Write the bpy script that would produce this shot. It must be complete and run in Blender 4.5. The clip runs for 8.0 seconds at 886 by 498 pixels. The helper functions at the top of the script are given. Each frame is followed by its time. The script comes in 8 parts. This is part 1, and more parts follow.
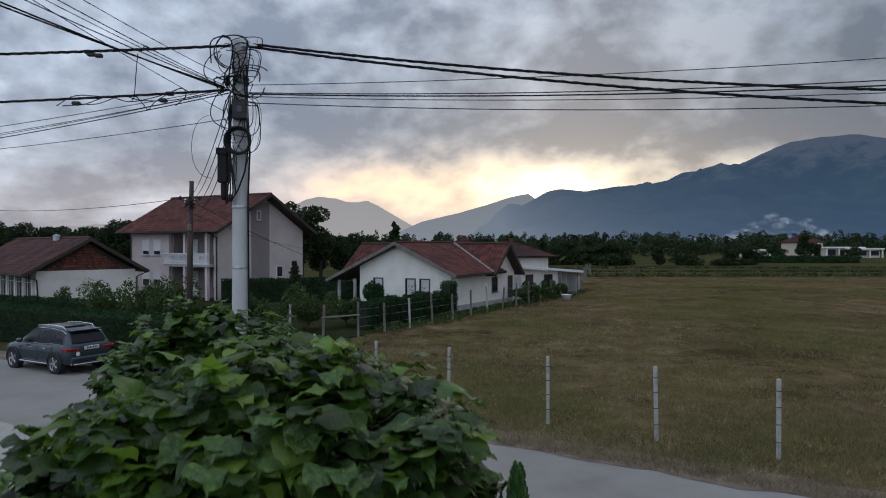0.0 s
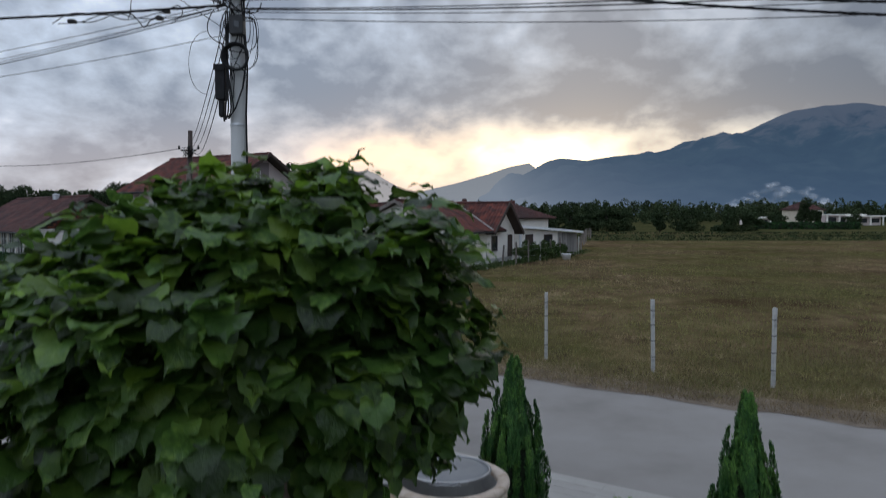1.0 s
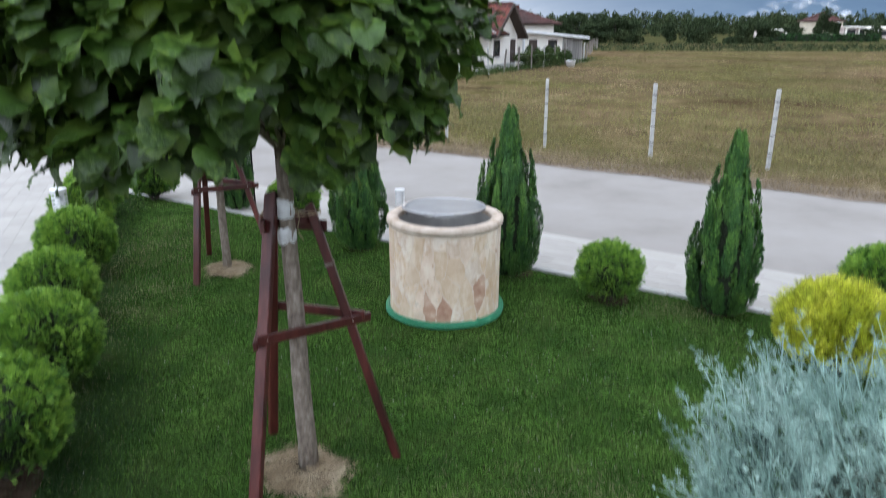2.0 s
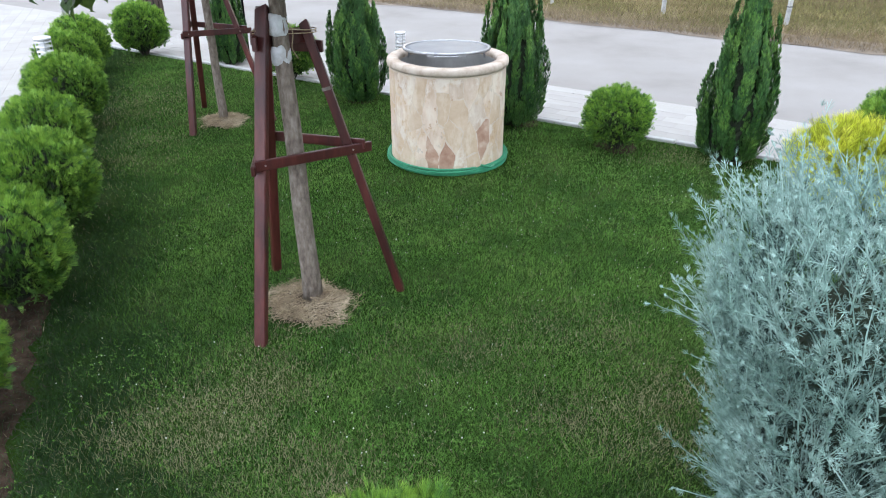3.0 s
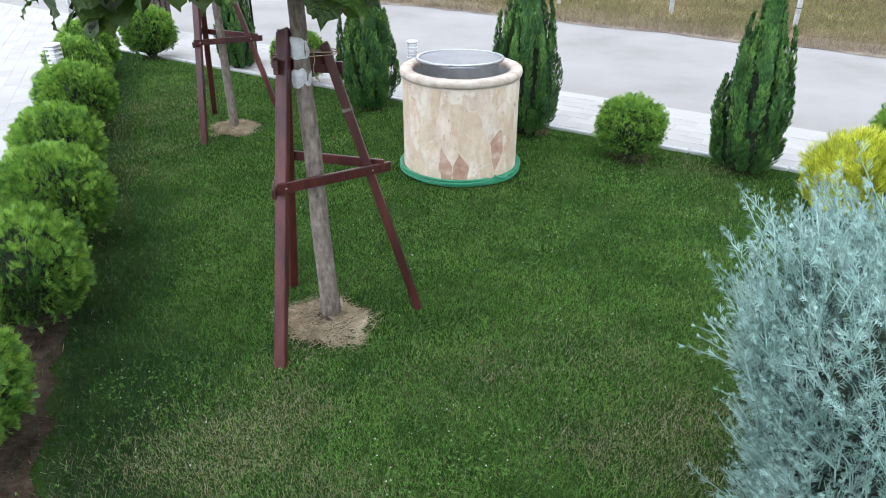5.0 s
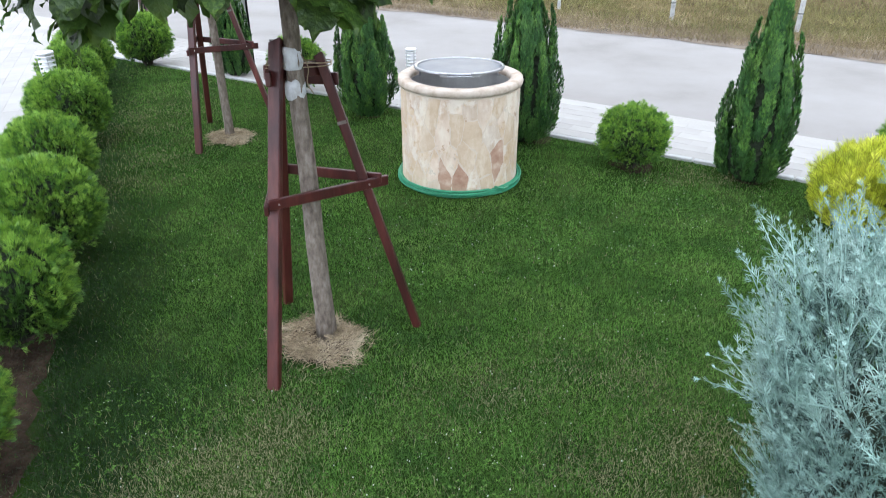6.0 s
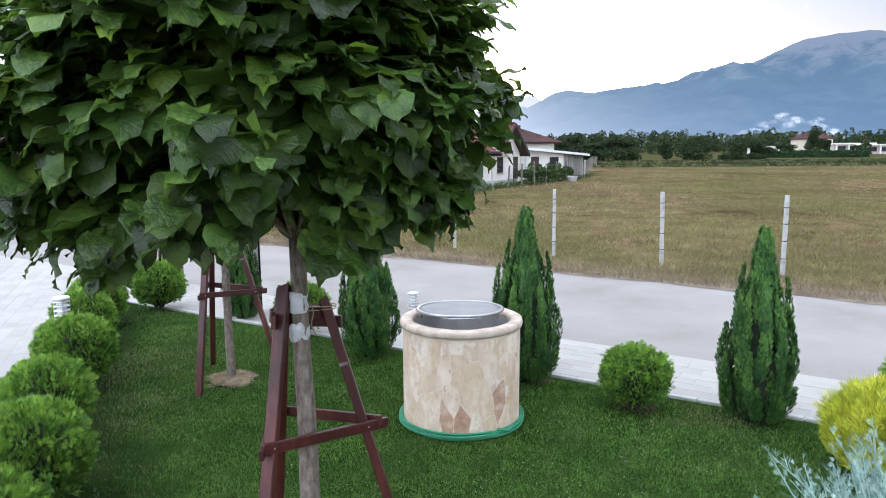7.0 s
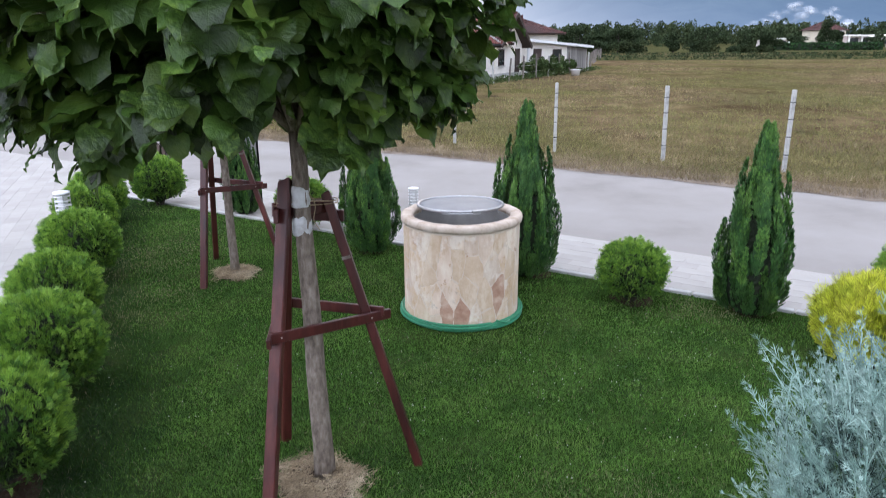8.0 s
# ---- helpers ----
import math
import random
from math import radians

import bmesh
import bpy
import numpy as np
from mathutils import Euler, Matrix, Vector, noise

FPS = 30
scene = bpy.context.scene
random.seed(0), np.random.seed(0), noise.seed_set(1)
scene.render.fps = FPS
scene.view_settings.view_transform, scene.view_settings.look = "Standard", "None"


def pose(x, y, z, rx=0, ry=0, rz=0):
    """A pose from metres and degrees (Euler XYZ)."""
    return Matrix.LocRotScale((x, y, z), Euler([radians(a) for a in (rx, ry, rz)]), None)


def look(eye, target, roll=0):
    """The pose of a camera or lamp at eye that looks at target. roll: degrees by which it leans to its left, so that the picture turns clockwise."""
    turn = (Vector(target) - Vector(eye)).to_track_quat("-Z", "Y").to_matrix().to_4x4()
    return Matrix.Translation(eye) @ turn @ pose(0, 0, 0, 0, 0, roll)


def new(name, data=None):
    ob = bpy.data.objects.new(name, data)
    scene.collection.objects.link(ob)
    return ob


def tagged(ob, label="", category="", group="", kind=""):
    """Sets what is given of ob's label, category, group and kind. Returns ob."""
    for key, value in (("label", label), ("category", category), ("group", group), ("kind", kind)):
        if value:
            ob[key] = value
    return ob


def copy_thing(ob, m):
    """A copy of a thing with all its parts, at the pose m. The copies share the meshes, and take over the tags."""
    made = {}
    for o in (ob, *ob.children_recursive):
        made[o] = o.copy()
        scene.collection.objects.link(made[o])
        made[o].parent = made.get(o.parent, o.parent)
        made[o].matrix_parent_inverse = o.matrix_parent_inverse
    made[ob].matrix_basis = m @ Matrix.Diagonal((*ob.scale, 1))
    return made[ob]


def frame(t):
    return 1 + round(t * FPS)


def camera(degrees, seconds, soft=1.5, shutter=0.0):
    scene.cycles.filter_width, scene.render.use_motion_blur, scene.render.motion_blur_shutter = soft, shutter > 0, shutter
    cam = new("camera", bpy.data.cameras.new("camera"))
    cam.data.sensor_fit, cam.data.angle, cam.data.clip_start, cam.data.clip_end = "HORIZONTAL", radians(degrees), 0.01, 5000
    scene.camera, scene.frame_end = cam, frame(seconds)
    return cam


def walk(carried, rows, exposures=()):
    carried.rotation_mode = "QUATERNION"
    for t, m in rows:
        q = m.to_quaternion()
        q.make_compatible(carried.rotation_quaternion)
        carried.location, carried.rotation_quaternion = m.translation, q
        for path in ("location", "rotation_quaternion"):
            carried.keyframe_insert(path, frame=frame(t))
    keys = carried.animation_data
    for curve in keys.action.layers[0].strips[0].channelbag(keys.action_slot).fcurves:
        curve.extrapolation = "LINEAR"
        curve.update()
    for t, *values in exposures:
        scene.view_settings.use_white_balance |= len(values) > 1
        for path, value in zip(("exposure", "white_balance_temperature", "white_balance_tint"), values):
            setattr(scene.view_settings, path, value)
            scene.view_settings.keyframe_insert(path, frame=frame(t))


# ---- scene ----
cam = camera(65.2, 8.0, soft=1.0, shutter=0.35)
PATH = [
    (0, (-0.031, 0.155, 4.447), (-0.033, 2.155, 4.433), -0.0),
    (0.5, (-0.027, 0.145, 4.037), (-0.029, 2.145, 4.021), 0.2),
    (1, (-0.002, 0.09, 3.616), (-0.005, 2.087, 3.515), -0.0),
    (1.5, (0.035, 0.025, 3.235), (0.03, 1.997, 2.905), -0.3),
    (2, (0.038, -0.077, 2.85), (0.035, 1.828, 2.24), 0.2),
    (2.2, (0.056, -0.125, 2.725), (0.048, 1.74, 2.002), -0.0),
    (3.3, (0.005, -0.047, 2.503), (-0.003, 1.713, 1.554), -0.0),
    (3.5, (-0.017, -0.029, 2.508), (-0.026, 1.729, 1.555), -0.1),
    (4, (-0.06, -0.014, 2.569), (-0.072, 1.744, 1.616), -0.2),
    (4.5, (-0.083, -0.008, 2.661), (-0.095, 1.751, 1.71), -0.0),
    (5.8, (-0.082, 0.135, 2.651), (-0.094, 1.896, 1.704), -0.1),
    (6, (-0.082, 0.178, 2.652), (-0.093, 1.944, 1.715), -0.1),
    (6.2, (-0.081, 0.183, 2.66), (-0.096, 2.004, 1.834), -0.2),
    (6.5, (-0.08, 0.19, 2.664), (-0.095, 2.11, 2.105), -0.2),
    (7, (-0.074, 0.164, 2.658), (-0.09, 2.144, 2.371), -0.4),
    (7.5, (-0.077, 0.146, 2.658), (-0.093, 2.099, 2.227), -0.2),
    (8, (-0.086, 0.15, 2.65), (-0.101, 2.065, 2.072), -0.3),
]
walk(cam, [(t, look(eye, target, roll)) for t, eye, target, roll in PATH],
     exposures=[(0.0, -0.5, 6280, 11), (1.0, -0.36, 6320, 11), (1.5, 0.08, 6550, 11), (1.8, 0.6, 6650, 11), (2.0, 1.25, 6650, 12), (2.3, 1.45, 6600, 11), (3.5, 1.68, 6600, 12), (6.0, 1.7, 6600, 11), (6.5, 1.82, 6650, 12), (7.0, 1.5, 6500, 13), (7.5, 1.28, 6500, 17), (8.0, 1.33, 6550, 18)])

# ---- light: dusk under broken cloud, the sun low behind the mountains ----
SUN_AZ, SUN_EL = radians(11.0), radians(11.0)
world = bpy.data.worlds.new("dusk_sky")
scene.world = world
world.use_nodes = True
wt = world.node_tree
wt.nodes.clear()


def wnode(kind):
    return wt.nodes.new(kind)


def vec_node(op):
    n = wt.nodes.new("ShaderNodeVectorMath")
    n.operation = op
    return n


def ramp_node(tree, stops, mode="LINEAR"):
    n = tree.nodes.new("ShaderNodeValToRGB")
    n.color_ramp.interpolation = mode
    el = n.color_ramp.elements
    while len(el) < len(stops):
        el.new(0.5)
    for e, (p, c) in zip(el, stops):
        e.position = p
        e.color = (*c, 1) if len(c) == 3 else c
    return n


def math_node(tree, op, a, b=None, c=None):
    n = tree.nodes.new("ShaderNodeMath")
    n.operation = op
    for k, v in enumerate((a, b, c)):
        if v is None:
            continue
        if isinstance(v, (int, float)):
            n.inputs[k].default_value = v
        else:
            tree.links.new(v, n.inputs[k])
    return n.outputs[0]


def mix_color(tree, fac, a, b, mode="MIX"):
    n = tree.nodes.new("ShaderNodeMix")
    n.data_type, n.blend_type = "RGBA", mode
    for k, v in ((0, fac), (6, a), (7, b)):
        if isinstance(v, (int, float)):
            n.inputs[k].default_value = v
        elif isinstance(v, tuple):
            n.inputs[k].default_value = (*v, 1)
        else:
            tree.links.new(v, n.inputs[k])
    return n.outputs[2]


def build_sky():
    L = wt.links.new
    tc = wnode("ShaderNodeTexCoord")
    sep = wnode("ShaderNodeSeparateXYZ")
    L(tc.outputs["Generated"], sep.inputs[0])
    # elevation and azimuth of a direction, in radians
    flat = math_node(wt, "SQRT", math_node(wt, "ADD", math_node(wt, "POWER", sep.outputs[0], 2.0), math_node(wt, "POWER", sep.outputs[1], 2.0)))
    elev = math_node(wt, "ARCTAN2", sep.outputs[2], flat)
    azim = math_node(wt, "ARCTAN2", sep.outputs[0], sep.outputs[1])
    # clouds lie in flat sheets: stretch them along the horizon and squeeze them towards it
    comb = wnode("ShaderNodeCombineXYZ")
    L(math_node(wt, "MULTIPLY", azim, 4.4), comb.inputs[0])
    L(math_node(wt, "MULTIPLY", math_node(wt, "POWER", math_node(wt, "ADD", math_node(wt, "MAXIMUM", elev, 0.0), 0.02), 0.8), 6.2), comb.inputs[1])
    big = wnode("ShaderNodeTexNoise")
    big.inputs["Scale"].default_value, big.inputs["Detail"].default_value, big.inputs["Roughness"].default_value = 1.5, 6.0, 0.5
    big.inputs["Distortion"].default_value = 0.2
    L(comb.outputs[0], big.inputs["Vector"])
    fine = wnode("ShaderNodeTexNoise")
    fine.inputs["Scale"].default_value, fine.inputs["Detail"].default_value, fine.inputs["Roughness"].default_value = 6.0, 8.0, 0.6
    L(comb.outputs[0], fine.inputs["Vector"])
    dens = math_node(wt, "ADD", math_node(wt, "MULTIPLY", big.outputs[0], 0.78), math_node(wt, "MULTIPLY", fine.outputs[0], 0.22))
    def hump(v, at, width):
        return math_node(wt, "EXPONENT", math_node(wt, "MULTIPLY", math_node(wt, "POWER", math_node(wt, "DIVIDE", math_node(wt, "SUBTRACT", v, at), width), 2.0), -1.0))

    def times(*q):
        out = q[0]
        for w in q[1:]:
            out = math_node(wt, "MULTIPLY", out, w)
        return out

    # a bank of thicker cloud hangs over the ridge, and under it the cloud breaks
    bank = times(hump(elev, 0.158, 0.034), hump(azim, 0.3, 0.5), 0.11)
    gap = times(hump(elev, 0.078, 0.042), hump(azim, 0.13, 0.33), 0.17)
    cover = math_node(wt, "SUBTRACT", math_node(wt, "ADD", dens, bank), gap)
    cloud = ramp_node(wt, [(0.37, (0.78, 0.87, 1.0)), (0.44, (0.6, 0.69, 0.82)), (0.5, (0.48, 0.55, 0.655)), (0.58, (0.31, 0.37, 0.47))])
    L(cover, cloud.inputs[0])
    # the glow of the hidden sun above the ridge shows where the cloud is thin
    thin = math_node(wt, "MINIMUM", math_node(wt, "MAXIMUM", math_node(wt, "MULTIPLY", math_node(wt, "SUBTRACT", 0.56, cover), 4.5), 0.1), 1.5)
    glow = times(math_node(wt, "ADD", times(hump(azim, 0.2, 0.3), hump(elev, 0.085, 0.058)), times(hump(azim, -0.05, 0.17), hump(elev, 0.078, 0.05), 0.55)), thin)
    glowc = mix_color(wt, math_node(wt, "MINIMUM", math_node(wt, "MAXIMUM", math_node(wt, "ADD", math_node(wt, "MULTIPLY", azim, 2.6), 0.35), 0.0), 1.0), (1.0, 0.62, 0.26), (1.0, 0.83, 0.52))
    gl = vec_node("SCALE")
    L(glowc, gl.inputs[0])
    L(math_node(wt, "MULTIPLY", glow, 1.35), gl.inputs[3])
    # a wide rosy band along the horizon
    bandf = times(hump(elev, 0.05, 0.075), hump(azim, -0.15, 0.9), math_node(wt, "MAXIMUM", thin, 0.7))
    bd = vec_node("SCALE")
    bd.inputs[0].default_value = (0.36, 0.24, 0.17)
    L(bandf, bd.inputs[3])
    # an overcast sky grows brighter towards the zenith
    rise = math_node(wt, "ADD", 0.66, math_node(wt, "MULTIPLY", math_node(wt, "MAXIMUM", sep.outputs[2], 0.0), 1.15))
    rise = math_node(wt, "MULTIPLY", rise, math_node(wt, "SUBTRACT", 1.06, math_node(wt, "MULTIPLY", sep.outputs[0], 0.62)))
    # extra brightness added to the unseen sky opposite the mountains, to light facing walls
    rise = math_node(wt, "ADD", rise, math_node(wt, "MULTIPLY", math_node(wt, "MAXIMUM", math_node(wt, "MULTIPLY", sep.outputs[1], -1.0), 0.0), 1.0))
    rise = math_node(wt, "MULTIPLY", rise, math_node(wt, "SUBTRACT", 1.0, math_node(wt, "MULTIPLY", math_node(wt, "MINIMUM", glow, 1.0), 0.5)))
    lift = vec_node("SCALE")
    L(cloud.outputs[0], lift.inputs[0])
    L(rise, lift.inputs[3])
    add = vec_node("ADD")
    L(lift.outputs[0], add.inputs[0])
    L(gl.outputs[0], add.inputs[1])
    add2 = vec_node("ADD")
    L(add.outputs[0], add2.inputs[0])
    L(bd.outputs[0], add2.inputs[1])
    bg = wnode("ShaderNodeBackground")
    bg.inputs[1].default_value = 1.0
    L(add2.outputs[0], bg.inputs[0])
    # clear sky far above the cloud
    sky = wnode("ShaderNodeTexSky")
    sky.sky_type, sky.sun_disc, sky.sun_elevation, sky.sun_rotation = "NISHITA", False, SUN_EL, SUN_AZ
    bg2 = wnode("ShaderNodeBackground")
    bg2.inputs[1].default_value = 0.08
    L(sky.outputs[0], bg2.inputs[0])
    both = wnode("ShaderNodeMixShader")
    both.inputs[0].default_value = 0.08
    L(bg.outputs[0], both.inputs[1])
    L(bg2.outputs[0], both.inputs[2])
    out = wnode("ShaderNodeOutputWorld")
    L(both.outputs[0], out.inputs[0])


build_sky()
sun_data = bpy.data.lights.new("sun", "SUN")
sun_data.energy, sun_data.angle, sun_data.color = 0.22, radians(25), (1.0, 0.86, 0.7)
sun = new("sun", sun_data)
sun.matrix_world = look((math.sin(SUN_AZ) * 50, math.cos(SUN_AZ) * 50, math.tan(SUN_EL) * 50 + 4), (0, 0, 4))

# ---- materials ----
MATS = {}


def material(name, colors, scale=8.0, rough=0.7, bump=0.2, bump_scale=60.0, metal=0.0, detail=6.0, vary=0.0, spec=0.5, stretch=(1, 1, 1), island=False, trans=0.0, bump_dist=0.01):
    """A surface of two or more tones mixed by noise at two scales, with fine relief. vary: spread of tone from object to object or island to island."""
    m = bpy.data.materials.new(name)
    m.use_nodes = True
    t = m.node_tree
    b = t.nodes["Principled BSDF"]
    tc = t.nodes.new("ShaderNodeTexCoord")
    mp = t.nodes.new("ShaderNodeMapping")
    mp.inputs["Scale"].default_value = stretch
    t.links.new(tc.outputs["Object"], mp.inputs[0])
    n1 = t.nodes.new("ShaderNodeTexNoise")
    n1.inputs["Scale"].default_value, n1.inputs["Detail"].default_value, n1.inputs["Roughness"].default_value = scale, detail, 0.6
    t.links.new(mp.outputs[0], n1.inputs["Vector"])
    k = len(colors)
    r = ramp_node(t, [(0.3 + 0.4 * i / max(1, k - 1), c) for i, c in enumerate(colors)] if k > 1 else [(0, colors[0]), (1, colors[0])])
    t.links.new(n1.outputs[0], r.inputs[0])
    col = r.outputs[0]
    if vary:
        src = t.nodes.new("ShaderNodeNewGeometry").outputs["Random Per Island"] if island else t.nodes.new("ShaderNodeObjectInfo").outputs["Random"]
        f = math_node(t, "ADD", math_node(t, "MULTIPLY", src, 2 * vary), 1 - vary)
        sc = t.nodes.new("ShaderNodeVectorMath")
        sc.operation = "SCALE"
        t.links.new(col, sc.inputs[0])
        t.links.new(f, sc.inputs[3])
        col = sc.outputs[0]
    t.links.new(col, b.inputs["Base Color"])
    b.inputs["Roughness"].default_value, b.inputs["Metallic"].default_value = rough, metal
    b.inputs["Specular IOR Level"].default_value = spec
    if bump:
        n2 = t.nodes.new("ShaderNodeTexNoise")
        n2.inputs["Scale"].default_value, n2.inputs["Detail"].default_value = bump_scale, 4.0
        t.links.new(mp.outputs[0], n2.inputs["Vector"])
        bp = t.nodes.new("ShaderNodeBump")
        bp.inputs["Strength"].default_value, bp.inputs["Distance"].default_value = bump, bump_dist
        t.links.new(n2.outputs[0], bp.inputs["Height"])
        t.links.new(bp.outputs[0], b.inputs["Normal"])
    if trans:
        tr = t.nodes.new("ShaderNodeBsdfTranslucent")
        t.links.new(col, tr.inputs[0])
        mx = t.nodes.new("ShaderNodeMixShader")
        mx.inputs[0].default_value = trans
        t.links.new(b.outputs[0], mx.inputs[1])
        t.links.new(tr.outputs[0], mx.inputs[2])
        t.links.new(mx.outputs[0], t.nodes["Material Output"].inputs[0])
    MATS[name] = m
    return m


def hazed_material(name, colors, air, amount, scale, lit=None):
    """Distant slopes with haze painted in: an air-coloured glow mixed over the surface."""
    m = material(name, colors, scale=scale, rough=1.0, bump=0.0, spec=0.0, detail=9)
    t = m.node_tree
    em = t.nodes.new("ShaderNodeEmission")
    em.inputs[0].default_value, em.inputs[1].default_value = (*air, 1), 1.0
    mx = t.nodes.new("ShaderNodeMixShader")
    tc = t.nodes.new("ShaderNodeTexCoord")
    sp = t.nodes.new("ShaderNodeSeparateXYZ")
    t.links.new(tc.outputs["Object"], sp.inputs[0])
    # the painted haze is thicker near the plain
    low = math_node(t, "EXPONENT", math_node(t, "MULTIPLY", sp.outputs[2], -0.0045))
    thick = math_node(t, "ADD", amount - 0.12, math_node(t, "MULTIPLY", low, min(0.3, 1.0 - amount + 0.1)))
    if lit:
        # towards the hidden sun the painted haze is brighter and hides more
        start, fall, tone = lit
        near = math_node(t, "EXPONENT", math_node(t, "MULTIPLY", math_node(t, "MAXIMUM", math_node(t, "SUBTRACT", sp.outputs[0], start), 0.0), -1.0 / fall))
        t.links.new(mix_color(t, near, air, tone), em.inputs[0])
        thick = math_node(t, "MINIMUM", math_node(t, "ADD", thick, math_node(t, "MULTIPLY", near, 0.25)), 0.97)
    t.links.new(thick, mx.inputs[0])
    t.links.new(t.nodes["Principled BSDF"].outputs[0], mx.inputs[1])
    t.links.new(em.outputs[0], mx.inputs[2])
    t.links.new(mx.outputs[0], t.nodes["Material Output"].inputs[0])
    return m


ASPHALT = material("asphalt", [(0.225, 0.206, 0.188), (0.27, 0.249, 0.229), (0.3, 0.278, 0.258)], scale=0.5, rough=0.95, bump=0.5, bump_scale=160, bump_dist=0.004, spec=0.15)
PAVER = material("paver", [(0.345, 0.322, 0.295), (0.4, 0.376, 0.347)], scale=1.4, rough=0.95, bump=0.3, bump_scale=140, vary=0.05, bump_dist=0.003, spec=0.1)
PAVER_JOINED = material("paver_far", [(0.345, 0.322, 0.295), (0.4, 0.376, 0.347)], scale=1.4, rough=0.95, bump=0.3, bump_scale=140, vary=0.05, island=True, bump_dist=0.003, spec=0.1)
JOINT = material("joint_sand", [(0.35, 0.325, 0.295), (0.4, 0.375, 0.345)], scale=30, rough=0.95, spec=0.1)
CONCRETE = material("concrete", [(0.32, 0.31, 0.295), (0.4, 0.39, 0.37), (0.47, 0.46, 0.44)], scale=3.0, rough=0.85, bump=0.35, bump_scale=70)
POLE_CONCRETE = material("pole_concrete", [(0.4, 0.39, 0.38), (0.5, 0.495, 0.485), (0.56, 0.555, 0.55)], scale=1.6, rough=0.85, bump=0.35, bump_scale=50, stretch=(1, 1, 0.35))
SOIL = material("soil", [(0.022, 0.015, 0.01), (0.046, 0.03, 0.02), (0.085, 0.058, 0.04)], scale=9, rough=0.95, bump=0.8, bump_scale=45, bump_dist=0.03, spec=0.05)
TURF = material("turf", [(0.014, 0.032, 0.007), (0.024, 0.05, 0.01), (0.042, 0.06, 0.018)], scale=2.2, rough=0.95, bump=0.8, bump_scale=90, bump_dist=0.02, spec=0.0)
GRASS = material("lawn_grass", [(0.064, 0.158, 0.024), (0.105, 0.222, 0.036), (0.158, 0.265, 0.056)], scale=1.3, rough=0.7, bump=0, vary=0.4, island=True, trans=0.25, spec=0.3)
FIELD = material("field", [(0.055, 0.038, 0.021), (0.11, 0.076, 0.041), (0.165, 0.117, 0.065), (0.25, 0.185, 0.108)], scale=0.6, rough=0.95, bump=0.5, bump_scale=9, detail=14, bump_dist=0.08, stretch=(1.2, 0.7, 1), spec=0.0)


def add_patches(m, tone, scale, lo, hi, amount, tall=1.0):
    """Broad patches of another tone over a ground material."""
    t = m.node_tree
    b = t.nodes["Principled BSDF"]
    tc = t.nodes.new("ShaderNodeTexCoord")
    ns = t.nodes.new("ShaderNodeTexNoise")
    ns.inputs["Scale"].default_value, ns.inputs["Detail"].default_value, ns.inputs["Roughness"].default_value = scale, 9.0, 0.65
    mp = t.nodes.new("ShaderNodeMapping")
    mp.inputs["Scale"].default_value = (1.0, 1.0, 1.0 / tall)
    t.links.new(tc.outputs["Object"], mp.inputs["Vector"])
    t.links.new(mp.outputs[0], ns.inputs["Vector"])
    rp = ramp_node(t, [(lo, (0, 0, 0)), (hi, (amount, amount, amount))])
    t.links.new(ns.outputs[0], rp.inputs[0])
    old = b.inputs["Base Color"].links[0].from_socket
    t.links.new(mix_color(t, rp.outputs[0], old, tone), b.inputs["Base Color"])


add_patches(FIELD, (0.075, 0.073, 0.022), 0.075, 0.42, 0.58, 0.85)
add_patches(FIELD, (0.15, 0.1, 0.055), 0.16, 0.52, 0.64, 0.7)
add_patches(FIELD, (0.055, 0.034, 0.019), 0.11, 0.52, 0.62, 0.8)
add_patches(FIELD, (0.05, 0.035, 0.023), 0.8, 0.54, 0.62, 0.75)
add_patches(FIELD, (0.2, 0.155, 0.085), 2.3, 0.58, 0.66, 0.7)
add_patches(GRASS, (0.12, 0.16, 0.05), 0.9, 0.52, 0.68, 0.45)
add_patches(GRASS, (0.03, 0.09, 0.014), 0.6, 0.53, 0.68, 0.55)
add_patches(GRASS, (0.018, 0.066, 0.014), 2.4, 0.5, 0.6, 0.6)
add_patches(GRASS, (0.02, 0.06, 0.01), 11.0, 0.5, 0.6, 0.5)
add_patches(GRASS, (0.13, 0.21, 0.055), 22.0, 0.54, 0.64, 0.5)
HAY = material("dry_grass", [(0.145, 0.1, 0.052), (0.27, 0.195, 0.102), (0.46, 0.36, 0.205)], scale=0.9, rough=0.8, bump=0, vary=0.55, island=True, trans=0.2)
add_patches(HAY, (0.075, 0.048, 0.026), 0.13, 0.46, 0.6, 0.85)
add_patches(HAY, (0.115, 0.112, 0.035), 0.075, 0.44, 0.58, 0.8)
GREENFIELD = material("green_field", [(0.035, 0.04, 0.016), (0.062, 0.062, 0.025), (0.1, 0.085, 0.04)], scale=0.05, rough=0.95, bump=0.6, bump_scale=3, detail=10, stretch=(0.5, 2.5, 1), spec=0.0)
WHITE_WALL = material("white_render", [(0.74, 0.69, 0.62), (0.83, 0.78, 0.71), (0.87, 0.83, 0.77)], scale=0.8, rough=0.9, bump=0.25, bump_scale=30)
GREY_WALL = material("grey_render", [(0.55, 0.46, 0.435), (0.62, 0.53, 0.5), (0.66, 0.58, 0.55)], scale=0.6, rough=0.9, bump=0.2, bump_scale=30)
MAUVE_WALL = material("mauve_render", [(0.26, 0.215, 0.215), (0.3, 0.25, 0.25)], scale=0.6, rough=0.9, bump=0.2, bump_scale=30)
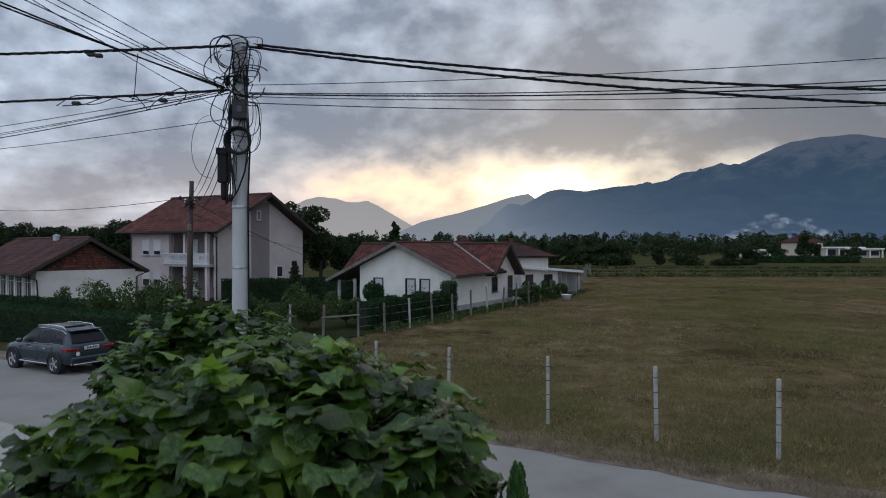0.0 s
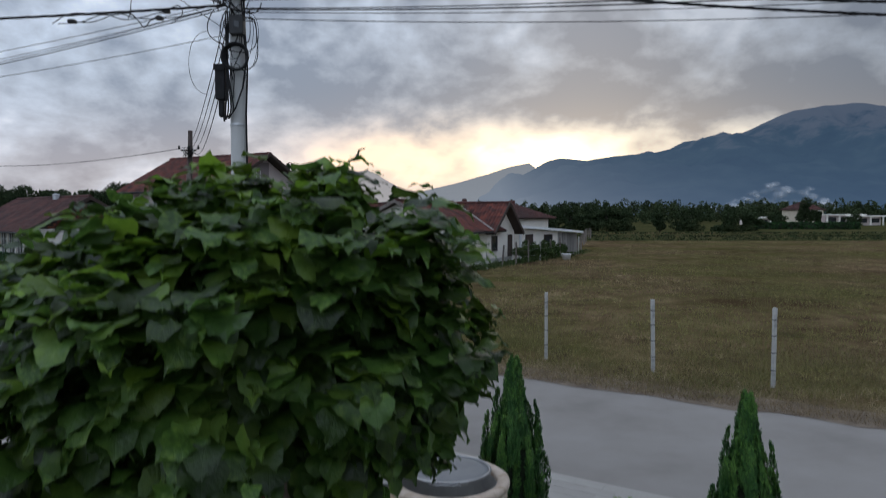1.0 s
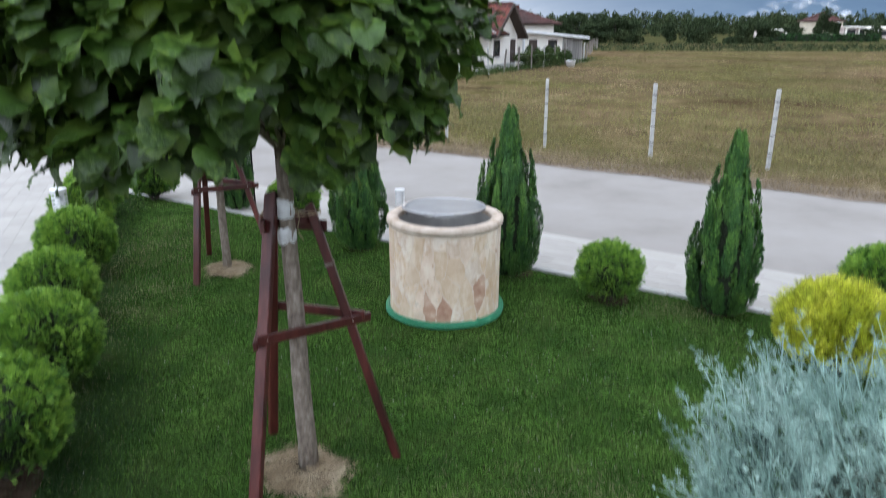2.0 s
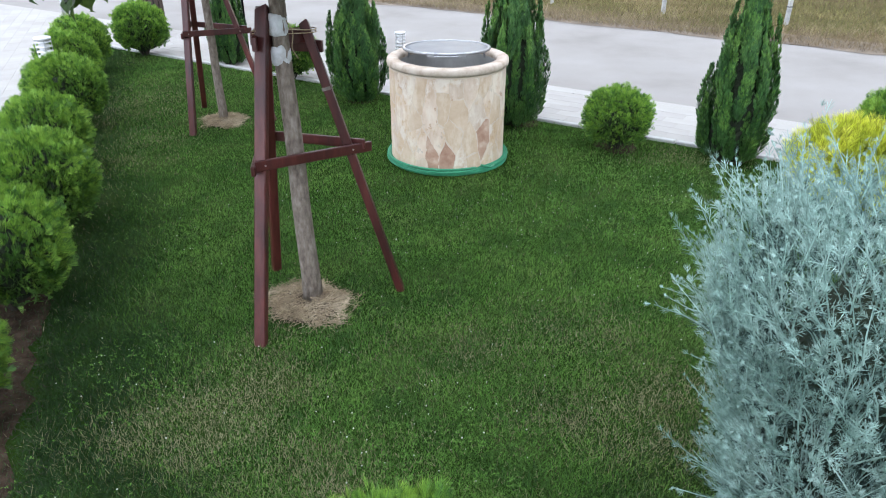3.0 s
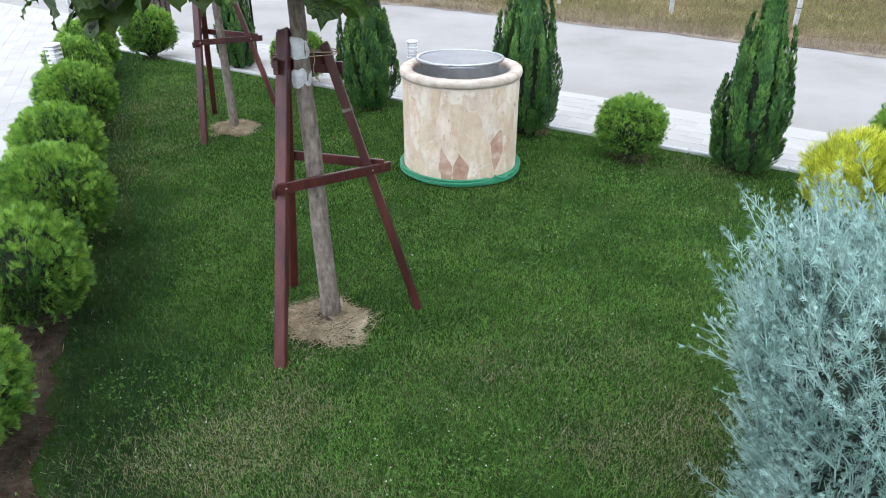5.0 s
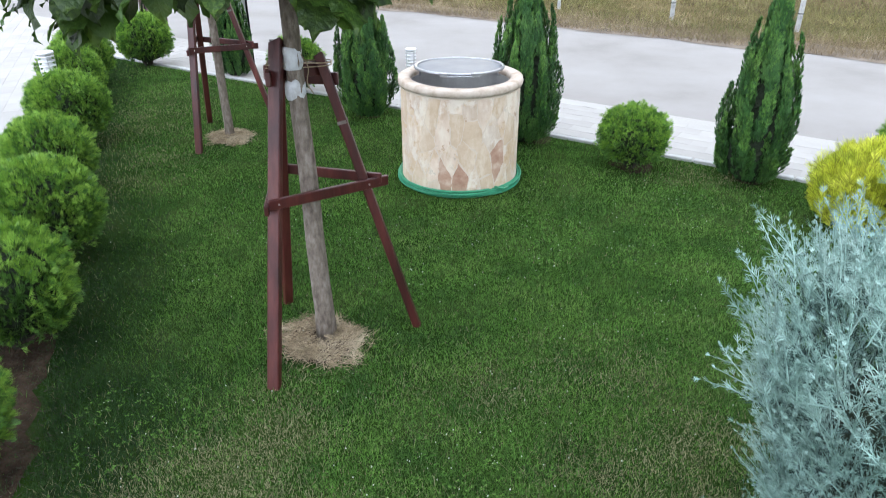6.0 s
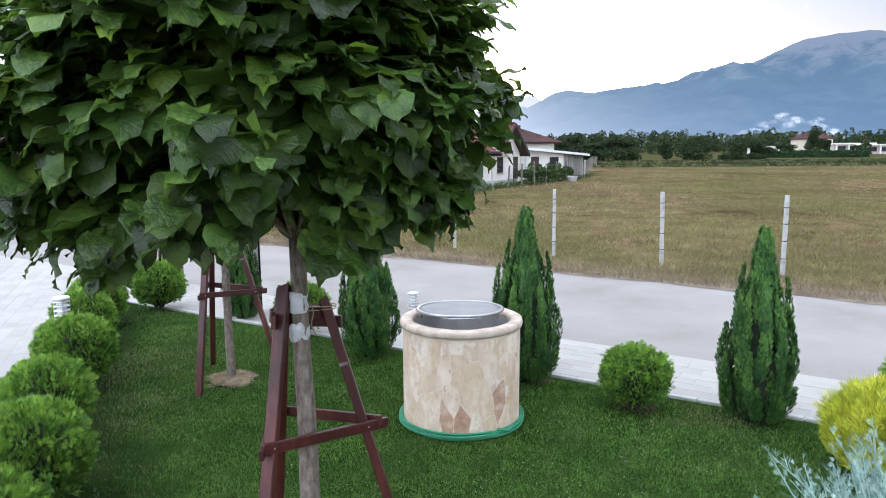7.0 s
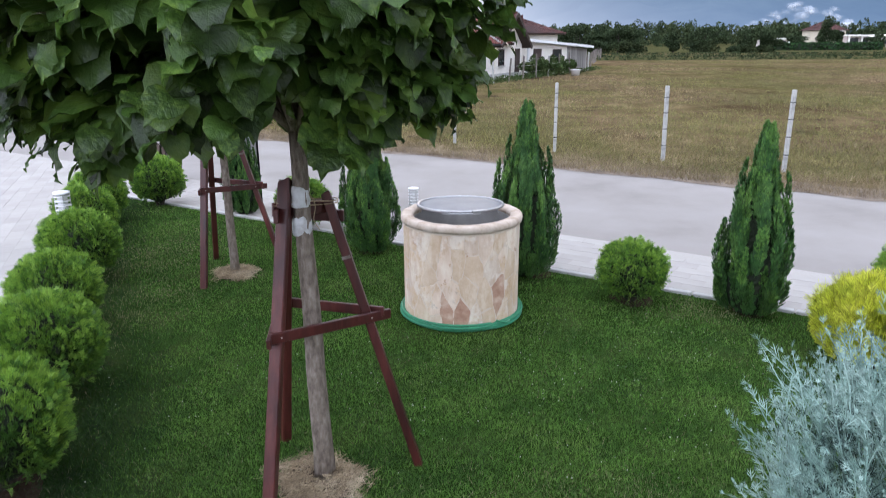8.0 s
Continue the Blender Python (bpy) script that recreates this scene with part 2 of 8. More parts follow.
TILE = material("roof_tile", [(0.026, 0.012, 0.01), (0.065, 0.019, 0.014), (0.14, 0.034, 0.022), (0.035, 0.018, 0.016)], scale=0.9, rough=0.85, bump=0.5, bump_scale=25, vary=0.35, island=True, detail=10)
TILE_DARK = material("roof_tile_weathered", [(0.03, 0.014, 0.012), (0.065, 0.022, 0.018), (0.11, 0.036, 0.027)], scale=0.7, rough=0.85, bump=0.5, bump_scale=25, vary=0.3, island=True, detail=10)
BRICK = material("hollow_brick", [(0.12, 0.038, 0.024), (0.19, 0.06, 0.036), (0.27, 0.095, 0.055)], scale=3, rough=0.9, bump=0.4, bump_scale=40, vary=0.4)
MORTAR = material("mortar", [(0.04, 0.03, 0.027), (0.075, 0.055, 0.05)], scale=8, rough=0.95)
GLASS_DARK = material("window_glass", [(0.02, 0.023, 0.028), (0.035, 0.04, 0.046)], scale=1.5, rough=0.08, bump=0, spec=0.6)
FRAME_WHITE = material("white_frame", [(0.66, 0.66, 0.66), (0.76, 0.76, 0.76)], scale=4, rough=0.5, bump=0.1)
FRAME_DARK = material("dark_wood", [(0.035, 0.022, 0.018), (0.07, 0.045, 0.035)], scale=6, rough=0.7, bump=0.3, stretch=(1, 1, 0.2))
WOOD_GREY = material("grey_wood", [(0.1, 0.085, 0.075), (0.18, 0.155, 0.135), (0.25, 0.22, 0.2)], scale=9, rough=0.9, bump=0.5, stretch=(1, 1, 0.12))
STAIN = material("stained_timber", [(0.03, 0.006, 0.005), (0.062, 0.012, 0.01), (0.11, 0.026, 0.02)], scale=9, rough=0.42, bump=0.4, bump_scale=40, stretch=(1, 1, 0.15), vary=0.15)
BARK = material("young_bark", [(0.11, 0.085, 0.066), (0.2, 0.16, 0.128), (0.3, 0.255, 0.212)], scale=32, rough=0.95, bump=1.0, bump_scale=60, stretch=(1, 1, 0.4), bump_dist=0.02, spec=0.2)
BARK_DARK = material("dark_bark", [(0.03, 0.024, 0.018), (0.07, 0.055, 0.042)], scale=14, rough=0.95, bump=0.6, stretch=(1, 1, 0.3))


def leaf_material(name, colors, island):
    """Broad leaves: midrib and side veins follow the leaf's own length and width, which the mesh carries as the attribute leaf_place."""
    m = material(name, colors, scale=4.0, rough=0.38, bump=0.0, vary=0.7, island=island, trans=0.45, spec=0.5)
    t = m.node_tree
    b = t.nodes["Principled BSDF"]
    at = t.nodes.new("ShaderNodeAttribute")
    at.attribute_name = "leaf_place"
    sp = t.nodes.new("ShaderNodeSeparateXYZ")
    t.links.new(at.outputs["Vector"], sp.inputs[0])
    ax = math_node(t, "ABSOLUTE", sp.outputs[0])
    rib = math_node(t, "EXPONENT", math_node(t, "MULTIPLY", ax, -38.0))
    run = math_node(t, "MULTIPLY", math_node(t, "SUBTRACT", sp.outputs[1], math_node(t, "MULTIPLY", ax, 0.75)), 30.0)
    side = math_node(t, "POWER", math_node(t, "ABSOLUTE", math_node(t, "COSINE", math_node(t, "MULTIPLY", run, 0.5))), 14.0)
    vein = math_node(t, "MAXIMUM", rib, math_node(t, "MULTIPLY", side, 0.55))
    old = b.inputs["Base Color"].links[0].from_socket
    pale = mix_color(t, math_node(t, "MULTIPLY", vein, 0.07), old, (0.16, 0.25, 0.08))
    t.links.new(pale, b.inputs["Base Color"])
    ns = t.nodes.new("ShaderNodeTexNoise")
    ns.inputs["Scale"].default_value = 9.0
    t.links.new(at.outputs["Vector"], ns.inputs["Vector"])
    bp = t.nodes.new("ShaderNodeBump")
    bp.inputs["Strength"].default_value, bp.inputs["Distance"].default_value = 0.35, 0.012
    t.links.new(math_node(t, "SUBTRACT", math_node(t, "MULTIPLY", ns.outputs[0], 1.6), math_node(t, "MULTIPLY", vein, 0.4)), bp.inputs["Height"])
    t.links.new(bp.outputs[0], b.inputs["Normal"])
    return m


LEAF = leaf_material("catalpa_leaf", [(0.02, 0.047, 0.01), (0.056, 0.113, 0.02), (0.135, 0.21, 0.036)], True)
LEAF_ONE = leaf_material("catalpa_leaf_large", [(0.02, 0.047, 0.01), (0.056, 0.113, 0.02), (0.135, 0.21, 0.036)], False)
# brighter leaf tone, paints the light on top of the domes
LEAF_LIT = leaf_material("lit_catalpa_leaf", [(0.052, 0.112, 0.012), (0.112, 0.195, 0.02), (0.18, 0.272, 0.03)], True)
THUJA = material("thuja", [(0.026, 0.08, 0.013), (0.073, 0.176, 0.026), (0.15, 0.28, 0.046)], scale=5, rough=0.55, bump=0, vary=0.4, island=True, trans=0.25)
THUJA_DARK = material("columnar_thuja", [(0.022, 0.075, 0.023), (0.052, 0.14, 0.036), (0.115, 0.235, 0.055)], scale=5, rough=0.5, bump=0, vary=0.4, island=True, trans=0.2)
THUJA_TIP = material("thuja_new_growth", [(0.11, 0.24, 0.03), (0.19, 0.34, 0.045), (0.27, 0.43, 0.07)], scale=6, rough=0.55, bump=0, vary=0.35, island=True, trans=0.3)
THUJA_GOLD = material("golden_thuja", [(0.26, 0.33, 0.03), (0.47, 0.5, 0.045), (0.66, 0.64, 0.09)], scale=4, rough=0.6, bump=0, vary=0.5, island=True, trans=0.3)
JUNIPER = material("blue_juniper", [(0.145, 0.24, 0.2), (0.245, 0.365, 0.315), (0.37, 0.49, 0.43)], scale=4, rough=0.7, bump=0, vary=0.3, island=True, trans=0.08, spec=0.2)
# older sprigs, darkened so the colour deepens the gaps like shade
JUNIPER_SHADE = material("shaded_old_juniper", [(0.018, 0.036, 0.032), (0.04, 0.07, 0.062), (0.08, 0.125, 0.115)], scale=6, rough=0.8, bump=0, vary=0.4, island=True, trans=0.05, spec=0.1)
# near-black green: shade inside shrubs and hedges put into the core's colour
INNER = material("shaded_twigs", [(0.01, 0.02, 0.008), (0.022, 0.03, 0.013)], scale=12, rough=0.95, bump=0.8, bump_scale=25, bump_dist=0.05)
HEDGE = material("hedge_leaf", [(0.012, 0.035, 0.012), (0.022, 0.058, 0.018), (0.04, 0.08, 0.026)], scale=1.4, rough=0.7, bump=0, vary=0.4, island=True, trans=0.15, spec=0.12)
WOODS = material("woodland_leaf", [(0.022, 0.036, 0.018), (0.042, 0.062, 0.028), (0.075, 0.09, 0.04)], scale=0.12, rough=0.8, bump=0, vary=0.45, island=True, trans=0.3, spec=0.08)
SHRUBLEAF = material("garden_leaf", [(0.03, 0.055, 0.018), (0.06, 0.095, 0.03), (0.11, 0.13, 0.05)], scale=2, rough=0.7, bump=0, vary=0.4, island=True, trans=0.2, spec=0.12)
BLACK_RUBBER = material("black_sheath", [(0.009, 0.009, 0.01), (0.018, 0.018, 0.02)], scale=10, rough=0.6, bump=0.1, spec=0.2)
GALV = material("galvanised", [(0.45, 0.46, 0.47), (0.6, 0.61, 0.62)], scale=9, rough=0.38, metal=0.9, bump=0.1)
STEEL = material("stainless", [(0.36, 0.36, 0.37), (0.46, 0.46, 0.47)], scale=14, rough=0.42, metal=1.0, bump=0.08)
FACE_STONE = material("facing_stone", [(0.55, 0.4, 0.285), (0.68, 0.545, 0.43), (0.74, 0.64, 0.545)], scale=7, rough=0.9, bump=0.6, bump_scale=26, vary=0.1, stretch=(1, 1, 0.4), spec=0.2)
add_patches(FACE_STONE, (0.42, 0.23, 0.14), 7.0, 0.6, 0.64, 0.75)
add_patches(FACE_STONE, (0.36, 0.3, 0.25), 11.0, 0.62, 0.66, 0.5)
add_patches(FACE_STONE, (0.6, 0.42, 0.25), 3.6, 0.5, 0.58, 0.6)
add_patches(FACE_STONE, (0.78, 0.72, 0.64), 4.5, 0.55, 0.62, 0.6)
RUST_STONE = material("rust_stone", [(0.34, 0.18, 0.12), (0.45, 0.27, 0.185), (0.6, 0.44, 0.33)], scale=9, rough=0.85, bump=0.5, bump_scale=30)
GROUT = material("pale_grout", [(0.58, 0.46, 0.35), (0.68, 0.57, 0.46)], scale=8, rough=0.9, bump=0.4)
COPING = material("coping_stone", [(0.4, 0.3, 0.225), (0.54, 0.44, 0.355), (0.62, 0.53, 0.45)], scale=9, spec=0.2, rough=0.9, bump=0.4, bump_scale=40)
HOSE = material("green_hose", [(0.02, 0.2, 0.1), (0.035, 0.28, 0.14)], scale=12, rough=0.45, bump=0.1)
STRAW = material("straw", [(0.2, 0.145, 0.085), (0.33, 0.25, 0.155), (0.46, 0.37, 0.25)], scale=6, rough=0.85, bump=0, vary=0.35, island=True)
TAPE = material("white_wrap", [(0.42, 0.4, 0.38), (0.56, 0.56, 0.56), (0.66, 0.66, 0.66)], scale=20, rough=0.6, bump=0.5, bump_scale=50)
WHITE_PETAL = material("clover_flower", [(0.34, 0.35, 0.28), (0.5, 0.5, 0.44)], scale=30, rough=0.8, bump=0)
PAINT_CAR = material("grey_car_paint", [(0.036, 0.05, 0.062), (0.048, 0.064, 0.077)], scale=2, rough=0.25, metal=0.4, bump=0, spec=0.7)
TYRE = material("tyre", [(0.012, 0.012, 0.012), (0.022, 0.022, 0.022)], scale=20, rough=0.85, bump=0.2)
CHROME = material("chrome", [(0.62, 0.62, 0.63), (0.7, 0.7, 0.71)], scale=10, rough=0.18, metal=1.0, bump=0)
RED_LENS = material("red_lens", [(0.2, 0.008, 0.014), (0.28, 0.014, 0.02)], scale=20, rough=0.2, bump=0)
PLATE = material("plate_white", [(0.68, 0.68, 0.68), (0.74, 0.74, 0.74)], scale=10, rough=0.5, bump=0)
BLACK_TRIM = material("black_trim", [(0.015, 0.015, 0.016), (0.025, 0.025, 0.027)], scale=8, rough=0.6, bump=0.1)
METAL_ROOF = material("sheet_roof", [(0.5, 0.52, 0.54), (0.6, 0.62, 0.64)], scale=1.2, rough=0.5, metal=0.2, bump=0.2)
PLANK = material("shed_plank", [(0.2, 0.19, 0.18), (0.32, 0.3, 0.28)], scale=4, rough=0.9, bump=0.4, stretch=(1, 1, 0.1), vary=0.3)
CREAM = material("cream_render", [(0.5, 0.43, 0.33), (0.6, 0.53, 0.42)], scale=0.5, rough=0.9)
WHITE_PLASTIC = material("white_plastic", [(0.7, 0.7, 0.7), (0.78, 0.78, 0.78)], scale=4, rough=0.5, bump=0.05)
# dark ground tone that holds the shade of the neighbour's garden
SHADED_GROUND = material("shade_toned_ground", [(0.018, 0.026, 0.01), (0.032, 0.038, 0.016), (0.05, 0.048, 0.024)], scale=0.5, rough=0.95, bump=0.8, bump_scale=9, spec=0.0)
ROCK_NEAR = hazed_material("mountain_near", [(0.01, 0.025, 0.03), (0.03, 0.055, 0.055), (0.07, 0.1, 0.09)], (0.075, 0.13, 0.222), 0.64, 0.006, (260.0, 330.0, (0.25, 0.3, 0.37)))


def bare_tops(m, tone, line, spread):
    """Bare rock and pasture above a ragged tree line."""
    t = m.node_tree
    b = t.nodes["Principled BSDF"]
    tc = t.nodes.new("ShaderNodeTexCoord")
    sp = t.nodes.new("ShaderNodeSeparateXYZ")
    t.links.new(tc.outputs["Object"], sp.inputs[0])
    ns = t.nodes.new("ShaderNodeTexNoise")
    ns.inputs["Scale"].default_value, ns.inputs["Detail"].default_value, ns.inputs["Roughness"].default_value = 0.006, 10.0, 0.62
    t.links.new(tc.outputs["Object"], ns.inputs["Vector"])
    over = math_node(t, "ADD", math_node(t, "DIVIDE", math_node(t, "SUBTRACT", sp.outputs[2], line), spread), math_node(t, "MULTIPLY", math_node(t, "SUBTRACT", ns.outputs[0], 0.5), 5.0))
    rp = ramp_node(t, [(0.1, (0, 0, 0)), (0.9, (1, 1, 1))])
    t.links.new(over, rp.inputs[0])
    old = b.inputs["Base Color"].links[0].from_socket
    t.links.new(mix_color(t, rp.outputs[0], old, tone), b.inputs["Base Color"])


bare_tops(ROCK_NEAR, (0.15, 0.135, 0.125), 330.0, 150.0)
ROCK_MID = hazed_material("mountain_middle", [(0.04, 0.055, 0.06), (0.08, 0.09, 0.09)], (0.33, 0.36, 0.4), 0.88, 0.003)
ROCK_FAR = hazed_material("mountain_far", [(0.05, 0.06, 0.07), (0.09, 0.1, 0.1)], (0.52, 0.5, 0.5), 0.95, 0.003)

# ---- shape helpers ----
RNG = np.random.default_rng(7)


def part(name, bm, mat, parent=None, label="", smooth=False):
    me = bpy.data.meshes.new(name)
    bm.normal_update()
    bm.to_mesh(me)
    bm.free()
    if smooth:
        me.polygons.foreach_set("use_smooth", [True] * len(me.polygons))
    me.materials.append(mat)
    ob = new(name, me)
    ob.parent = parent
    if label:
        ob["label"] = label
    return ob


def mesh_of(name, verts, faces, mat, parent=None, smooth=False, place=None):
    """An object from arrays: verts (n, 3), faces (m, 3 or 4)."""
    verts, faces = np.asarray(verts, dtype=np.float32), np.asarray(faces, dtype=np.int32)
    me = bpy.data.meshes.new(name)
    k = faces.shape[1]
    me.vertices.add(len(verts))
    me.vertices.foreach_set("co", verts.ravel())
    me.loops.add(faces.size)
    me.loops.foreach_set("vertex_index", faces.ravel())
    me.polygons.add(len(faces))
    me.polygons.foreach_set("loop_start", np.arange(0, faces.size, k, dtype=np.int32))
    me.polygons.foreach_set("use_smooth", np.full(len(faces), bool(smooth)))
    me.update(calc_edges=True)
    if place is not None:
        me.attributes.new("leaf_place", "FLOAT_VECTOR", "POINT").data.foreach_set("vector", np.asarray(place, dtype=np.float32).ravel())
    me.materials.append(mat)
    ob = new(name, me)
    ob.parent = parent
    return ob


def thing(name, at, label, category, group="", turn=0.0):
    ob = new(name)
    ob.matrix_basis = pose(*at, 0, 0, turn)
    return tagged(ob, label, category, group)


def box(bm, x0, x1, y0, y1, z0, z1, bevel=0.0, m=None):
    v = bmesh.ops.create_cube(bm, size=1.0, matrix=Matrix.Translation(((x0 + x1) / 2, (y0 + y1) / 2, (z0 + z1) / 2)) @ Matrix.Diagonal((x1 - x0, y1 - y0, z1 - z0, 1)))["verts"]
    if bevel:
        es = list({e for q in v for e in q.link_edges})
        v = bmesh.ops.bevel(bm, geom=es, offset=bevel, segments=1, affect="EDGES")["verts"]
    if m is not None:
        bmesh.ops.transform(bm, matrix=m, verts=list(v))
    return bm


def boxed(*a, **k):
    return box(bmesh.new(), *a, **k)


def beam(p, q, w, h, bevel=0.006):
    """A squared timber from p to q."""
    p, q = Vector(p), Vector(q)
    bm = boxed(-w / 2, w / 2, -h / 2, h / 2, 0, (q - p).length, bevel)
    m = Matrix.Translation(p) @ (q - p).to_track_quat("Z", "Y").to_matrix().to_4x4()
    bmesh.ops.transform(bm, matrix=m, verts=bm.verts)
    return bm


def tube(bm, pts, r, n=8, cap=True, taper=None):
    """A round tube along points; taper: the radius at each point."""
    pts = [Vector(p) for p in pts]
    rings = []
    up = Vector((0.123, 0.456, 0.88))
    for i, p in enumerate(pts):
        d = (pts[min(i + 1, len(pts) - 1)] - pts[max(i - 1, 0)]).normalized()
        a = d.cross(up)
        if a.length < 1e-3:
            a = d.cross(Vector((1, 0, 0)))
        a.normalize()
        b = d.cross(a)
        rr = taper[i] if taper else r
        rings.append([bm.verts.new(p + (a * math.cos(2 * math.pi * k / n) + b * math.sin(2 * math.pi * k / n)) * rr) for k in range(n)])
    for s, t in zip(rings, rings[1:]):
        for k in range(n):
            bm.faces.new((s[k], s[(k + 1) % n], t[(k + 1) % n], t[k]))
    if cap:
        bm.faces.new(rings[0][::-1])
        bm.faces.new(rings[-1])
    return bm


def lathe(bm, profile, n=48, close=False):
    """Turns (radius, height) pairs round the z axis."""
    rings = [[bm.verts.new((r * math.cos(2 * math.pi * k / n), r * math.sin(2 * math.pi * k / n), z)) for k in range(n)] for r, z in profile]
    pairs = list(zip(rings, rings[1:])) + ([(rings[-1], rings[0])] if close else [])
    for s, t in pairs:
        for k in range(n):
            bm.faces.new((s[k], s[(k + 1) % n], t[(k + 1) % n], t[k]))
    return bm


def unit(a):
    return a / np.maximum(np.linalg.norm(a, axis=1, keepdims=True), 1e-6)


def blades(pts, height, width, lean=0.5, rng=RNG):
    """One leaning triangle for each point."""
    n = len(pts)
    ang = rng.uniform(0, 2 * np.pi, n)
    side = np.stack([np.cos(ang), np.sin(ang), np.zeros(n)], 1)
    tilt = rng.normal(0, lean, (n, 2)) * height[:, None]
    tip = pts + np.column_stack([tilt, height])
    v = np.stack([pts - side * width[:, None], pts + side * width[:, None], tip], 1).reshape(-1, 3)
    return v, np.arange(3 * n).reshape(-1, 3)


def fronds(p, d, s, length, width, splay=0.6, pairs=2):
    """Flat conifer sprays: a spindle along d with leaflets to both sides in the plane of d and s."""
    quads = []

    def spindle(p, d, s, ln, w):
        mid = p + d * ln[:, None] * 0.45
        quads.append(np.stack([p, mid + s * w[:, None], p + d * ln[:, None], mid - s * w[:, None]], 1))

    spindle(p, d, s, length, width)
    for i in range(pairs):
        at = 0.2 + 0.5 * i / max(1, pairs)
        for sg in (-1, 1):
            dd = unit(d * math.cos(splay) + s * sg * math.sin(splay))
            ss = unit(s * math.cos(splay) - d * sg * math.sin(splay))
            spindle(p + d * length[:, None] * at, dd, ss, length * (0.6 - 0.12 * i), width * 0.8)
    v = np.concatenate(quads, 0).reshape(-1, 3)
    return v, np.arange(len(v)).reshape(-1, 4)


def leaf_cloud(centres, radii, per, size, rng=RNG, flat=0.0):
    """Small leaf quads through the outer part of ellipsoids: the foliage of a tree or bush at some distance."""
    c = np.repeat(np.asarray(centres, float), per, 0)
    r = np.repeat(np.asarray(radii, float), per, 0)
    n = len(c)
    u = unit(rng.normal(size=(n, 3)))
    p = c + u * r * (rng.uniform(0.35, 1.0, n) ** 0.45)[:, None]
    a = unit(rng.normal(size=(n, 3)) + u * 0.5)
    b = unit(np.cross(a, unit(u + rng.normal(size=(n, 3)) * 0.7)))
    s = (size * rng.uniform(0.6, 1.4, n))[:, None]
    v = np.stack([p - a * s, p + b * s * 0.55, p + a * s, p - b * s * 0.55], 1).reshape(-1, 3)
    return v, np.arange(4 * n).reshape(-1, 4)


def sheet(name, corners, z, mat, label, thick=0.06):
    """A level sheet of ground with the given outline."""
    bm = bmesh.new()
    top = [bm.verts.new((x, y, z)) for x, y in corners]
    low = [bm.verts.new((x, y, z - thick)) for x, y in corners]
    bm.faces.new(top)
    n = len(top)
    for i in range(n):
        bm.faces.new((top[i], low[i], low[(i + 1) % n], top[(i + 1) % n]))
    bmesh.ops.recalc_face_normals(bm, faces=bm.faces)
    return tagged(part(name, bm, mat), label, name.replace("_", " "), kind="structure")


def smooth_line(pts, k=6):
    """A curve through the points."""
    p = [Vector(q) for q in pts]
    p = [p[0] * 2 - p[1]] + p + [p[-1] * 2 - p[-2]]
    out = []
    for a, b, c, d in zip(p, p[1:], p[2:], p[3:]):
        for i in range(k):
            t = i / k
            out.append(0.5 * (2 * b + (c - a) * t + (2 * a - 5 * b + 4 * c - d) * t * t + (3 * b - a - 3 * c + d) * t ** 3))
    return out + [p[-2]]


# ---- plan: lines on the ground ----
def kerb_y(x):          # the lawn's edge along the pavement
    return 9.17 - 0.6 * (x + 0.78)


def road_y(x):          # the pavement's edge along the road
    return 9.6 - 0.62 * (x - 1.56)


def verge_y(x):         # the road's far edge
    return 14.85 - 0.625 * (x - 2.39)


def row_x(y):           # centre line of the row of clipped thujas along the drive
    return -2.65 - 0.41 * (y - 3.67)


# ---- the ground ----
bm = bmesh.new()
bmesh.ops.create_grid(bm, x_segments=40, y_segments=40, size=4200)
for v in bm.verts:
    v.co.z = -0.06
tagged(part("ground", bm, GREENFIELD), "open plain of meadows and strips of farmland", "ground", kind="structure")
sheet("field", [(-9, verge_y(-9) + 0.05), (60, verge_y(60) + 0.05), (200, -100), (260, 92), (10, 94), (9.4, 58), (-4, 34)], -0.035, FIELD, "mown field of dry brown grass beside the road", 0.02)
sheet("road", [(-60, road_y(-60)), (60, road_y(60)), (60, verge_y(60)), (-60, verge_y(-60))], -0.012, ASPHALT, "worn pale grey asphalt lane", 0.04)
sheet("lawn", [(-1.2, -1.0), (8.0, -1.0), (8.0, kerb_y(8.0)), (-6.0, kerb_y(-6.0)), (-6.35, kerb_y(-6.0) - 0.4), (row_x(3.67) - 0.42, 3.67), (row_x(-1.0) - 0.42, -1.0)], 0.0, TURF, "mown garden lawn with clover and worn patches", 0.04)

# the neighbour's garden round the white house, its shade put into the ground colour
sheet("garden_ground", [(-4.4, 33.6), (-9, 30.5), (-34, 44), (-34, 75), (14, 75), (9.2, 58)], -0.028, SHADED_GROUND, "garden ground round the houses, shade put into its dark colour", 0.02)
for k, y0 in enumerate((112, 128)):
    sheet("field_strip", [(16, y0), (330, y0 + 6), (330, y0 + 9 + 3 * k), (16, y0 + 4 + 3 * k)], -0.03 + 0.004 * k, FIELD, "brown strip of stubble across the meadow", 0.02)

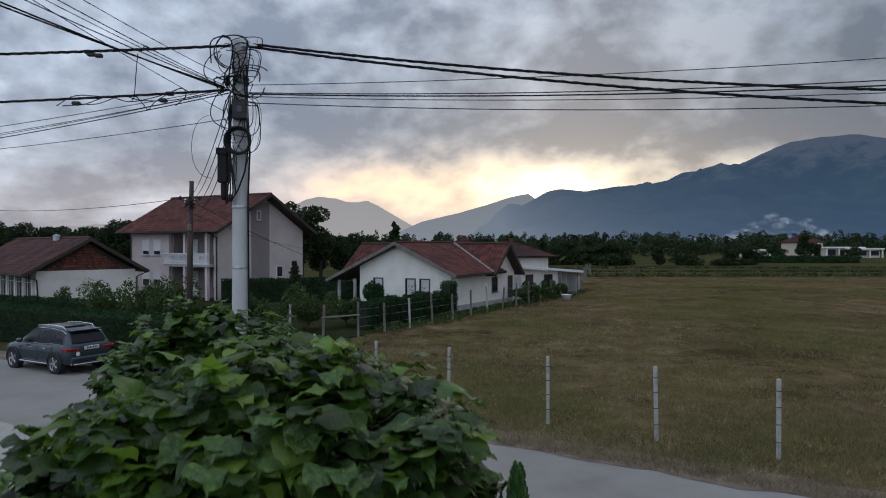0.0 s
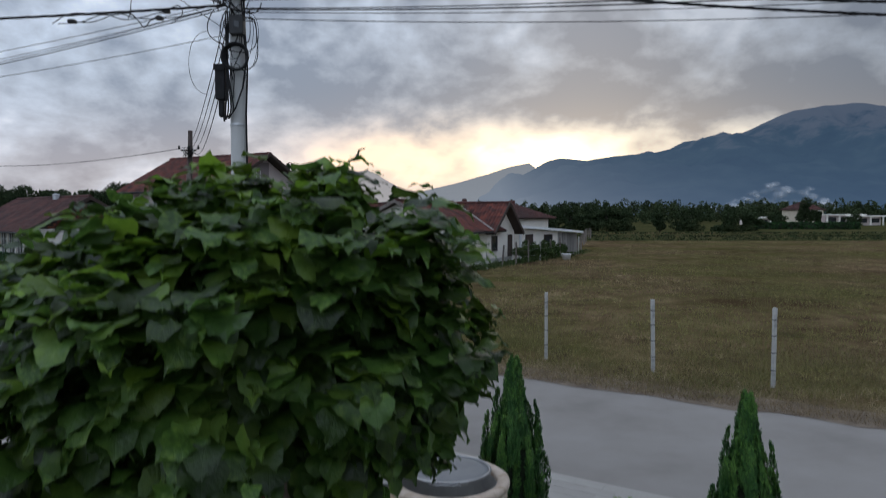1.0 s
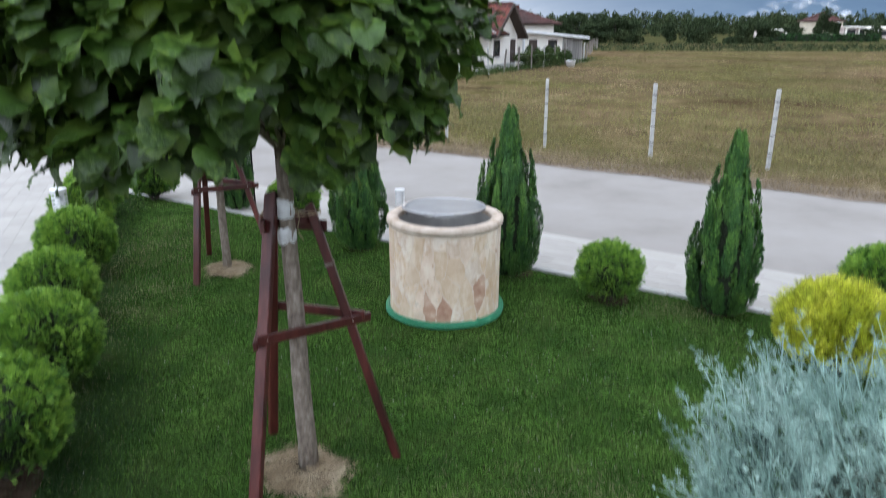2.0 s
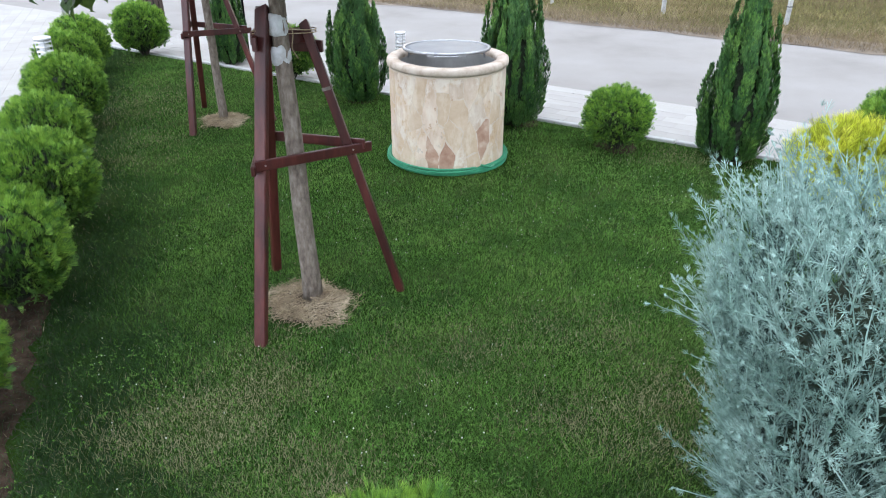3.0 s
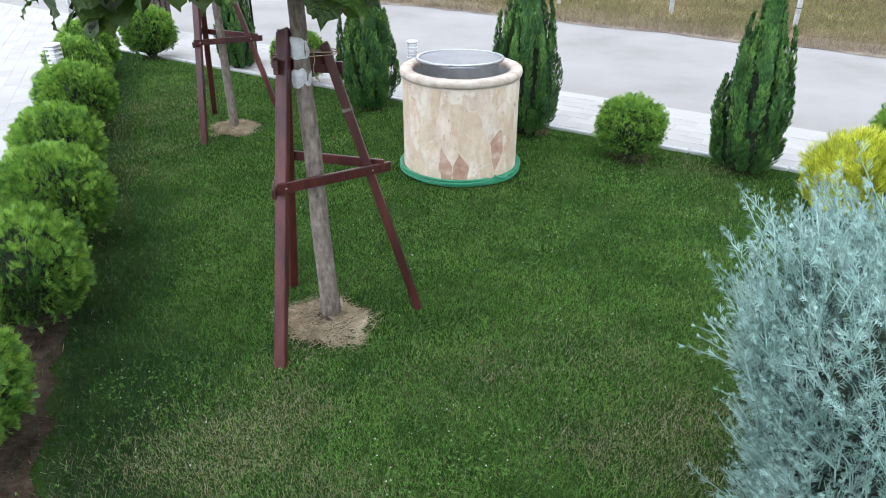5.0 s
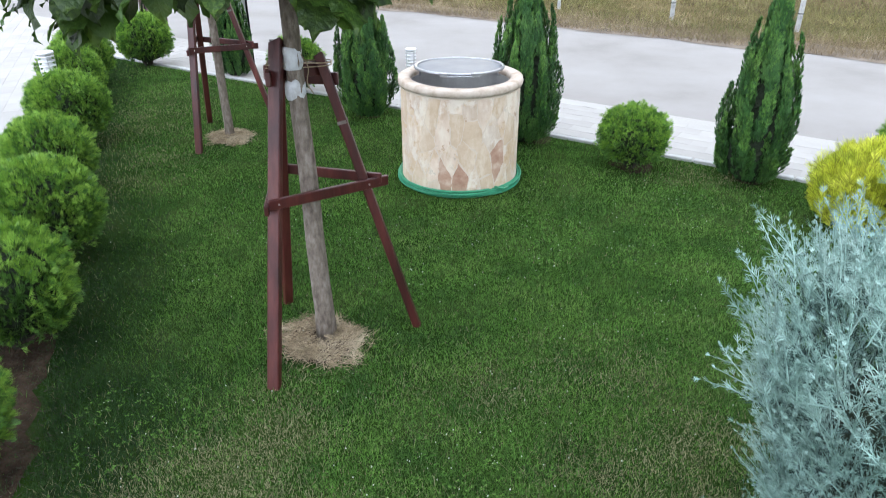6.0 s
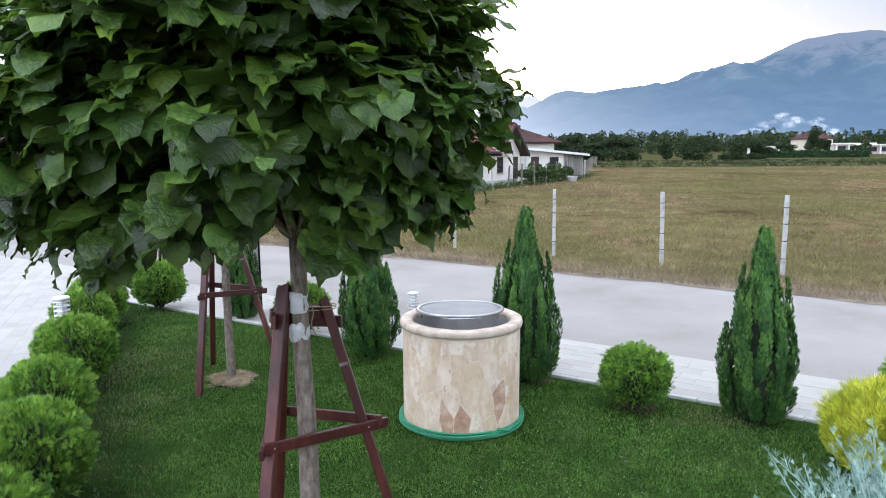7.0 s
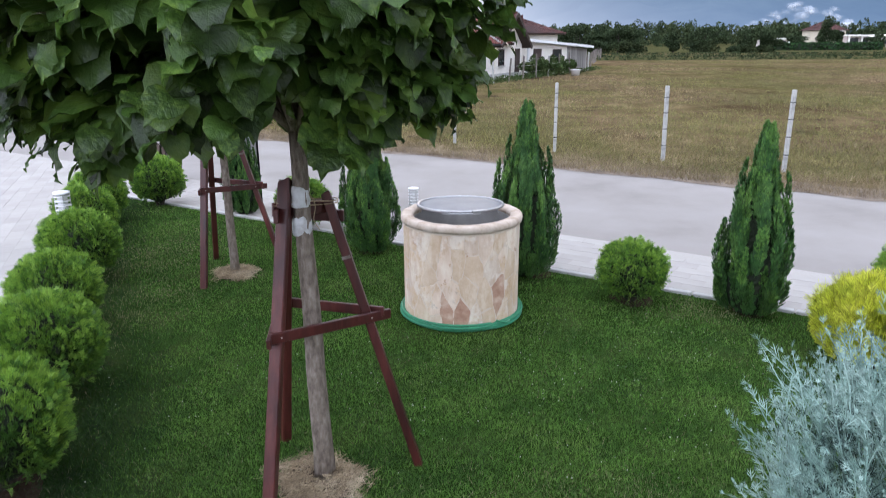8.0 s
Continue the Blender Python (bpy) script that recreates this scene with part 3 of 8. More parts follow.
# ---- mountains ----
def ridge(name, pts, dist, depth, mat, label, rough=18.0, seed=0):
    """A mountain range: the crest is led through (bearing, elevation) tangents at its distance and roughened."""
    xs = np.array([p[0] for p in pts]) * dist
    hs = np.array([p[1] for p in pts]) * dist
    n, rows = 260, 26
    x = np.linspace(xs[0], xs[-1], n)
    h = np.interp(x, xs, hs)
    verts = []
    for j in range(rows):
        f = j / (rows - 1)
        for i in range(n):
            z = h[i] * f ** 0.85
            q = Vector((x[i] / 260 + seed, f * 5.0, seed * 1.7))
            rel = noise.fractal(q, 0.9, 2.0, 7) * rough * (0.5 + 1.6 * f if f < 0.96 else 0.3)
            spur = noise.noise(Vector((x[i] / 190 + seed, 3.3, seed))) * 230 * (1 - f) * f * 2
            verts.append((x[i], dist - depth * (1 - f) + spur, -40.0 if j == 0 else max(-5.0, z + rel * min(1, h[i] / 60))))
    a = np.arange((rows - 1) * n).reshape(rows - 1, n)[:, :-1].ravel()
    faces = np.stack([a, a + 1, a + n + 1, a + n], 1)
    return tagged(mesh_of(name, verts, faces, mat, smooth=True), label, "mountain", kind="structure")


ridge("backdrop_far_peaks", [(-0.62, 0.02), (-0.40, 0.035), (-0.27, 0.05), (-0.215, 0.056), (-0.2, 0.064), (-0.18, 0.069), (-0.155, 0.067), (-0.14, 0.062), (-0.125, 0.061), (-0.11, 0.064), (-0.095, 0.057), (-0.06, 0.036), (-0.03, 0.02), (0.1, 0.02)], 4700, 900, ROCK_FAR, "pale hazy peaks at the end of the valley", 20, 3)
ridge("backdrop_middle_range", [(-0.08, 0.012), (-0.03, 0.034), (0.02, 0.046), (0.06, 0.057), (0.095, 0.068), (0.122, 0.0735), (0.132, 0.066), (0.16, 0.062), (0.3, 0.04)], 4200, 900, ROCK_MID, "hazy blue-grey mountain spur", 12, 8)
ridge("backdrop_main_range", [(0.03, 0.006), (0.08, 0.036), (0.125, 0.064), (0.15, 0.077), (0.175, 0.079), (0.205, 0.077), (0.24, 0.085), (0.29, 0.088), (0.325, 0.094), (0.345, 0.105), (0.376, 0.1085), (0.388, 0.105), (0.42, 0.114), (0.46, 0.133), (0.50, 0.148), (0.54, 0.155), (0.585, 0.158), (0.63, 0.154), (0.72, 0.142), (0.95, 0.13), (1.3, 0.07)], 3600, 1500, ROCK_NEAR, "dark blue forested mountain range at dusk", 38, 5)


# ---- garden: trees ----
def leaf_template(seed):
    """A heart-shaped leaf one unit long, tip towards +y: cupped, drooping and ruffled at the rim."""
    r = np.random.default_rng(seed)
    ys = [0.0, 0.1, 0.28, 0.48, 0.68, 0.88, 1.1]
    ws = [0.34, 0.52, 0.59, 0.53, 0.38, 0.15, 0.008]
    lobe = [0.15, 0.13, 0.06, 0.0, -0.03, -0.02, 0.0]
    droop, fold, twist = r.uniform(0.08, 0.4), r.uniform(-0.05, 0.3), r.uniform(-0.3, 0.3)
    ph, amp = r.uniform(0, 6.3, 2), r.uniform(0.06, 0.15)
    v, f = [], []
    for i, (y, w, lb) in enumerate(zip(ys, ws, lobe)):
        for c in (-1, -0.5, 0, 0.5, 1):
            x = c * w * (r.uniform(0.86, 1.12) if abs(c) == 1 else r.uniform(0.95, 1.05))
            yy = y - lb * abs(c) ** 1.3
            z = fold * abs(x) - droop * y * y - 0.22 * x * x + twist * x * y + amp * c * c * math.sin(9 * y + ph[0 if c < 0 else 1])
            v.append((x, yy, z))
    for i in range(6):
        for k in range(4):
            a = i * 5 + k
            f += [(a, a + 1, a + 6), (a, a + 6, a + 5)]
    return np.array(v), np.array(f)


LID = material("milky_lid", [(0.26, 0.27, 0.28), (0.33, 0.34, 0.35)], scale=3, rough=0.55, bump=0.0, spec=0.5, trans=0.35)
OCHRE_STONE = material("ochre_stone", [(0.54, 0.385, 0.25), (0.66, 0.51, 0.37)], scale=8, rough=0.85, bump=0.5, bump_scale=30)
LEAVES = [leaf_template(40 + k) for k in range(9)]


def leaf_axes(p, spin, c, rng, top):
    """Leaves held out from their shoots: the tip points outwards and droops more the lower it hangs, the blade turns to the light."""
    rad = p - c
    rad[:, 2] *= 0.6
    rad = unit(rad)
    flat = unit(np.column_stack([rad[:, :2], np.zeros(len(p))]) + 1e-5)
    hang = np.clip(1.6 * (0.8 - top), 0.03, 1.0)[:, None]
    a = unit(flat * (0.95 - 0.3 * hang) + spin * 0.4 + np.array([0, 0, -0.62]) * hang + rng.normal(0, 0.2, p.shape))
    n = unit(flat * 0.6 * hang ** 1.5 + np.array([0, 0, 1.0]) + rng.normal(0, 1, p.shape) * (0.14 + 0.22 * hang))
    x = unit(np.cross(a, n))
    n = np.cross(x, a)
    return np.stack([x, a, n], 2)


def catalpa(name, at, radius, low, top, count, near, label, seed, lean=(0, 0), trunk_r=0.062, shift=0.0, tilt=0.0):
    """A grafted globe catalpa: a bare stem, limbs from the graft and a dome of big leaves."""
    rng = np.random.default_rng(seed)
    ob = thing(name, at, label, "tree", "staked trees on the lawn")
    graft = low + 0.3
    bm = bmesh.new()
    k = 9
    tube(bm, [(lean[0] * i / k + 0.004 * math.sin(i * 1.7), lean[1] * i / k + 0.004 * math.cos(i * 2.1), -0.03 + graft * i / k) for i in range(k + 1)], 0, 12,
         taper=[trunk_r * (1.16 if i == 0 else 1.04 - 0.037 * i) for i in range(k + 1)])
    part("trunk", bm, BARK, ob, "pale grey-brown ridged young trunk", smooth=True)
    head = Vector((lean[0], lean[1], graft - 0.06))
    for i in range(7):
        ang = i * 0.9 + rng.uniform(-0.2, 0.2)
        out = radius * rng.uniform(0.55, 0.8)
        end = head + Vector((math.cos(ang) * out, math.sin(ang) * out, (top - graft) * rng.uniform(0.3, 0.75)))
        mid = head.lerp(end, 0.5) + Vector((0, 0, 0.12))
        part("limb", tube(bmesh.new(), [head, head.lerp(mid, 0.5), mid, end], 0, 6, taper=[0.03, 0.024, 0.017, 0.008]), BARK, ob, smooth=True)
    c = np.array([lean[0] + shift, lean[1], low + (top - low) * 0.5])
    # leafy shoots reach out to the dome; each carries a spray of leaves, small ones at its tip
    per = 15
    su = unit(rng.normal(size=(count // per, 3)))
    su = su[su[:, 2] > -0.77]
    bump = np.array([noise.noise(Vector(q * 2.6) + Vector((seed, 0, 0))) for q in su])
    reach = rng.uniform(0.84, 1.02, len(su)) * (1 + 0.13 * bump)
    # the dome is fuller at its shoulders than a ball
    reach *= np.where(su[:, 2] > 0, (np.hypot(su[:, 0], su[:, 1]) ** 2.25 + np.abs(su[:, 2]) ** 2.25) ** (-1 / 2.25), 1.0)
    u = np.repeat(su, per, 0)
    n = len(u)
    along = np.tile(np.linspace(0.0, 1.0, per), len(su)) + rng.normal(0, 0.03, n)
    depth = np.repeat(reach, per) * (1 - 0.36 * (1 - along)) * np.where(rng.uniform(size=n) < 0.14, rng.uniform(0.55, 0.9, n), 1.0)
    hz = np.where(u[:, 2] > 0, top - c[2], c[2] - low)
    stem = c + u * np.column_stack([np.full(n, radius), np.full(n, radius), hz]) * depth[:, None]
    spin = unit(np.cross(u, rng.normal(size=u.shape)))
    p = stem + spin * rng.uniform(0.02, 0.13, n)[:, None] * (1.1 - 0.5 * along)[:, None] + np.array([0, 0, -0.03])
    p[:, 2] += 0.1 * (p[:, 0] - c[0]) * tilt
    # the outer shoots hang under the weight of their leaves
    p[:, 2] -= 0.13 * np.clip(np.hypot(p[:, 0] - c[0], p[:, 1] - c[1]) / radius - 0.45, 0, 1) * np.clip(0.6 - u[:, 2], 0, 1)
    size = (0.088 + 0.125 * rng.uniform(0, 1, n)) * (1.12 - 0.45 * np.clip(along, 0, 1) ** 3)
    ax = leaf_axes(p.copy(), spin, c, rng, np.clip((p[:, 2] - low) / (top - low), 0, 1))
    # the leaves on the side towards the drive and house are picked out one by one
    front = rng.permutation(np.where((depth > 0.86) & (u[:, 1] < -0.1))[0])[:near]
    solo = set(front.tolist())
    # upper tip leaves are paler and yellower: sky light put into their colour
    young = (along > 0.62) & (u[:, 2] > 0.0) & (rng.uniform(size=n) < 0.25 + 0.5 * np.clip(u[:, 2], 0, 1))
    metas = []
    for tv, tf in LEAVES:
        me = bpy.data.meshes.new("leaf")
        me.from_pydata(tv.tolist(), [], tf.tolist())
        me.polygons.foreach_set("use_smooth", [True] * len(me.polygons))
        me.attributes.new("leaf_place", "FLOAT_VECTOR", "POINT").data.foreach_set("vector", tv.astype(np.float32).ravel())
        me.materials.append(LEAF_ONE)
        metas.append(me)
    for nm, pick, mat, lab in (("crown", ~young, LEAF, "dense dome of large heart-shaped green leaves"), ("young_leaves", young, LEAF_LIT, "yellow-green leaves on the upper shoots, sky light put into their colour")):
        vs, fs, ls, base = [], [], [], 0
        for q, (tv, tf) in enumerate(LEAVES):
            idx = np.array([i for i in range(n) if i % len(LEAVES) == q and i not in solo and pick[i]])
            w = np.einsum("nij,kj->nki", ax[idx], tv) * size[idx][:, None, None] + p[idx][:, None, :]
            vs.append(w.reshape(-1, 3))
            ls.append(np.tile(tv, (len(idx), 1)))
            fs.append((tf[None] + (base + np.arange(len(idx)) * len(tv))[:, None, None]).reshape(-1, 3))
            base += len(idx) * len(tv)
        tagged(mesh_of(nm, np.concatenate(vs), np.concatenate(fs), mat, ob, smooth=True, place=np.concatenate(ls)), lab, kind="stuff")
    for i in front:
        lf = new("leaf", metas[i % len(LEAVES)])
        lf.parent = ob
        m = Matrix(ax[i].tolist()).to_4x4()
        lf.matrix_basis = Matrix.Translation(p[i]) @ m @ Matrix.Diagonal((size[i], size[i], size[i], 1))
    # thin leaf stalks inside the dome
    pick = rng.choice(n, 260)
    tips = p[pick]
    root = c + (tips - c) * 0.55
    sd = unit(rng.normal(size=tips.shape)) * 0.006
    v = np.stack([root - sd, root + sd, tips + sd * 0.4, tips - sd * 0.4], 1).reshape(-1, 3)
    mesh_of("leaf_stalk", v, np.arange(len(v)).reshape(-1, 4), BARK, ob)
    return ob


def stake_frame(at, feet, tops, label, grip=(-0.052, 0.04)):
    """Three stained timbers set as a tripod round a young tree, tied by rails and a collar at the top."""
    ob = thing("tree_stake", at, label, "tree stake", "tripods round the trees")
    feet, tops = [Vector(q) for q in feet], [Vector(q) for q in tops]
    for k, (f, t) in enumerate(zip(feet, tops)):
        bm = beam(f, t, 0.074 if k == 0 else 0.062, 0.05)
        # the heads are sawn at a slant
        for v in bm.verts:
            if v.co.z > t.z - 0.05:
                v.co.z += 0.35 * (v.co.x - t.x) - 0.5 * (v.co.y - t.y)
        part("leg", bm, STAIN, ob)
        part("saw_cut", beam(t - (t - f).normalized() * 0.002, t + (t - f).normalized() * 0.006, 0.06, 0.04, 0), WOOD_GREY, ob, "bare grey end grain") if k == 0 else None

    def on(i, z):
        return feet[i].lerp(tops[i], (z - feet[i].z) / (tops[i].z - feet[i].z))
    mid = (feet[0] + feet[1] + feet[2]) / 3
    for i, j, za, zb, e0, e1, name, w, h in ((0, 1, 1.07, 1.04, 0.06, 0.14, "rail", 0.062, 0.026), (1, 2, 1.06, 1.06, 0.1, 0.05, "rail", 0.062, 0.026), (2, 0, 1.08, 1.06, 0.05, 0.1, "rail", 0.06, 0.026),
                                             (0, 1, 1.74, 1.72, 0.05, 0.04, "collar_board", 0.08, 0.028), (1, 2, 1.66, 1.66, 0.05, 0.05, "collar_board", 0.07, 0.028), (2, 0, 1.7, 1.72, 0.06, 0.07, "collar_board", 0.08, 0.028)):
        a, b = on(i, za), on(j, zb)
        d = (b - a).normalized()
        off = Vector((d.y, -d.x, 0)).normalized()
        if off.dot((a + b) / 2 - mid) < 0:
            off = -off
        off *= 0.038
        bm = boxed(-w / 2, w / 2, -h / 2, h / 2, 0, (b - a).length + e0 + e1, 0.004)
        z = d
        y = off.normalized()
        x = y.cross(z)
        m = Matrix(((x.x, y.x, z.x, 0), (x.y, y.y, z.y, 0), (x.z, y.z, z.z, 0), (0, 0, 0, 1)))
        bmesh.ops.transform(bm, matrix=Matrix.Translation(a - d * e0 + off) @ m, verts=bm.verts)
        rail = part(name, bm, STAIN, ob)
        if name == "rail":
            for q in (a, b):
                part("nail", lathe(bmesh.new(), [(0.006, 0), (0.006, 0.004), (0.001, 0.005)], 8), GALV, rail).matrix_basis = Matrix.Translation(q + off + y * 0.012) @ y.to_track_quat("Z", "Y").to_matrix().to_4x4()
    gx, gy = grip
    bm = bmesh.new()
    lathe(bm, [(0.046, 1.585), (0.053, 1.59), (0.059, 1.61), (0.057, 1.67), (0.05, 1.69)], 20)
    for v in bm.verts:
        v.co += Vector((gx + noise.noise(v.co * 26) * 0.006, gy + noise.noise(v.co * 26 + Vector((5, 0, 0))) * 0.006, noise.noise(Vector((v.co.x * 30, v.co.y * 30, 3))) * 0.02))
    part("tree_tie", bm, TAPE, ob, "white plastic sheet wrapped round the trunk", smooth=True)
    bm = bmesh.new()
    lathe(bm, [(0.046, 1.75), (0.054, 1.755), (0.056, 1.79), (0.051, 1.82), (0.055, 1.85), (0.048, 1.87), (0.044, 1.875)], 20)
    for v in bm.verts:
        v.co += Vector((gx + noise.noise(v.co * 22) * 0.008, gy + noise.noise(v.co * 22 + Vector((5, 0, 0))) * 0.008, 0))
    part("tree_tie", bm, TAPE, ob, "white cloth wrapped round the trunk", smooth=True)
    bm = bmesh.new()
    a, b, c = on(0, 1.77), on(1, 1.75), on(2, 1.76)
    for k in range(2):
        z = Vector((0, 0, 0.014 * k))
        tube(bm, smooth_line([a + Vector((-0.05, -0.02, 0)) + z, (a + b) / 2 + Vector((0.0, -0.05, 0.01 * k)) + z, b + Vector((0.04, -0.03, 0)) + z, b + Vector((0.03, 0.05, 0)) + z, (b + c) / 2 + Vector((0, 0.05, 0)), c + Vector((-0.04, 0.04, 0)), a + Vector((-0.05, -0.02, 0)) + z], 4), 0.0032, 5)
    tube(bm, smooth_line([(gx + 0.06, gy - 0.05, 1.84), (gx + 0.1, gy - 0.09, 1.78), (gx + 0.09, gy - 0.1, 1.7), (gx + 0.12, gy - 0.1, 1.64)]), 0.003, 5)
    part("rope", bm, STRAW, ob, "frayed pale cord", smooth=True)
    q = on(1, 1.42)
    part("tape_band", boxed(-0.033, 0.033, -0.027, 0.027, -0.01, 0.01, 0.001), WOOD_GREY, ob, "strip of pale tape").matrix_basis = Matrix.Translation(q) @ (tops[1] - feet[1]).to_track_quat("Z", "Y").to_matrix().to_4x4()
    return ob


def straw_ring(at, r, seed):
    rng = np.random.default_rng(seed)
    ob = thing("straw_mulch", at, "ring of dry straw mulch on the soil round the trunk", "mulch", "mulch rings")
    bm = bmesh.new()
    bmesh.ops.create_circle(bm, cap_ends=True, segments=28, radius=r * 0.78)
    bmesh.ops.inset_region(bm, faces=bm.faces[:], thickness=r * 0.4)
    for v in bm.verts:
        d = v.co.length / r
        v.co *= 1 + 0.12 * noise.noise(Vector((v.co.x * 5, v.co.y * 5, seed)))
        v.co.z = 0.045 * (1 - d) + 0.008
    part("soil_mound", bm, SOIL, ob)
    n = 3600
    ang = rng.uniform(0, 2 * np.pi, n)
    rr = r * np.sqrt(rng.uniform(0.03, 1.0, n) ** 0.9) * (0.9 + 0.16 * np.sin(ang * 2 + seed) + 0.1 * np.sin(ang * 5)) + np.abs(rng.normal(0, 0.05, n)) * (rng.uniform(size=n) < 0.4)
    p = np.column_stack([np.cos(ang) * rr, np.sin(ang) * rr * 0.95, 0.02 + 0.045 * (1 - rr / r) + rng.uniform(0, 0.02, n)])
    d = unit(np.column_stack([rng.normal(size=n), rng.normal(size=n), rng.normal(0, 0.22, n)]))
    s = unit(np.cross(d, rng.normal(size=(n, 3))))
    ln = rng.uniform(0.03, 0.1, n)[:, None]
    v = np.stack([p - d * ln / 2 - s * 0.0013, p - d * ln / 2 + s * 0.0013, p + d * ln / 2 + s * 0.0013, p + d * ln / 2 - s * 0.0013], 1).reshape(-1, 3)
    tagged(mesh_of("straw", v, np.arange(len(v)).reshape(-1, 4), STRAW, ob), "loose pale straw", kind="stuff")


TREE = (-0.868, 3.93)
TREE_B = (-2.61, 7.92)
catalpa("catalpa_tree", (*TREE, 0), 1.4, 1.93, 3.95, 6900, 300, "globe catalpa with large heart-shaped leaves tied to a tripod", 11, (-0.054, 0.05), shift=-0.19, tilt=1.0)
catalpa("catalpa_tree", (*TREE_B, 0), 1.36, 1.8, 3.84, 2500, 120, "smaller globe catalpa with pale trunk on the lawn", 12, (-0.03, 0.05), 0.05, shift=-0.12)
stake_frame((*TREE, 0), [(-0.238, -0.517, -0.02), (0.59, 0.147, -0.02), (-0.346, 0.43, -0.02)], [(-0.128, 0.03, 1.9), (0.07, 0.16, 1.8), (-0.17, 0.2, 1.8)], "dark red stained timber tripod staking the larger catalpa")
stake_frame((*TREE_B, 0), [(-0.21, -0.5, -0.02), (0.58, 0.1, -0.02), (-0.43, 0.62, -0.02)], [(-0.16, -0.06, 1.86), (0.06, 0.12, 1.8), (-0.2, 0.17, 1.8)], "dark red stained timber tripod staking the smaller catalpa")
straw_ring((TREE[0] - 0.03, TREE[1] - 0.06, 0), 0.3, 3)
straw_ring((*TREE_B, 0), 0.27, 4)


# ---- garden: shrubs ----
def ball_shrub_meshes(r, h, count, seed, ln, up, wd, per, spread):
    """Flat fans of upright sprays set on edge all over the ball, each fan in its own plane."""
    rng = np.random.default_rng(seed)
    u = unit(rng.normal(size=(count // per, 3)))
    u = u[u[:, 2] > -0.75]
    n = len(u)
    lump = np.array([noise.noise(Vector(q * 2.2) + Vector((seed, 1, 0))) + 0.9 * noise.noise(Vector(q * 6.0) + Vector((seed, 5, 0))) for q in u])
    dep = np.where(rng.uniform(size=n) < 0.8, rng.uniform(0.84, 1.0, n), rng.uniform(0.6, 0.84, n)) * (1 + 0.08 * lump)
    c = np.array([0, 0, h * 0.53])
    p = c + u * np.array([r, r, h * 0.5]) * (dep * 0.93)[:, None]
    d = unit(u * 0.9 + np.array([0, 0, up]) + rng.normal(0, 0.3, u.shape))
    side = unit(np.cross(d, unit(np.cross(u, [0, 0, 1.0]) + 1e-4) + rng.normal(0, 0.7, u.shape)))
    new_tip = (rng.uniform(size=n) < 0.34 + 0.3 * u[:, 2]) & (dep > 0.84)
    turn = np.tile(np.linspace(-spread, spread, per), n) + rng.normal(0, 0.1, n * per)
    p, d, side, new_tip = (np.repeat(q, per, 0) for q in (p, d, side, new_tip))
    p = p + d * (rng.uniform(-0.3, 0.35, n * per) * ln)[:, None] + side * (np.sin(turn) * ln * 0.33)[:, None]
    d = unit(d * np.cos(turn)[:, None] + side * np.sin(turn)[:, None] + rng.normal(0, 0.1, p.shape))
    s = unit(side * np.cos(turn)[:, None] - d * np.sin(turn)[:, None] + rng.normal(0, 0.25, p.shape))
    long = rng.uniform(0.65, 1.2, len(p)) * ln * (1 - 0.35 * np.abs(turn)) * np.where(new_tip, 1.3, 1.0)
    return [fronds(p[k], d[k], s[k], long[k], np.full(k.sum(), wd), 0.5, 4) for k in (~new_tip, new_tip)]


def core(r, h, seed, flare=0.5):
    """The dark inside that shows between the sprays; its tone stands for shade."""
    bm = bmesh.new()
    bmesh.ops.create_icosphere(bm, subdivisions=3, radius=1.0)
    for v in bm.verts:
        k = 1 + 0.2 * noise.noise(v.co * 2.5 + Vector((seed, 0, 0)))
        v.co = Vector((v.co.x * r * k, v.co.y * r * k, h * flare + v.co.z * h * 0.42 * k))
    return bm


def stems(bm, r, h, n, seed):
    rng = np.random.default_rng(seed)
    for k in range(n):
        a = rng.uniform(0, 6.28)
        tube(bm, [(0.03 * math.cos(a), 0.03 * math.sin(a), -0.02), (r * 0.3 * math.cos(a), r * 0.3 * math.sin(a), h * 0.25), (r * 0.6 * math.cos(a), r * 0.6 * math.sin(a), h * 0.45)], 0, 5, taper=[0.016, 0.012, 0.008])
    return bm


def ball_shrub(label, r, h, seed, mat=THUJA, count=6400, name="thuja_ball", group="clipped thuja balls", ln=0.095, up=1.1, wd=0.003, per=3, spread=0.45):
    ob = thing(name, (0, 0, 0), label, "shrub", group)
    old, tips = ball_shrub_meshes(r, h, count, seed, ln, up, wd, per, spread)
    tagged(mesh_of("foliage", *old, mat, ob), "", kind="stuff")
    tagged(mesh_of("new_growth", *tips, THUJA_TIP if mat is THUJA else mat, ob), "paler new sprays", kind="stuff")
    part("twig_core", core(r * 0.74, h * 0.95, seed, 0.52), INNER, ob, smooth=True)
    part("stem", stems(bmesh.new(), r, h, 7, seed), BARK_DARK, ob)
    return ob


def put(ob, x, y, scale=1.0, turn=0.0, tall=1.0, copy=True, z=0.0):
    m = pose(x, y, z, 0, 0, turn)
    if copy:
        ob = copy_thing(ob, m)
    ob.matrix_basis = m @ Matrix.Diagonal((scale, scale, scale * tall, 1))
    return ob


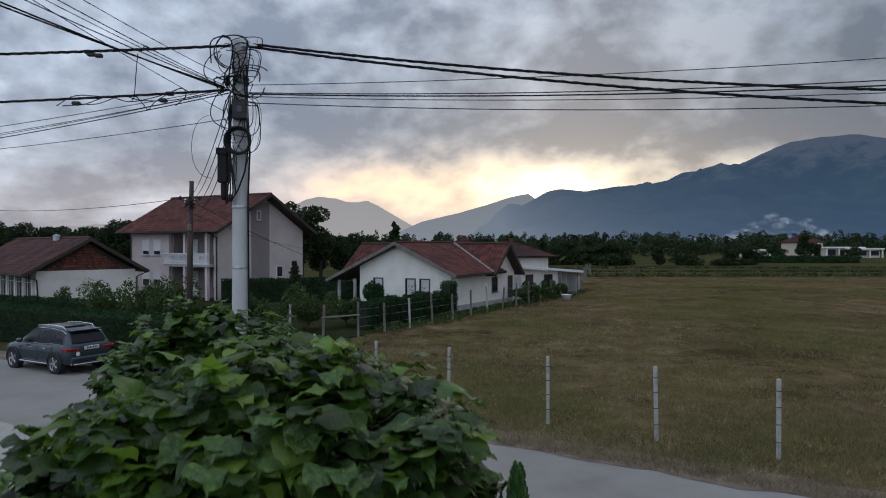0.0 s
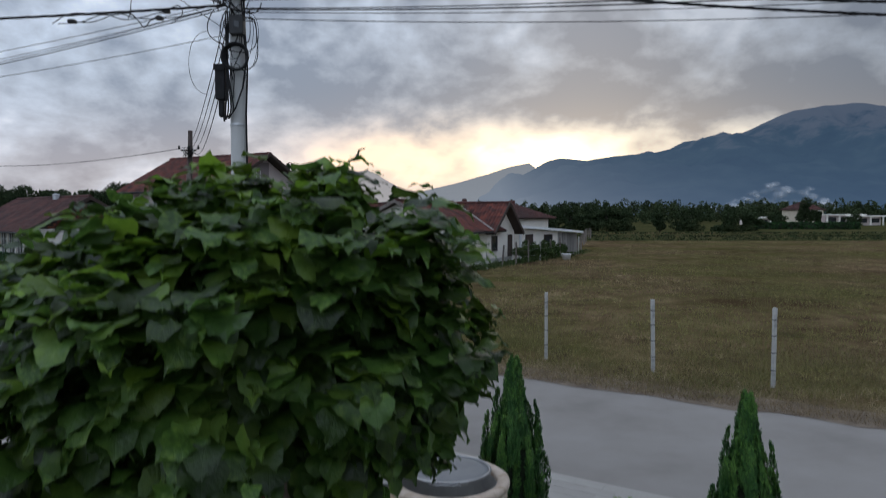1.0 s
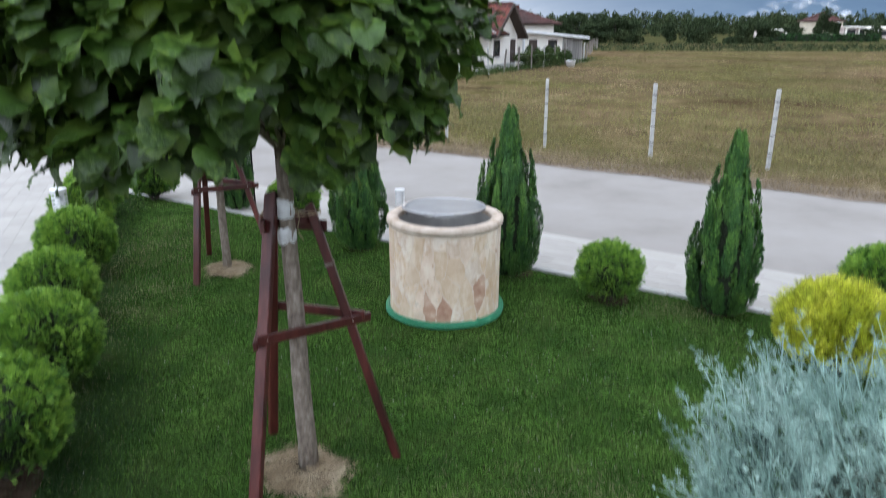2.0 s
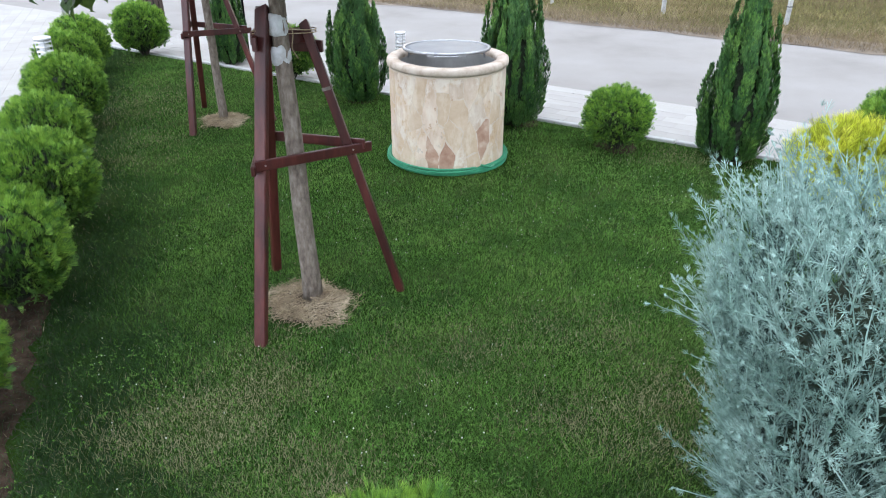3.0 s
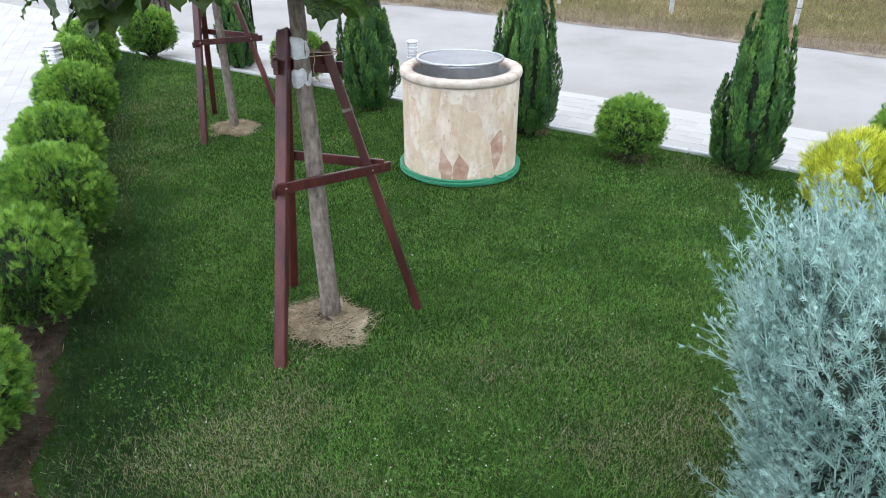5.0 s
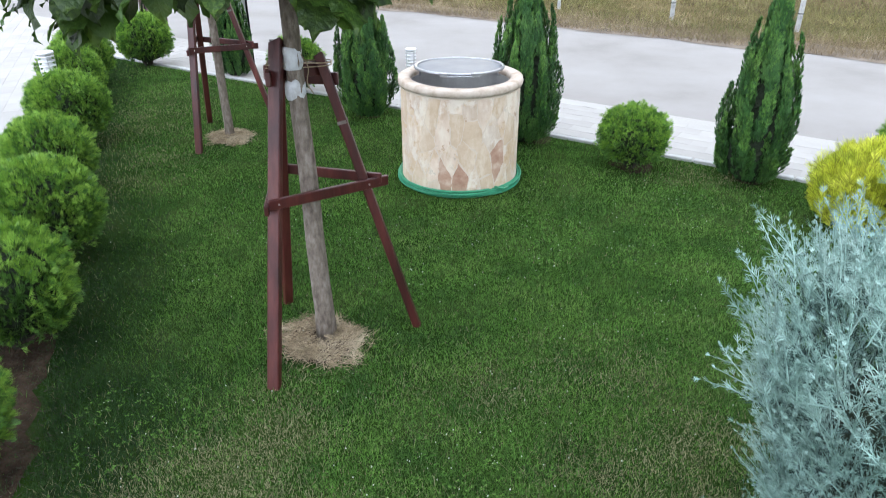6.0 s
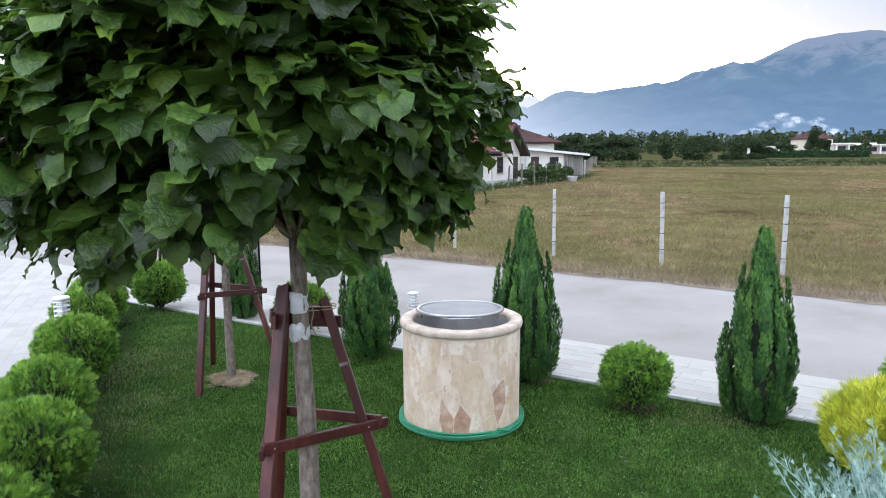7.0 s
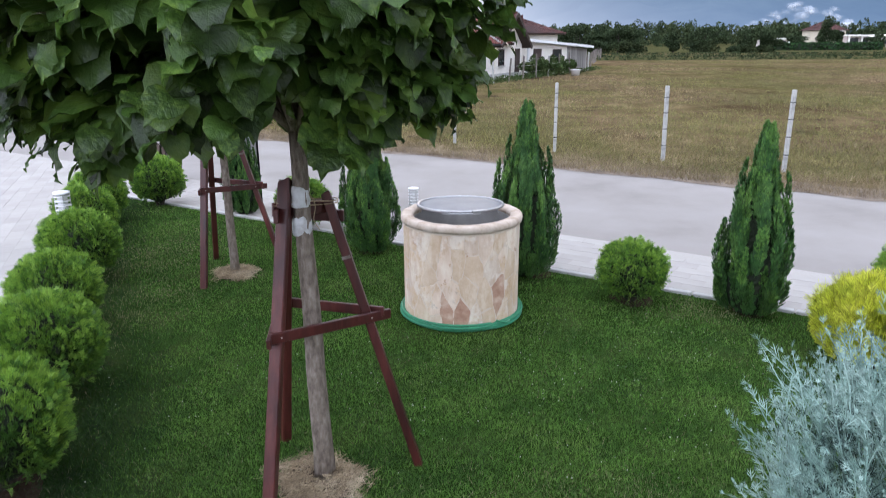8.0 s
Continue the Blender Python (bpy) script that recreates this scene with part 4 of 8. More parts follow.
ball_a = ball_shrub("clipped ball of bright green thuja along the paved drive", 0.42, 0.8, 21)
ball_b = ball_shrub("clipped ball of bright green thuja on the lawn", 0.42, 0.8, 22)
ROW = [(2.74, 0.9), (3.9, 1.0), (5.05, 1.0), (6.3, 0.94), (7.75, 1.0), (9.3, 0.95), (10.4, 0.98)]
for k, (y, s) in enumerate(ROW):
    put(ball_a, row_x(y) + 0.04 * (-1) ** k - (0.36 if k == 0 else 0.06 if k == 1 else 0), y - 0.06, s, 47 * k, copy=k > 0)
put(ball_b, 1.83, 7.0, 0.84, 20, 0.94, copy=False)
tagged(put(ball_b, -4.95, 11.55, 1.0, 80), "thuja ball with bare brown lower twigs at the pavement edge")
put(ball_b, -2.2, 9.95, 0.9, 140)
put(ball_b, 4.45, 6.45, 0.95, 200)
tagged(put(ball_b, -0.12, 1.38, 0.9, 260), "bright green thuja ball close to the house wall")


THUJA_SPIRE = material("thuja_spire", [(0.06, 0.16, 0.034), (0.115, 0.245, 0.05), (0.185, 0.33, 0.075)], scale=5, rough=0.55, bump=0, vary=0.4, island=True, trans=0.25)


def column_shrub(label, r, h, seed, count):
    """An upright thuja: narrow flame-shaped plumes packed side by side, a few of them free spires round the leader."""
    rng = np.random.default_rng(seed)
    ob = thing("columnar_thuja", (0, 0, 0), label, "conifer", "columnar thujas by the pavement")
    height, girth = [0.0, 0.04, 0.12, 0.25, 0.39, 0.51, 0.6, 0.69, 0.82, 1.0], [0.55, 0.8, 0.97, 1.0, 0.86, 0.62, 0.41, 0.25, 0.13, 0.02]
    plumes = 112
    ps, ds, ss, ls, yg = [], [], [], [], []
    for k in range(plumes):
        tipz = 0.14 + 0.86 * ((k + 0.5) / plumes) ** 0.92
        ang = k * 2.399 + rng.uniform(-0.3, 0.3)
        shell = rng.uniform(0.84, 1.1) if k % 3 else rng.uniform(0.58, 0.78)
        ln = rng.uniform(0.2, 0.31) * (1.15 - 0.4 * tipz)
        spire = k % 9 == 5 and 0.5 < tipz < 0.78
        if spire:
            ln, tipz, shell = 0.32, tipz + 0.06, 1.0
        footz = max(0.015, tipz - ln)
        r0 = r * float(np.interp(footz, height, girth)) * shell * 0.9
        r1 = r * float(np.interp(footz + (tipz - footz) * (0.25 if spire else 0.52), height, girth)) * shell
        r1 = max(r1, r0 * 0.3)
        m = int(count / plumes * (1.5 if spire else 1.0))
        t = rng.uniform(0, 1, m) ** 0.9
        out = np.array([math.cos(ang), math.sin(ang), 0])
        rad = r0 + (r1 - r0) * t + r * 0.07 * np.sin(t * 3.0)
        # widest low on the plume and drawn to a point
        wid = 0.046 * (h / 1.9) * (1.15 - 0.5 * tipz) * np.minimum(1.0, 0.5 + 2.2 * t) * (1 - t) ** 0.55 + 0.004
        off = unit(rng.normal(size=(m, 3))) * wid[:, None] * np.array([1, 1, 0.6])
        p = np.outer(rad, out) + off
        p[:, 2] += h * (footz + (tipz - footz) * t * 0.97)
        slope = np.array([out[0] * (r1 - r0), out[1] * (r1 - r0), h * (tipz - footz)])
        slope /= np.linalg.norm(slope)
        d = unit(off * 6.5 + slope + out * 0.05 + rng.normal(0, 0.09, (m, 3)))
        ps.append(p)
        ds.append(d)
        ss.append(unit(np.cross(d, out + rng.normal(0, 0.5, (m, 3)))))
        ls.append(rng.uniform(0.05, 0.1, m) * (1.1 - 0.35 * t))
        fresh = rng.uniform(0.3, 0.95)
        yg.append(((off @ out) > -0.012) & (rng.uniform(size=m) < np.clip((t - fresh) * 1.8 + 0.3, 0.05, 0.85)))
    p, d, s, ln, young = (np.concatenate(q) for q in (ps, ds, ss, ls, yg))
    for nm, k, mat in (("foliage", ~young, THUJA_DARK), ("new_growth", young, THUJA_SPIRE)):
        tagged(mesh_of(nm, *fronds(p[k], d[k], s[k], ln[k], np.full(k.sum(), 0.004), 0.3, 2), mat, ob), "", kind="stuff")
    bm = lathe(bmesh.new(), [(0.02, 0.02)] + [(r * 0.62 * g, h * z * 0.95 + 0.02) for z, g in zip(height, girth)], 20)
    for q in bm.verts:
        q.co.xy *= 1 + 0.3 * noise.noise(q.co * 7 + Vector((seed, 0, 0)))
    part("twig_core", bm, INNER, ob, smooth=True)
    part("trunk", tube(bmesh.new(), [(0, 0, -0.03), (0, 0, h * 0.4)], 0.03, 7), BARK_DARK, ob)
    return ob


col_a = column_shrub("flame-shaped dark green thuja by the pavement", 0.33, 1.9, 31, 27000)
col_b = column_shrub("dense dark green columnar thuja beside the stone well", 0.375, 2.0, 32, 27000)
put(col_a, 2.92, 6.68, 1.0, 0, copy=False)
put(col_b, 0.79, 7.88, 1.0, 0, copy=False)
put(col_a, -1.1, 8.85, 1.06, 130, 0.9)
tagged(put(col_b, -3.36, 10.95, 0.76, 210), "small dark green columnar thuja at the foot of the concrete pole")

gold = ball_shrub("golden yellow thuja with loose upright sprays", 0.5, 0.7, 51, THUJA_GOLD, 6400, "golden_thuja", "", 0.15, 2.4, 0.0042, 3, 0.3)
put(gold, 3.42, 5.35, 1.0, 0, copy=False)


def blue_juniper(at, r, h, seed):
    """A broad blue-grey juniper of feathery upright sprigs."""
    rng = np.random.default_rng(seed)
    ob = thing("blue_juniper", at, "large feathery blue-grey juniper at the edge of the lawn", "shrub")
    # feathery shoots: each a fine stem with branchlets to both sides, crowded over the outside of the bush
    n = 3300
    zf = rng.uniform(0.05, 1.0, n)
    prof = np.interp(zf, [0, 0.15, 0.45, 0.75, 0.9, 1.0], [0.58, 0.7, 0.88, 1.06, 1.02, 0.78])
    ang = rng.uniform(0, 2 * np.pi, n)
    bulge = np.array([noise.noise(Vector((math.cos(a) * 2.0, math.sin(a) * 2.0, z * 3.0 + seed))) for a, z in zip(ang, zf)])
    shell = np.sqrt(rng.uniform(0.42, 1.0, n))
    top = zf > 0.84
    shell = np.where(top, np.sqrt(rng.uniform(0, 1, n)), shell)
    rr = r * prof * shell * (1 + 0.16 * bulge)
    p0 = np.column_stack([np.cos(ang) * rr * 0.84, np.sin(ang) * rr * 0.84, zf * h * 0.88 * (1 + 0.05 * bulge)])
    out = np.column_stack([np.cos(ang), np.sin(ang), np.zeros(n)])
    d0 = unit(out * rng.uniform(0.15, 0.85, n)[:, None] + np.array([0, 0, 1.0]) + rng.normal(0, 0.26, (n, 3)))
    ln0 = rng.uniform(0.13, 0.3, n) * np.where(rng.uniform(size=n) < 0.12, 1.45, 1.0)
    shoots = bmesh.new()
    per = 13
    t = np.tile(np.linspace(0.04, 1.0, per), n)
    bend = unit(np.cross(d0, rng.normal(size=(n, 3)))) * 0.16
    p = np.repeat(p0, per, 0) + np.repeat(d0 * ln0[:, None], per, 0) * t[:, None] + np.repeat(bend * ln0[:, None], per, 0) * (t * t)[:, None]
    dd = np.repeat(d0, per, 0)
    # branchlets alternate to the two sides of a flat spray
    flat = np.repeat(unit(np.cross(d0, rng.normal(size=(n, 3)))), per, 0) * np.where(np.arange(n * per) % 2, 1.0, -1.0)[:, None]
    d = unit(dd + flat * (0.9 - 0.5 * t)[:, None] + rng.normal(0, 0.3, dd.shape))
    s = unit(np.cross(d, rng.normal(size=d.shape)))
    ln = np.repeat(ln0, per) * 0.27 * (1.1 - 0.6 * t) * rng.uniform(0.5, 1.3, len(t))
    # dull older growth; its dark tone carries the shade inside and at shoot feet
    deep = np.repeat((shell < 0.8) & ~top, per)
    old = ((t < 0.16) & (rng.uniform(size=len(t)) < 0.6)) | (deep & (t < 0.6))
    for nm, k, mat, lab in (("foliage", ~old, JUNIPER, "feathery silver-blue sprigs"), ("old_growth", old, JUNIPER_SHADE, "dull older inner sprigs, darkened to carry the shade")):
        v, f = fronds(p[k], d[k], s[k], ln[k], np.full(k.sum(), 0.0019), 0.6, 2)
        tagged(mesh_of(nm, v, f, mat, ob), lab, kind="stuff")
    for k in range(n):
        a = Vector(p0[k])
        tube(shoots, [a, a + Vector(d0[k]) * ln0[k] * 0.5 + Vector(bend[k]) * ln0[k] * 0.25, a + Vector(d0[k] + bend[k]) * ln0[k] * 0.97], 0, 4, taper=[0.003, 0.0022, 0.001])
    tagged(part("shoot", shoots, JUNIPER, ob), "", kind="stuff")
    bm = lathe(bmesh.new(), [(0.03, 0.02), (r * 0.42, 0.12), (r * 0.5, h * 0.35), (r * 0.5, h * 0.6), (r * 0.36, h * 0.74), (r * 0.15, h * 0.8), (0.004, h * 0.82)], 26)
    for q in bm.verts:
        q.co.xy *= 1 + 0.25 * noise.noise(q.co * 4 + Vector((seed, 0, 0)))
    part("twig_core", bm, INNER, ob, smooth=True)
    part("trunk", tube(bmesh.new(), [(0, 0, -0.03), (0, 0, h * 0.5)], 0.05, 8), BARK_DARK, ob)
    return ob


blue_juniper((1.64, 1.95, 0), 0.72, 1.66, 61)


# ---- garden: the stone well ----
for stone in (FACE_STONE, OCHRE_STONE):
    add_patches(stone, (0.5, 0.33, 0.2), 9.0, 0.56, 0.66, 0.55, 3.0)
    add_patches(stone, (0.78, 0.68, 0.54), 7.0, 0.5, 0.62, 0.5, 2.5)


def stone_well(at):
    ob = thing("stone_well", at, "round garden well clad in pale flagstone with a steel hatch", "well")
    R, H = 0.568, 0.95
    part("shaft", lathe(bmesh.new(), [(R + 0.0035, -0.02), (R + 0.0035, H), (0.49, H), (0.49, -0.02)], 96, close=True), GROUT, ob, "cream mortar between the stones", smooth=False)
    bm = lathe(bmesh.new(), [(0.475, H), (0.475, H + 0.052), (0.492, H + 0.075), (0.575, H + 0.08), (0.596, H + 0.066), (0.601, H + 0.038), (0.594, H + 0.012), (0.57, H + 0.002)], 72, close=True)
    for v in bm.verts:
        v.co *= 1 + 0.006 * noise.noise(v.co * 9)
    part("coping", bm, COPING, ob, "smooth rounded cream stone rim", smooth=True)
    part("floor", lathe(bmesh.new(), [(0.001, 0.28), (0.47, 0.28), (0.47, 0.26), (0.001, 0.26)], 40), CONCRETE, ob)
    part("lining", lathe(bmesh.new(), [(0.489, 0.2), (0.489, H + 0.02), (0.47, H + 0.02), (0.47, 0.2)], 64, close=True), CONCRETE, ob, "grey concrete lining of the shaft", smooth=False)
    lid = new("lid")
    lid.parent = ob
    lid["label"] = "grey translucent hatch lid in a steel band, propped above the opening"
    lid.matrix_basis = pose(-0.01, 0.03, H + 0.152, -2.5, 0, 0) @ Matrix.Diagonal((0.915, 0.915, 1, 1))
    part("panel", lathe(bmesh.new(), [(0.001, 0.012), (0.2, 0.01), (0.38, 0.004), (0.45, 0.0), (0.45, -0.012), (0.38, -0.008), (0.2, -0.002), (0.001, 0.0)], 64), LID, lid, "milky grey plastic panel", smooth=True).visible_shadow = False
    part("band", lathe(bmesh.new(), [(0.442, -0.012), (0.468, -0.012), (0.472, 0.0), (0.468, 0.01), (0.45, 0.012), (0.442, 0.006)], 64, close=True), STEEL, lid, "polished steel band", smooth=True)
    for k in (-1, 1):
        m = Matrix.Rotation(0.33 * k, 4, "Z")
        bm = box(bmesh.new(), -0.04, 0.04, -0.5, -0.465, -0.022, 0.006, 0.004, m)
        tube(bm, [m @ Vector((-0.05, -0.495, 0.008)), m @ Vector((0.05, -0.495, 0.008))], 0.011, 8)
        part("hinge", bm, STEEL, lid)
        part("prop", tube(bmesh.new(), [(0.4 * k, 0.2, -0.02), (0.42 * k, 0.22, -0.13)], 0.012, 8), STEEL, lid)
    part("latch_bar", beam((-0.13, -0.485, -0.014), (0.13, -0.485, -0.014), 0.018, 0.012, 0.003), STEEL, lid)
    part("drain_knob", lathe(bmesh.new(), [(0.001, 0.03), (0.018, 0.03), (0.022, 0.015), (0.022, 0), (0.001, 0)], 12), WHITE_PLASTIC, ob).matrix_basis = pose(0.02, -0.48, H + 0.01, 90, 0, 0)
    # flagstones: irregular upright slabs fitted like crazy paving round the shaft
    rng = np.random.default_rng(5)
    around = 2 * math.pi * R
    seeds = []
    for i in range(24):
        for j in range(4):
            seeds.append((around * (i + 0.5 * (j % 2) + rng.uniform(-0.5, 0.5)) / 24, H * (j + 0.5 + rng.uniform(-0.5, 0.5)) / 4))
    tall = 0.42
    every = [(x + k * around, z) for k in (-1, 0, 1) for x, z in seeds]
    def stone_at(ang, z):
        return min(range(len(seeds)), key=lambda q: ((seeds[q][0] / R - ang + math.pi) % (2 * math.pi) - math.pi) ** 2 * R * R + ((seeds[q][1] - z) * 0.5) ** 2)
    rusty = {stone_at(*q) for q in ((4.46, 0.28), (4.72, 0.2), (5.5, 0.28))}
    tan = {stone_at(*q) for q in ((5.03, 0.45), (4.42, 0.1), (4.25, 0.75), (5.1, 0.12), (4.2, 0.45))}
    for si, (sx, sz) in enumerate(seeds):
        poly = [(sx - 0.4, 0.012), (sx + 0.4, 0.012), (sx + 0.4, H - 0.01), (sx - 0.4, H - 0.01)]
        for qx, qz in every:
            d = math.hypot(qx - sx, (qz - sz) * tall)
            if d < 1e-6 or d > 0.8:
                continue
            nx, nz = (qx - sx) / d, (qz - sz) * tall * tall / d
            ln = math.hypot(nx, nz)
            lim = (nx * (qx + sx) / 2 + nz * (qz + sz) / 2) - 0.0015 * ln
            out = []
            for a, b in zip(poly, poly[1:] + poly[:1]):
                fa, fb = nx * a[0] + nz * a[1] - lim, nx * b[0] + nz * b[1] - lim
                if fa <= 0:
                    out.append(a)
                if fa * fb < 0:
                    t = fa / (fa - fb)
                    out.append((a[0] + (b[0] - a[0]) * t, a[1] + (b[1] - a[1]) * t))
            poly = out
            if len(poly) < 3:
                break
        if len(poly) < 3:
            continue
        ring = []
        for a, b in zip(poly, poly[1:] + poly[:1]):
            k = max(1, int(math.hypot(b[0] - a[0], b[1] - a[1]) / 0.035))
            ring += [(a[0] + (b[0] - a[0]) * q / k + rng.normal(0, 0.0045), min(H - 0.01, max(0.01, a[1] + (b[1] - a[1]) * q / k + rng.normal(0, 0.006)))) for q in range(k)]
        cx, cz = sum(p[0] for p in ring) / len(ring), sum(p[1] for p in ring) / len(ring)
        proud = R + rng.uniform(0.0046, 0.0068)
        bm = bmesh.new()

        def place(p, r):
            return bm.verts.new((r * math.cos(p[0] / R), r * math.sin(p[0] / R), p[1]))
        low = [place(p, R - 0.004) for p in ring]
        edge = [place((p[0] + (cx - p[0]) * 0.03, p[1] + (cz - p[1]) * 0.03), proud - 0.001) for p in ring]
        top = [place((p[0] + (cx - p[0]) * 0.14, p[1] + (cz - p[1]) * 0.14), proud) for p in ring]
        half = [place((p[0] + (cx - p[0]) * 0.6, p[1] + (cz - p[1]) * 0.6), proud + 0.0015) for p in ring]
        mid = place((cx, cz), proud + 0.0015)
        n = len(ring)
        for s, t in ((low, edge), (edge, top), (top, half)):
            for k in range(n):
                bm.faces.new((s[k], s[(k + 1) % n], t[(k + 1) % n], t[k]))
        for k in range(n):
            bm.faces.new((half[k], half[(k + 1) % n], mid))
        bmesh.ops.recalc_face_normals(bm, faces=bm.faces)
        ang = (sx / R) % (2 * math.pi)
        rust = si in rusty or rng.uniform() < 0.012
        ochre = not rust and (si in tan or rng.uniform() < 0.12)
        part("flagstone", bm, RUST_STONE if rust else OCHRE_STONE if ochre else FACE_STONE, ob, "rust-brown flagstone" if rust else "ochre flagstone" if ochre else "")
    return ob


WELL = (0.045, 6.79)
stone_well((*WELL, 0))

hose = thing("garden_hose", (*WELL, 0), "green garden hose wound round the foot of the well", "hose")
bm = bmesh.new()
turns = 6
pts = []
for i in range(turns * 60):
    a = 2 * math.pi * i / 60
    lap = i // 60
    r = 0.59 + (0.0 if lap in (0, 2, 4) else 0.021) + 0.004 * math.sin(a * 3 + lap)
    z = 0.014 + 0.02 * (lap // 2) + 0.004 * math.sin(a * 2 + lap * 2) + 0.02 * (i % 60) / 60 * (1 if lap % 2 else 0)
    pts.append((r * math.cos(a - 1), r * math.sin(a - 1), z))
part("coil", tube(bm, pts, 0.0115, 7), HOSE, hose, smooth=True)
part("free_end", tube(bmesh.new(), [(0.33, -0.5, 0.08), (0.37, -0.53, 0.085), (0.42, -0.5, 0.06), (0.46, -0.42, 0.05)], 0.0115, 7), HOSE, hose, smooth=True)


def garden_lamp(at, h, label, size=1.0):
    """A short louvred bollard light on a thin black stem."""
    ob = thing("garden_light", at, label, "garden light", "louvred garden lights")
    part("stem", tube(bmesh.new(), [(0, 0, -0.02), (0, 0, h)], 0.012, 8), BLACK_TRIM, ob, "thin black stem")
    k = size
    part("diffuser", lathe(bmesh.new(), [(0.001, h), (0.035 * k, h), (0.035 * k, h + 0.17 * k), (0.001, h + 0.17 * k)], 16), WHITE_PLASTIC, ob, smooth=True)
    for q in range(5):
        z = h + (0.02 + 0.034 * q) * k
        part("louvre", lathe(bmesh.new(), [(0.036 * k, z + 0.008 * k), (0.056 * k, z), (0.058 * k, z + 0.004 * k), (0.038 * k, z + 0.014 * k)], 18, close=True), FRAME_WHITE, ob, smooth=True)
    for q in range(4):
        a = q * math.pi / 2 + 0.6
        part("rod", tube(bmesh.new(), [(0.052 * k * math.cos(a), 0.052 * k * math.sin(a), h), (0.052 * k * math.cos(a), 0.052 * k * math.sin(a), h + 0.19 * k)], 0.004 * k, 5), GALV, ob)
    part("cap", lathe(bmesh.new(), [(0.001, h + 0.2 * k), (0.058 * k, h + 0.192 * k), (0.06 * k, h + 0.178 * k), (0.001, h + 0.178 * k)], 18), FRAME_WHITE, ob, smooth=True)
    return ob


garden_lamp((-0.46, 7.5, 0), 0.93, "slim white and steel louvred light standing behind the well")
garden_lamp((-5.0, 8.75, 0), 0.5, "white louvred light among the thuja balls by the drive", 1.7)


# ---- beyond the road: buildings ----
def roof_plane(name, a, b, c, d, mat, parent, label="", tile=(0.26, 0.36), thick=0.12):
    """Courses of arched clay tiles on the slope a-b (eave) to d-c (ridge), on a deck."""
    a, b, c, d = (np.array(q, float) for q in (a, b, c, d))
    wid = max(np.linalg.norm(b - a), np.linalg.norm(c - d))
    hgt = max(np.linalg.norm(d - a), np.linalg.norm(c - b))
    nx, ny = max(2, int(wid / tile[0])), max(2, int(hgt / tile[1]))
    nrm = np.cross(b - a, (d + c) / 2 - a)
    nrm /= np.linalg.norm(nrm)
    if nrm[2] < 0:
        nrm = -nrm

    def at(u, v):
        lo, hi = a + (b - a) * u[:, None], d + (c - d) * u[:, None]
        return lo + (hi - lo) * v[:, None]

    i, j = np.meshgrid(np.arange(nx), np.arange(ny))
    i, j = i.ravel().astype(float), j.ravel().astype(float)
    jit = RNG.uniform(-0.012, 0.012, len(i))
    vs = []
    for du, hh in ((0.0, 0.0), (0.3, 0.05), (0.7, 0.05), (1.0, 0.0)):
        for dv, lift in ((-0.06, 0.035), (1.0, 0.008)):
            vs.append(at((i + du) / nx, np.clip((j + dv) / ny, -0.02, 1)) + nrm * (hh + lift + jit)[:, None])
    v = np.stack(vs, 1).reshape(-1, 3)
    k = np.arange(len(i))[:, None] * 8
    f = np.concatenate([k + np.array([[2 * q, 2 * q + 2, 2 * q + 3, 2 * q + 1]]) for q in range(3)], 0)
    roof = mesh_of(name, v, f, mat, parent)
    if label:
        roof["label"] = label
    bm = bmesh.new()
    top = [bm.verts.new(q - nrm * 0.004) for q in (a, b, c, d)]
    low = [bm.verts.new(q - nrm * thick) for q in (a, b, c, d)]
    bm.faces.new(top)
    bm.faces.new(low[::-1])
    for q in range(4):
        bm.faces.new((top[q], low[q], low[(q + 1) % 4], top[(q + 1) % 4]))
    bmesh.ops.remove_doubles(bm, verts=bm.verts, dist=1e-4)
    bmesh.ops.recalc_face_normals(bm, faces=bm.faces)
    part("roof_deck", bm, FRAME_DARK, parent, "dark timber roof deck and verge")
    return roof


def prism(outline, axis, lo, hi):
    """A wall block: an outline in the plane across the axis ('x' or 'y'), from lo to hi along it."""
    bm = bmesh.new()
    def at(p, k):
        return (k, p[0], p[1]) if axis == "x" else (p[0], k, p[1])
    s = [bm.verts.new(at(p, lo)) for p in outline]
    t = [bm.verts.new(at(p, hi)) for p in outline]
    bm.faces.new(s)
    bm.faces.new(t[::-1])
    n = len(s)
    for i in range(n):
        bm.faces.new((s[i], t[i], t[(i + 1) % n], s[(i + 1) % n]))
    bmesh.ops.recalc_face_normals(bm, faces=bm.faces)
    return bm


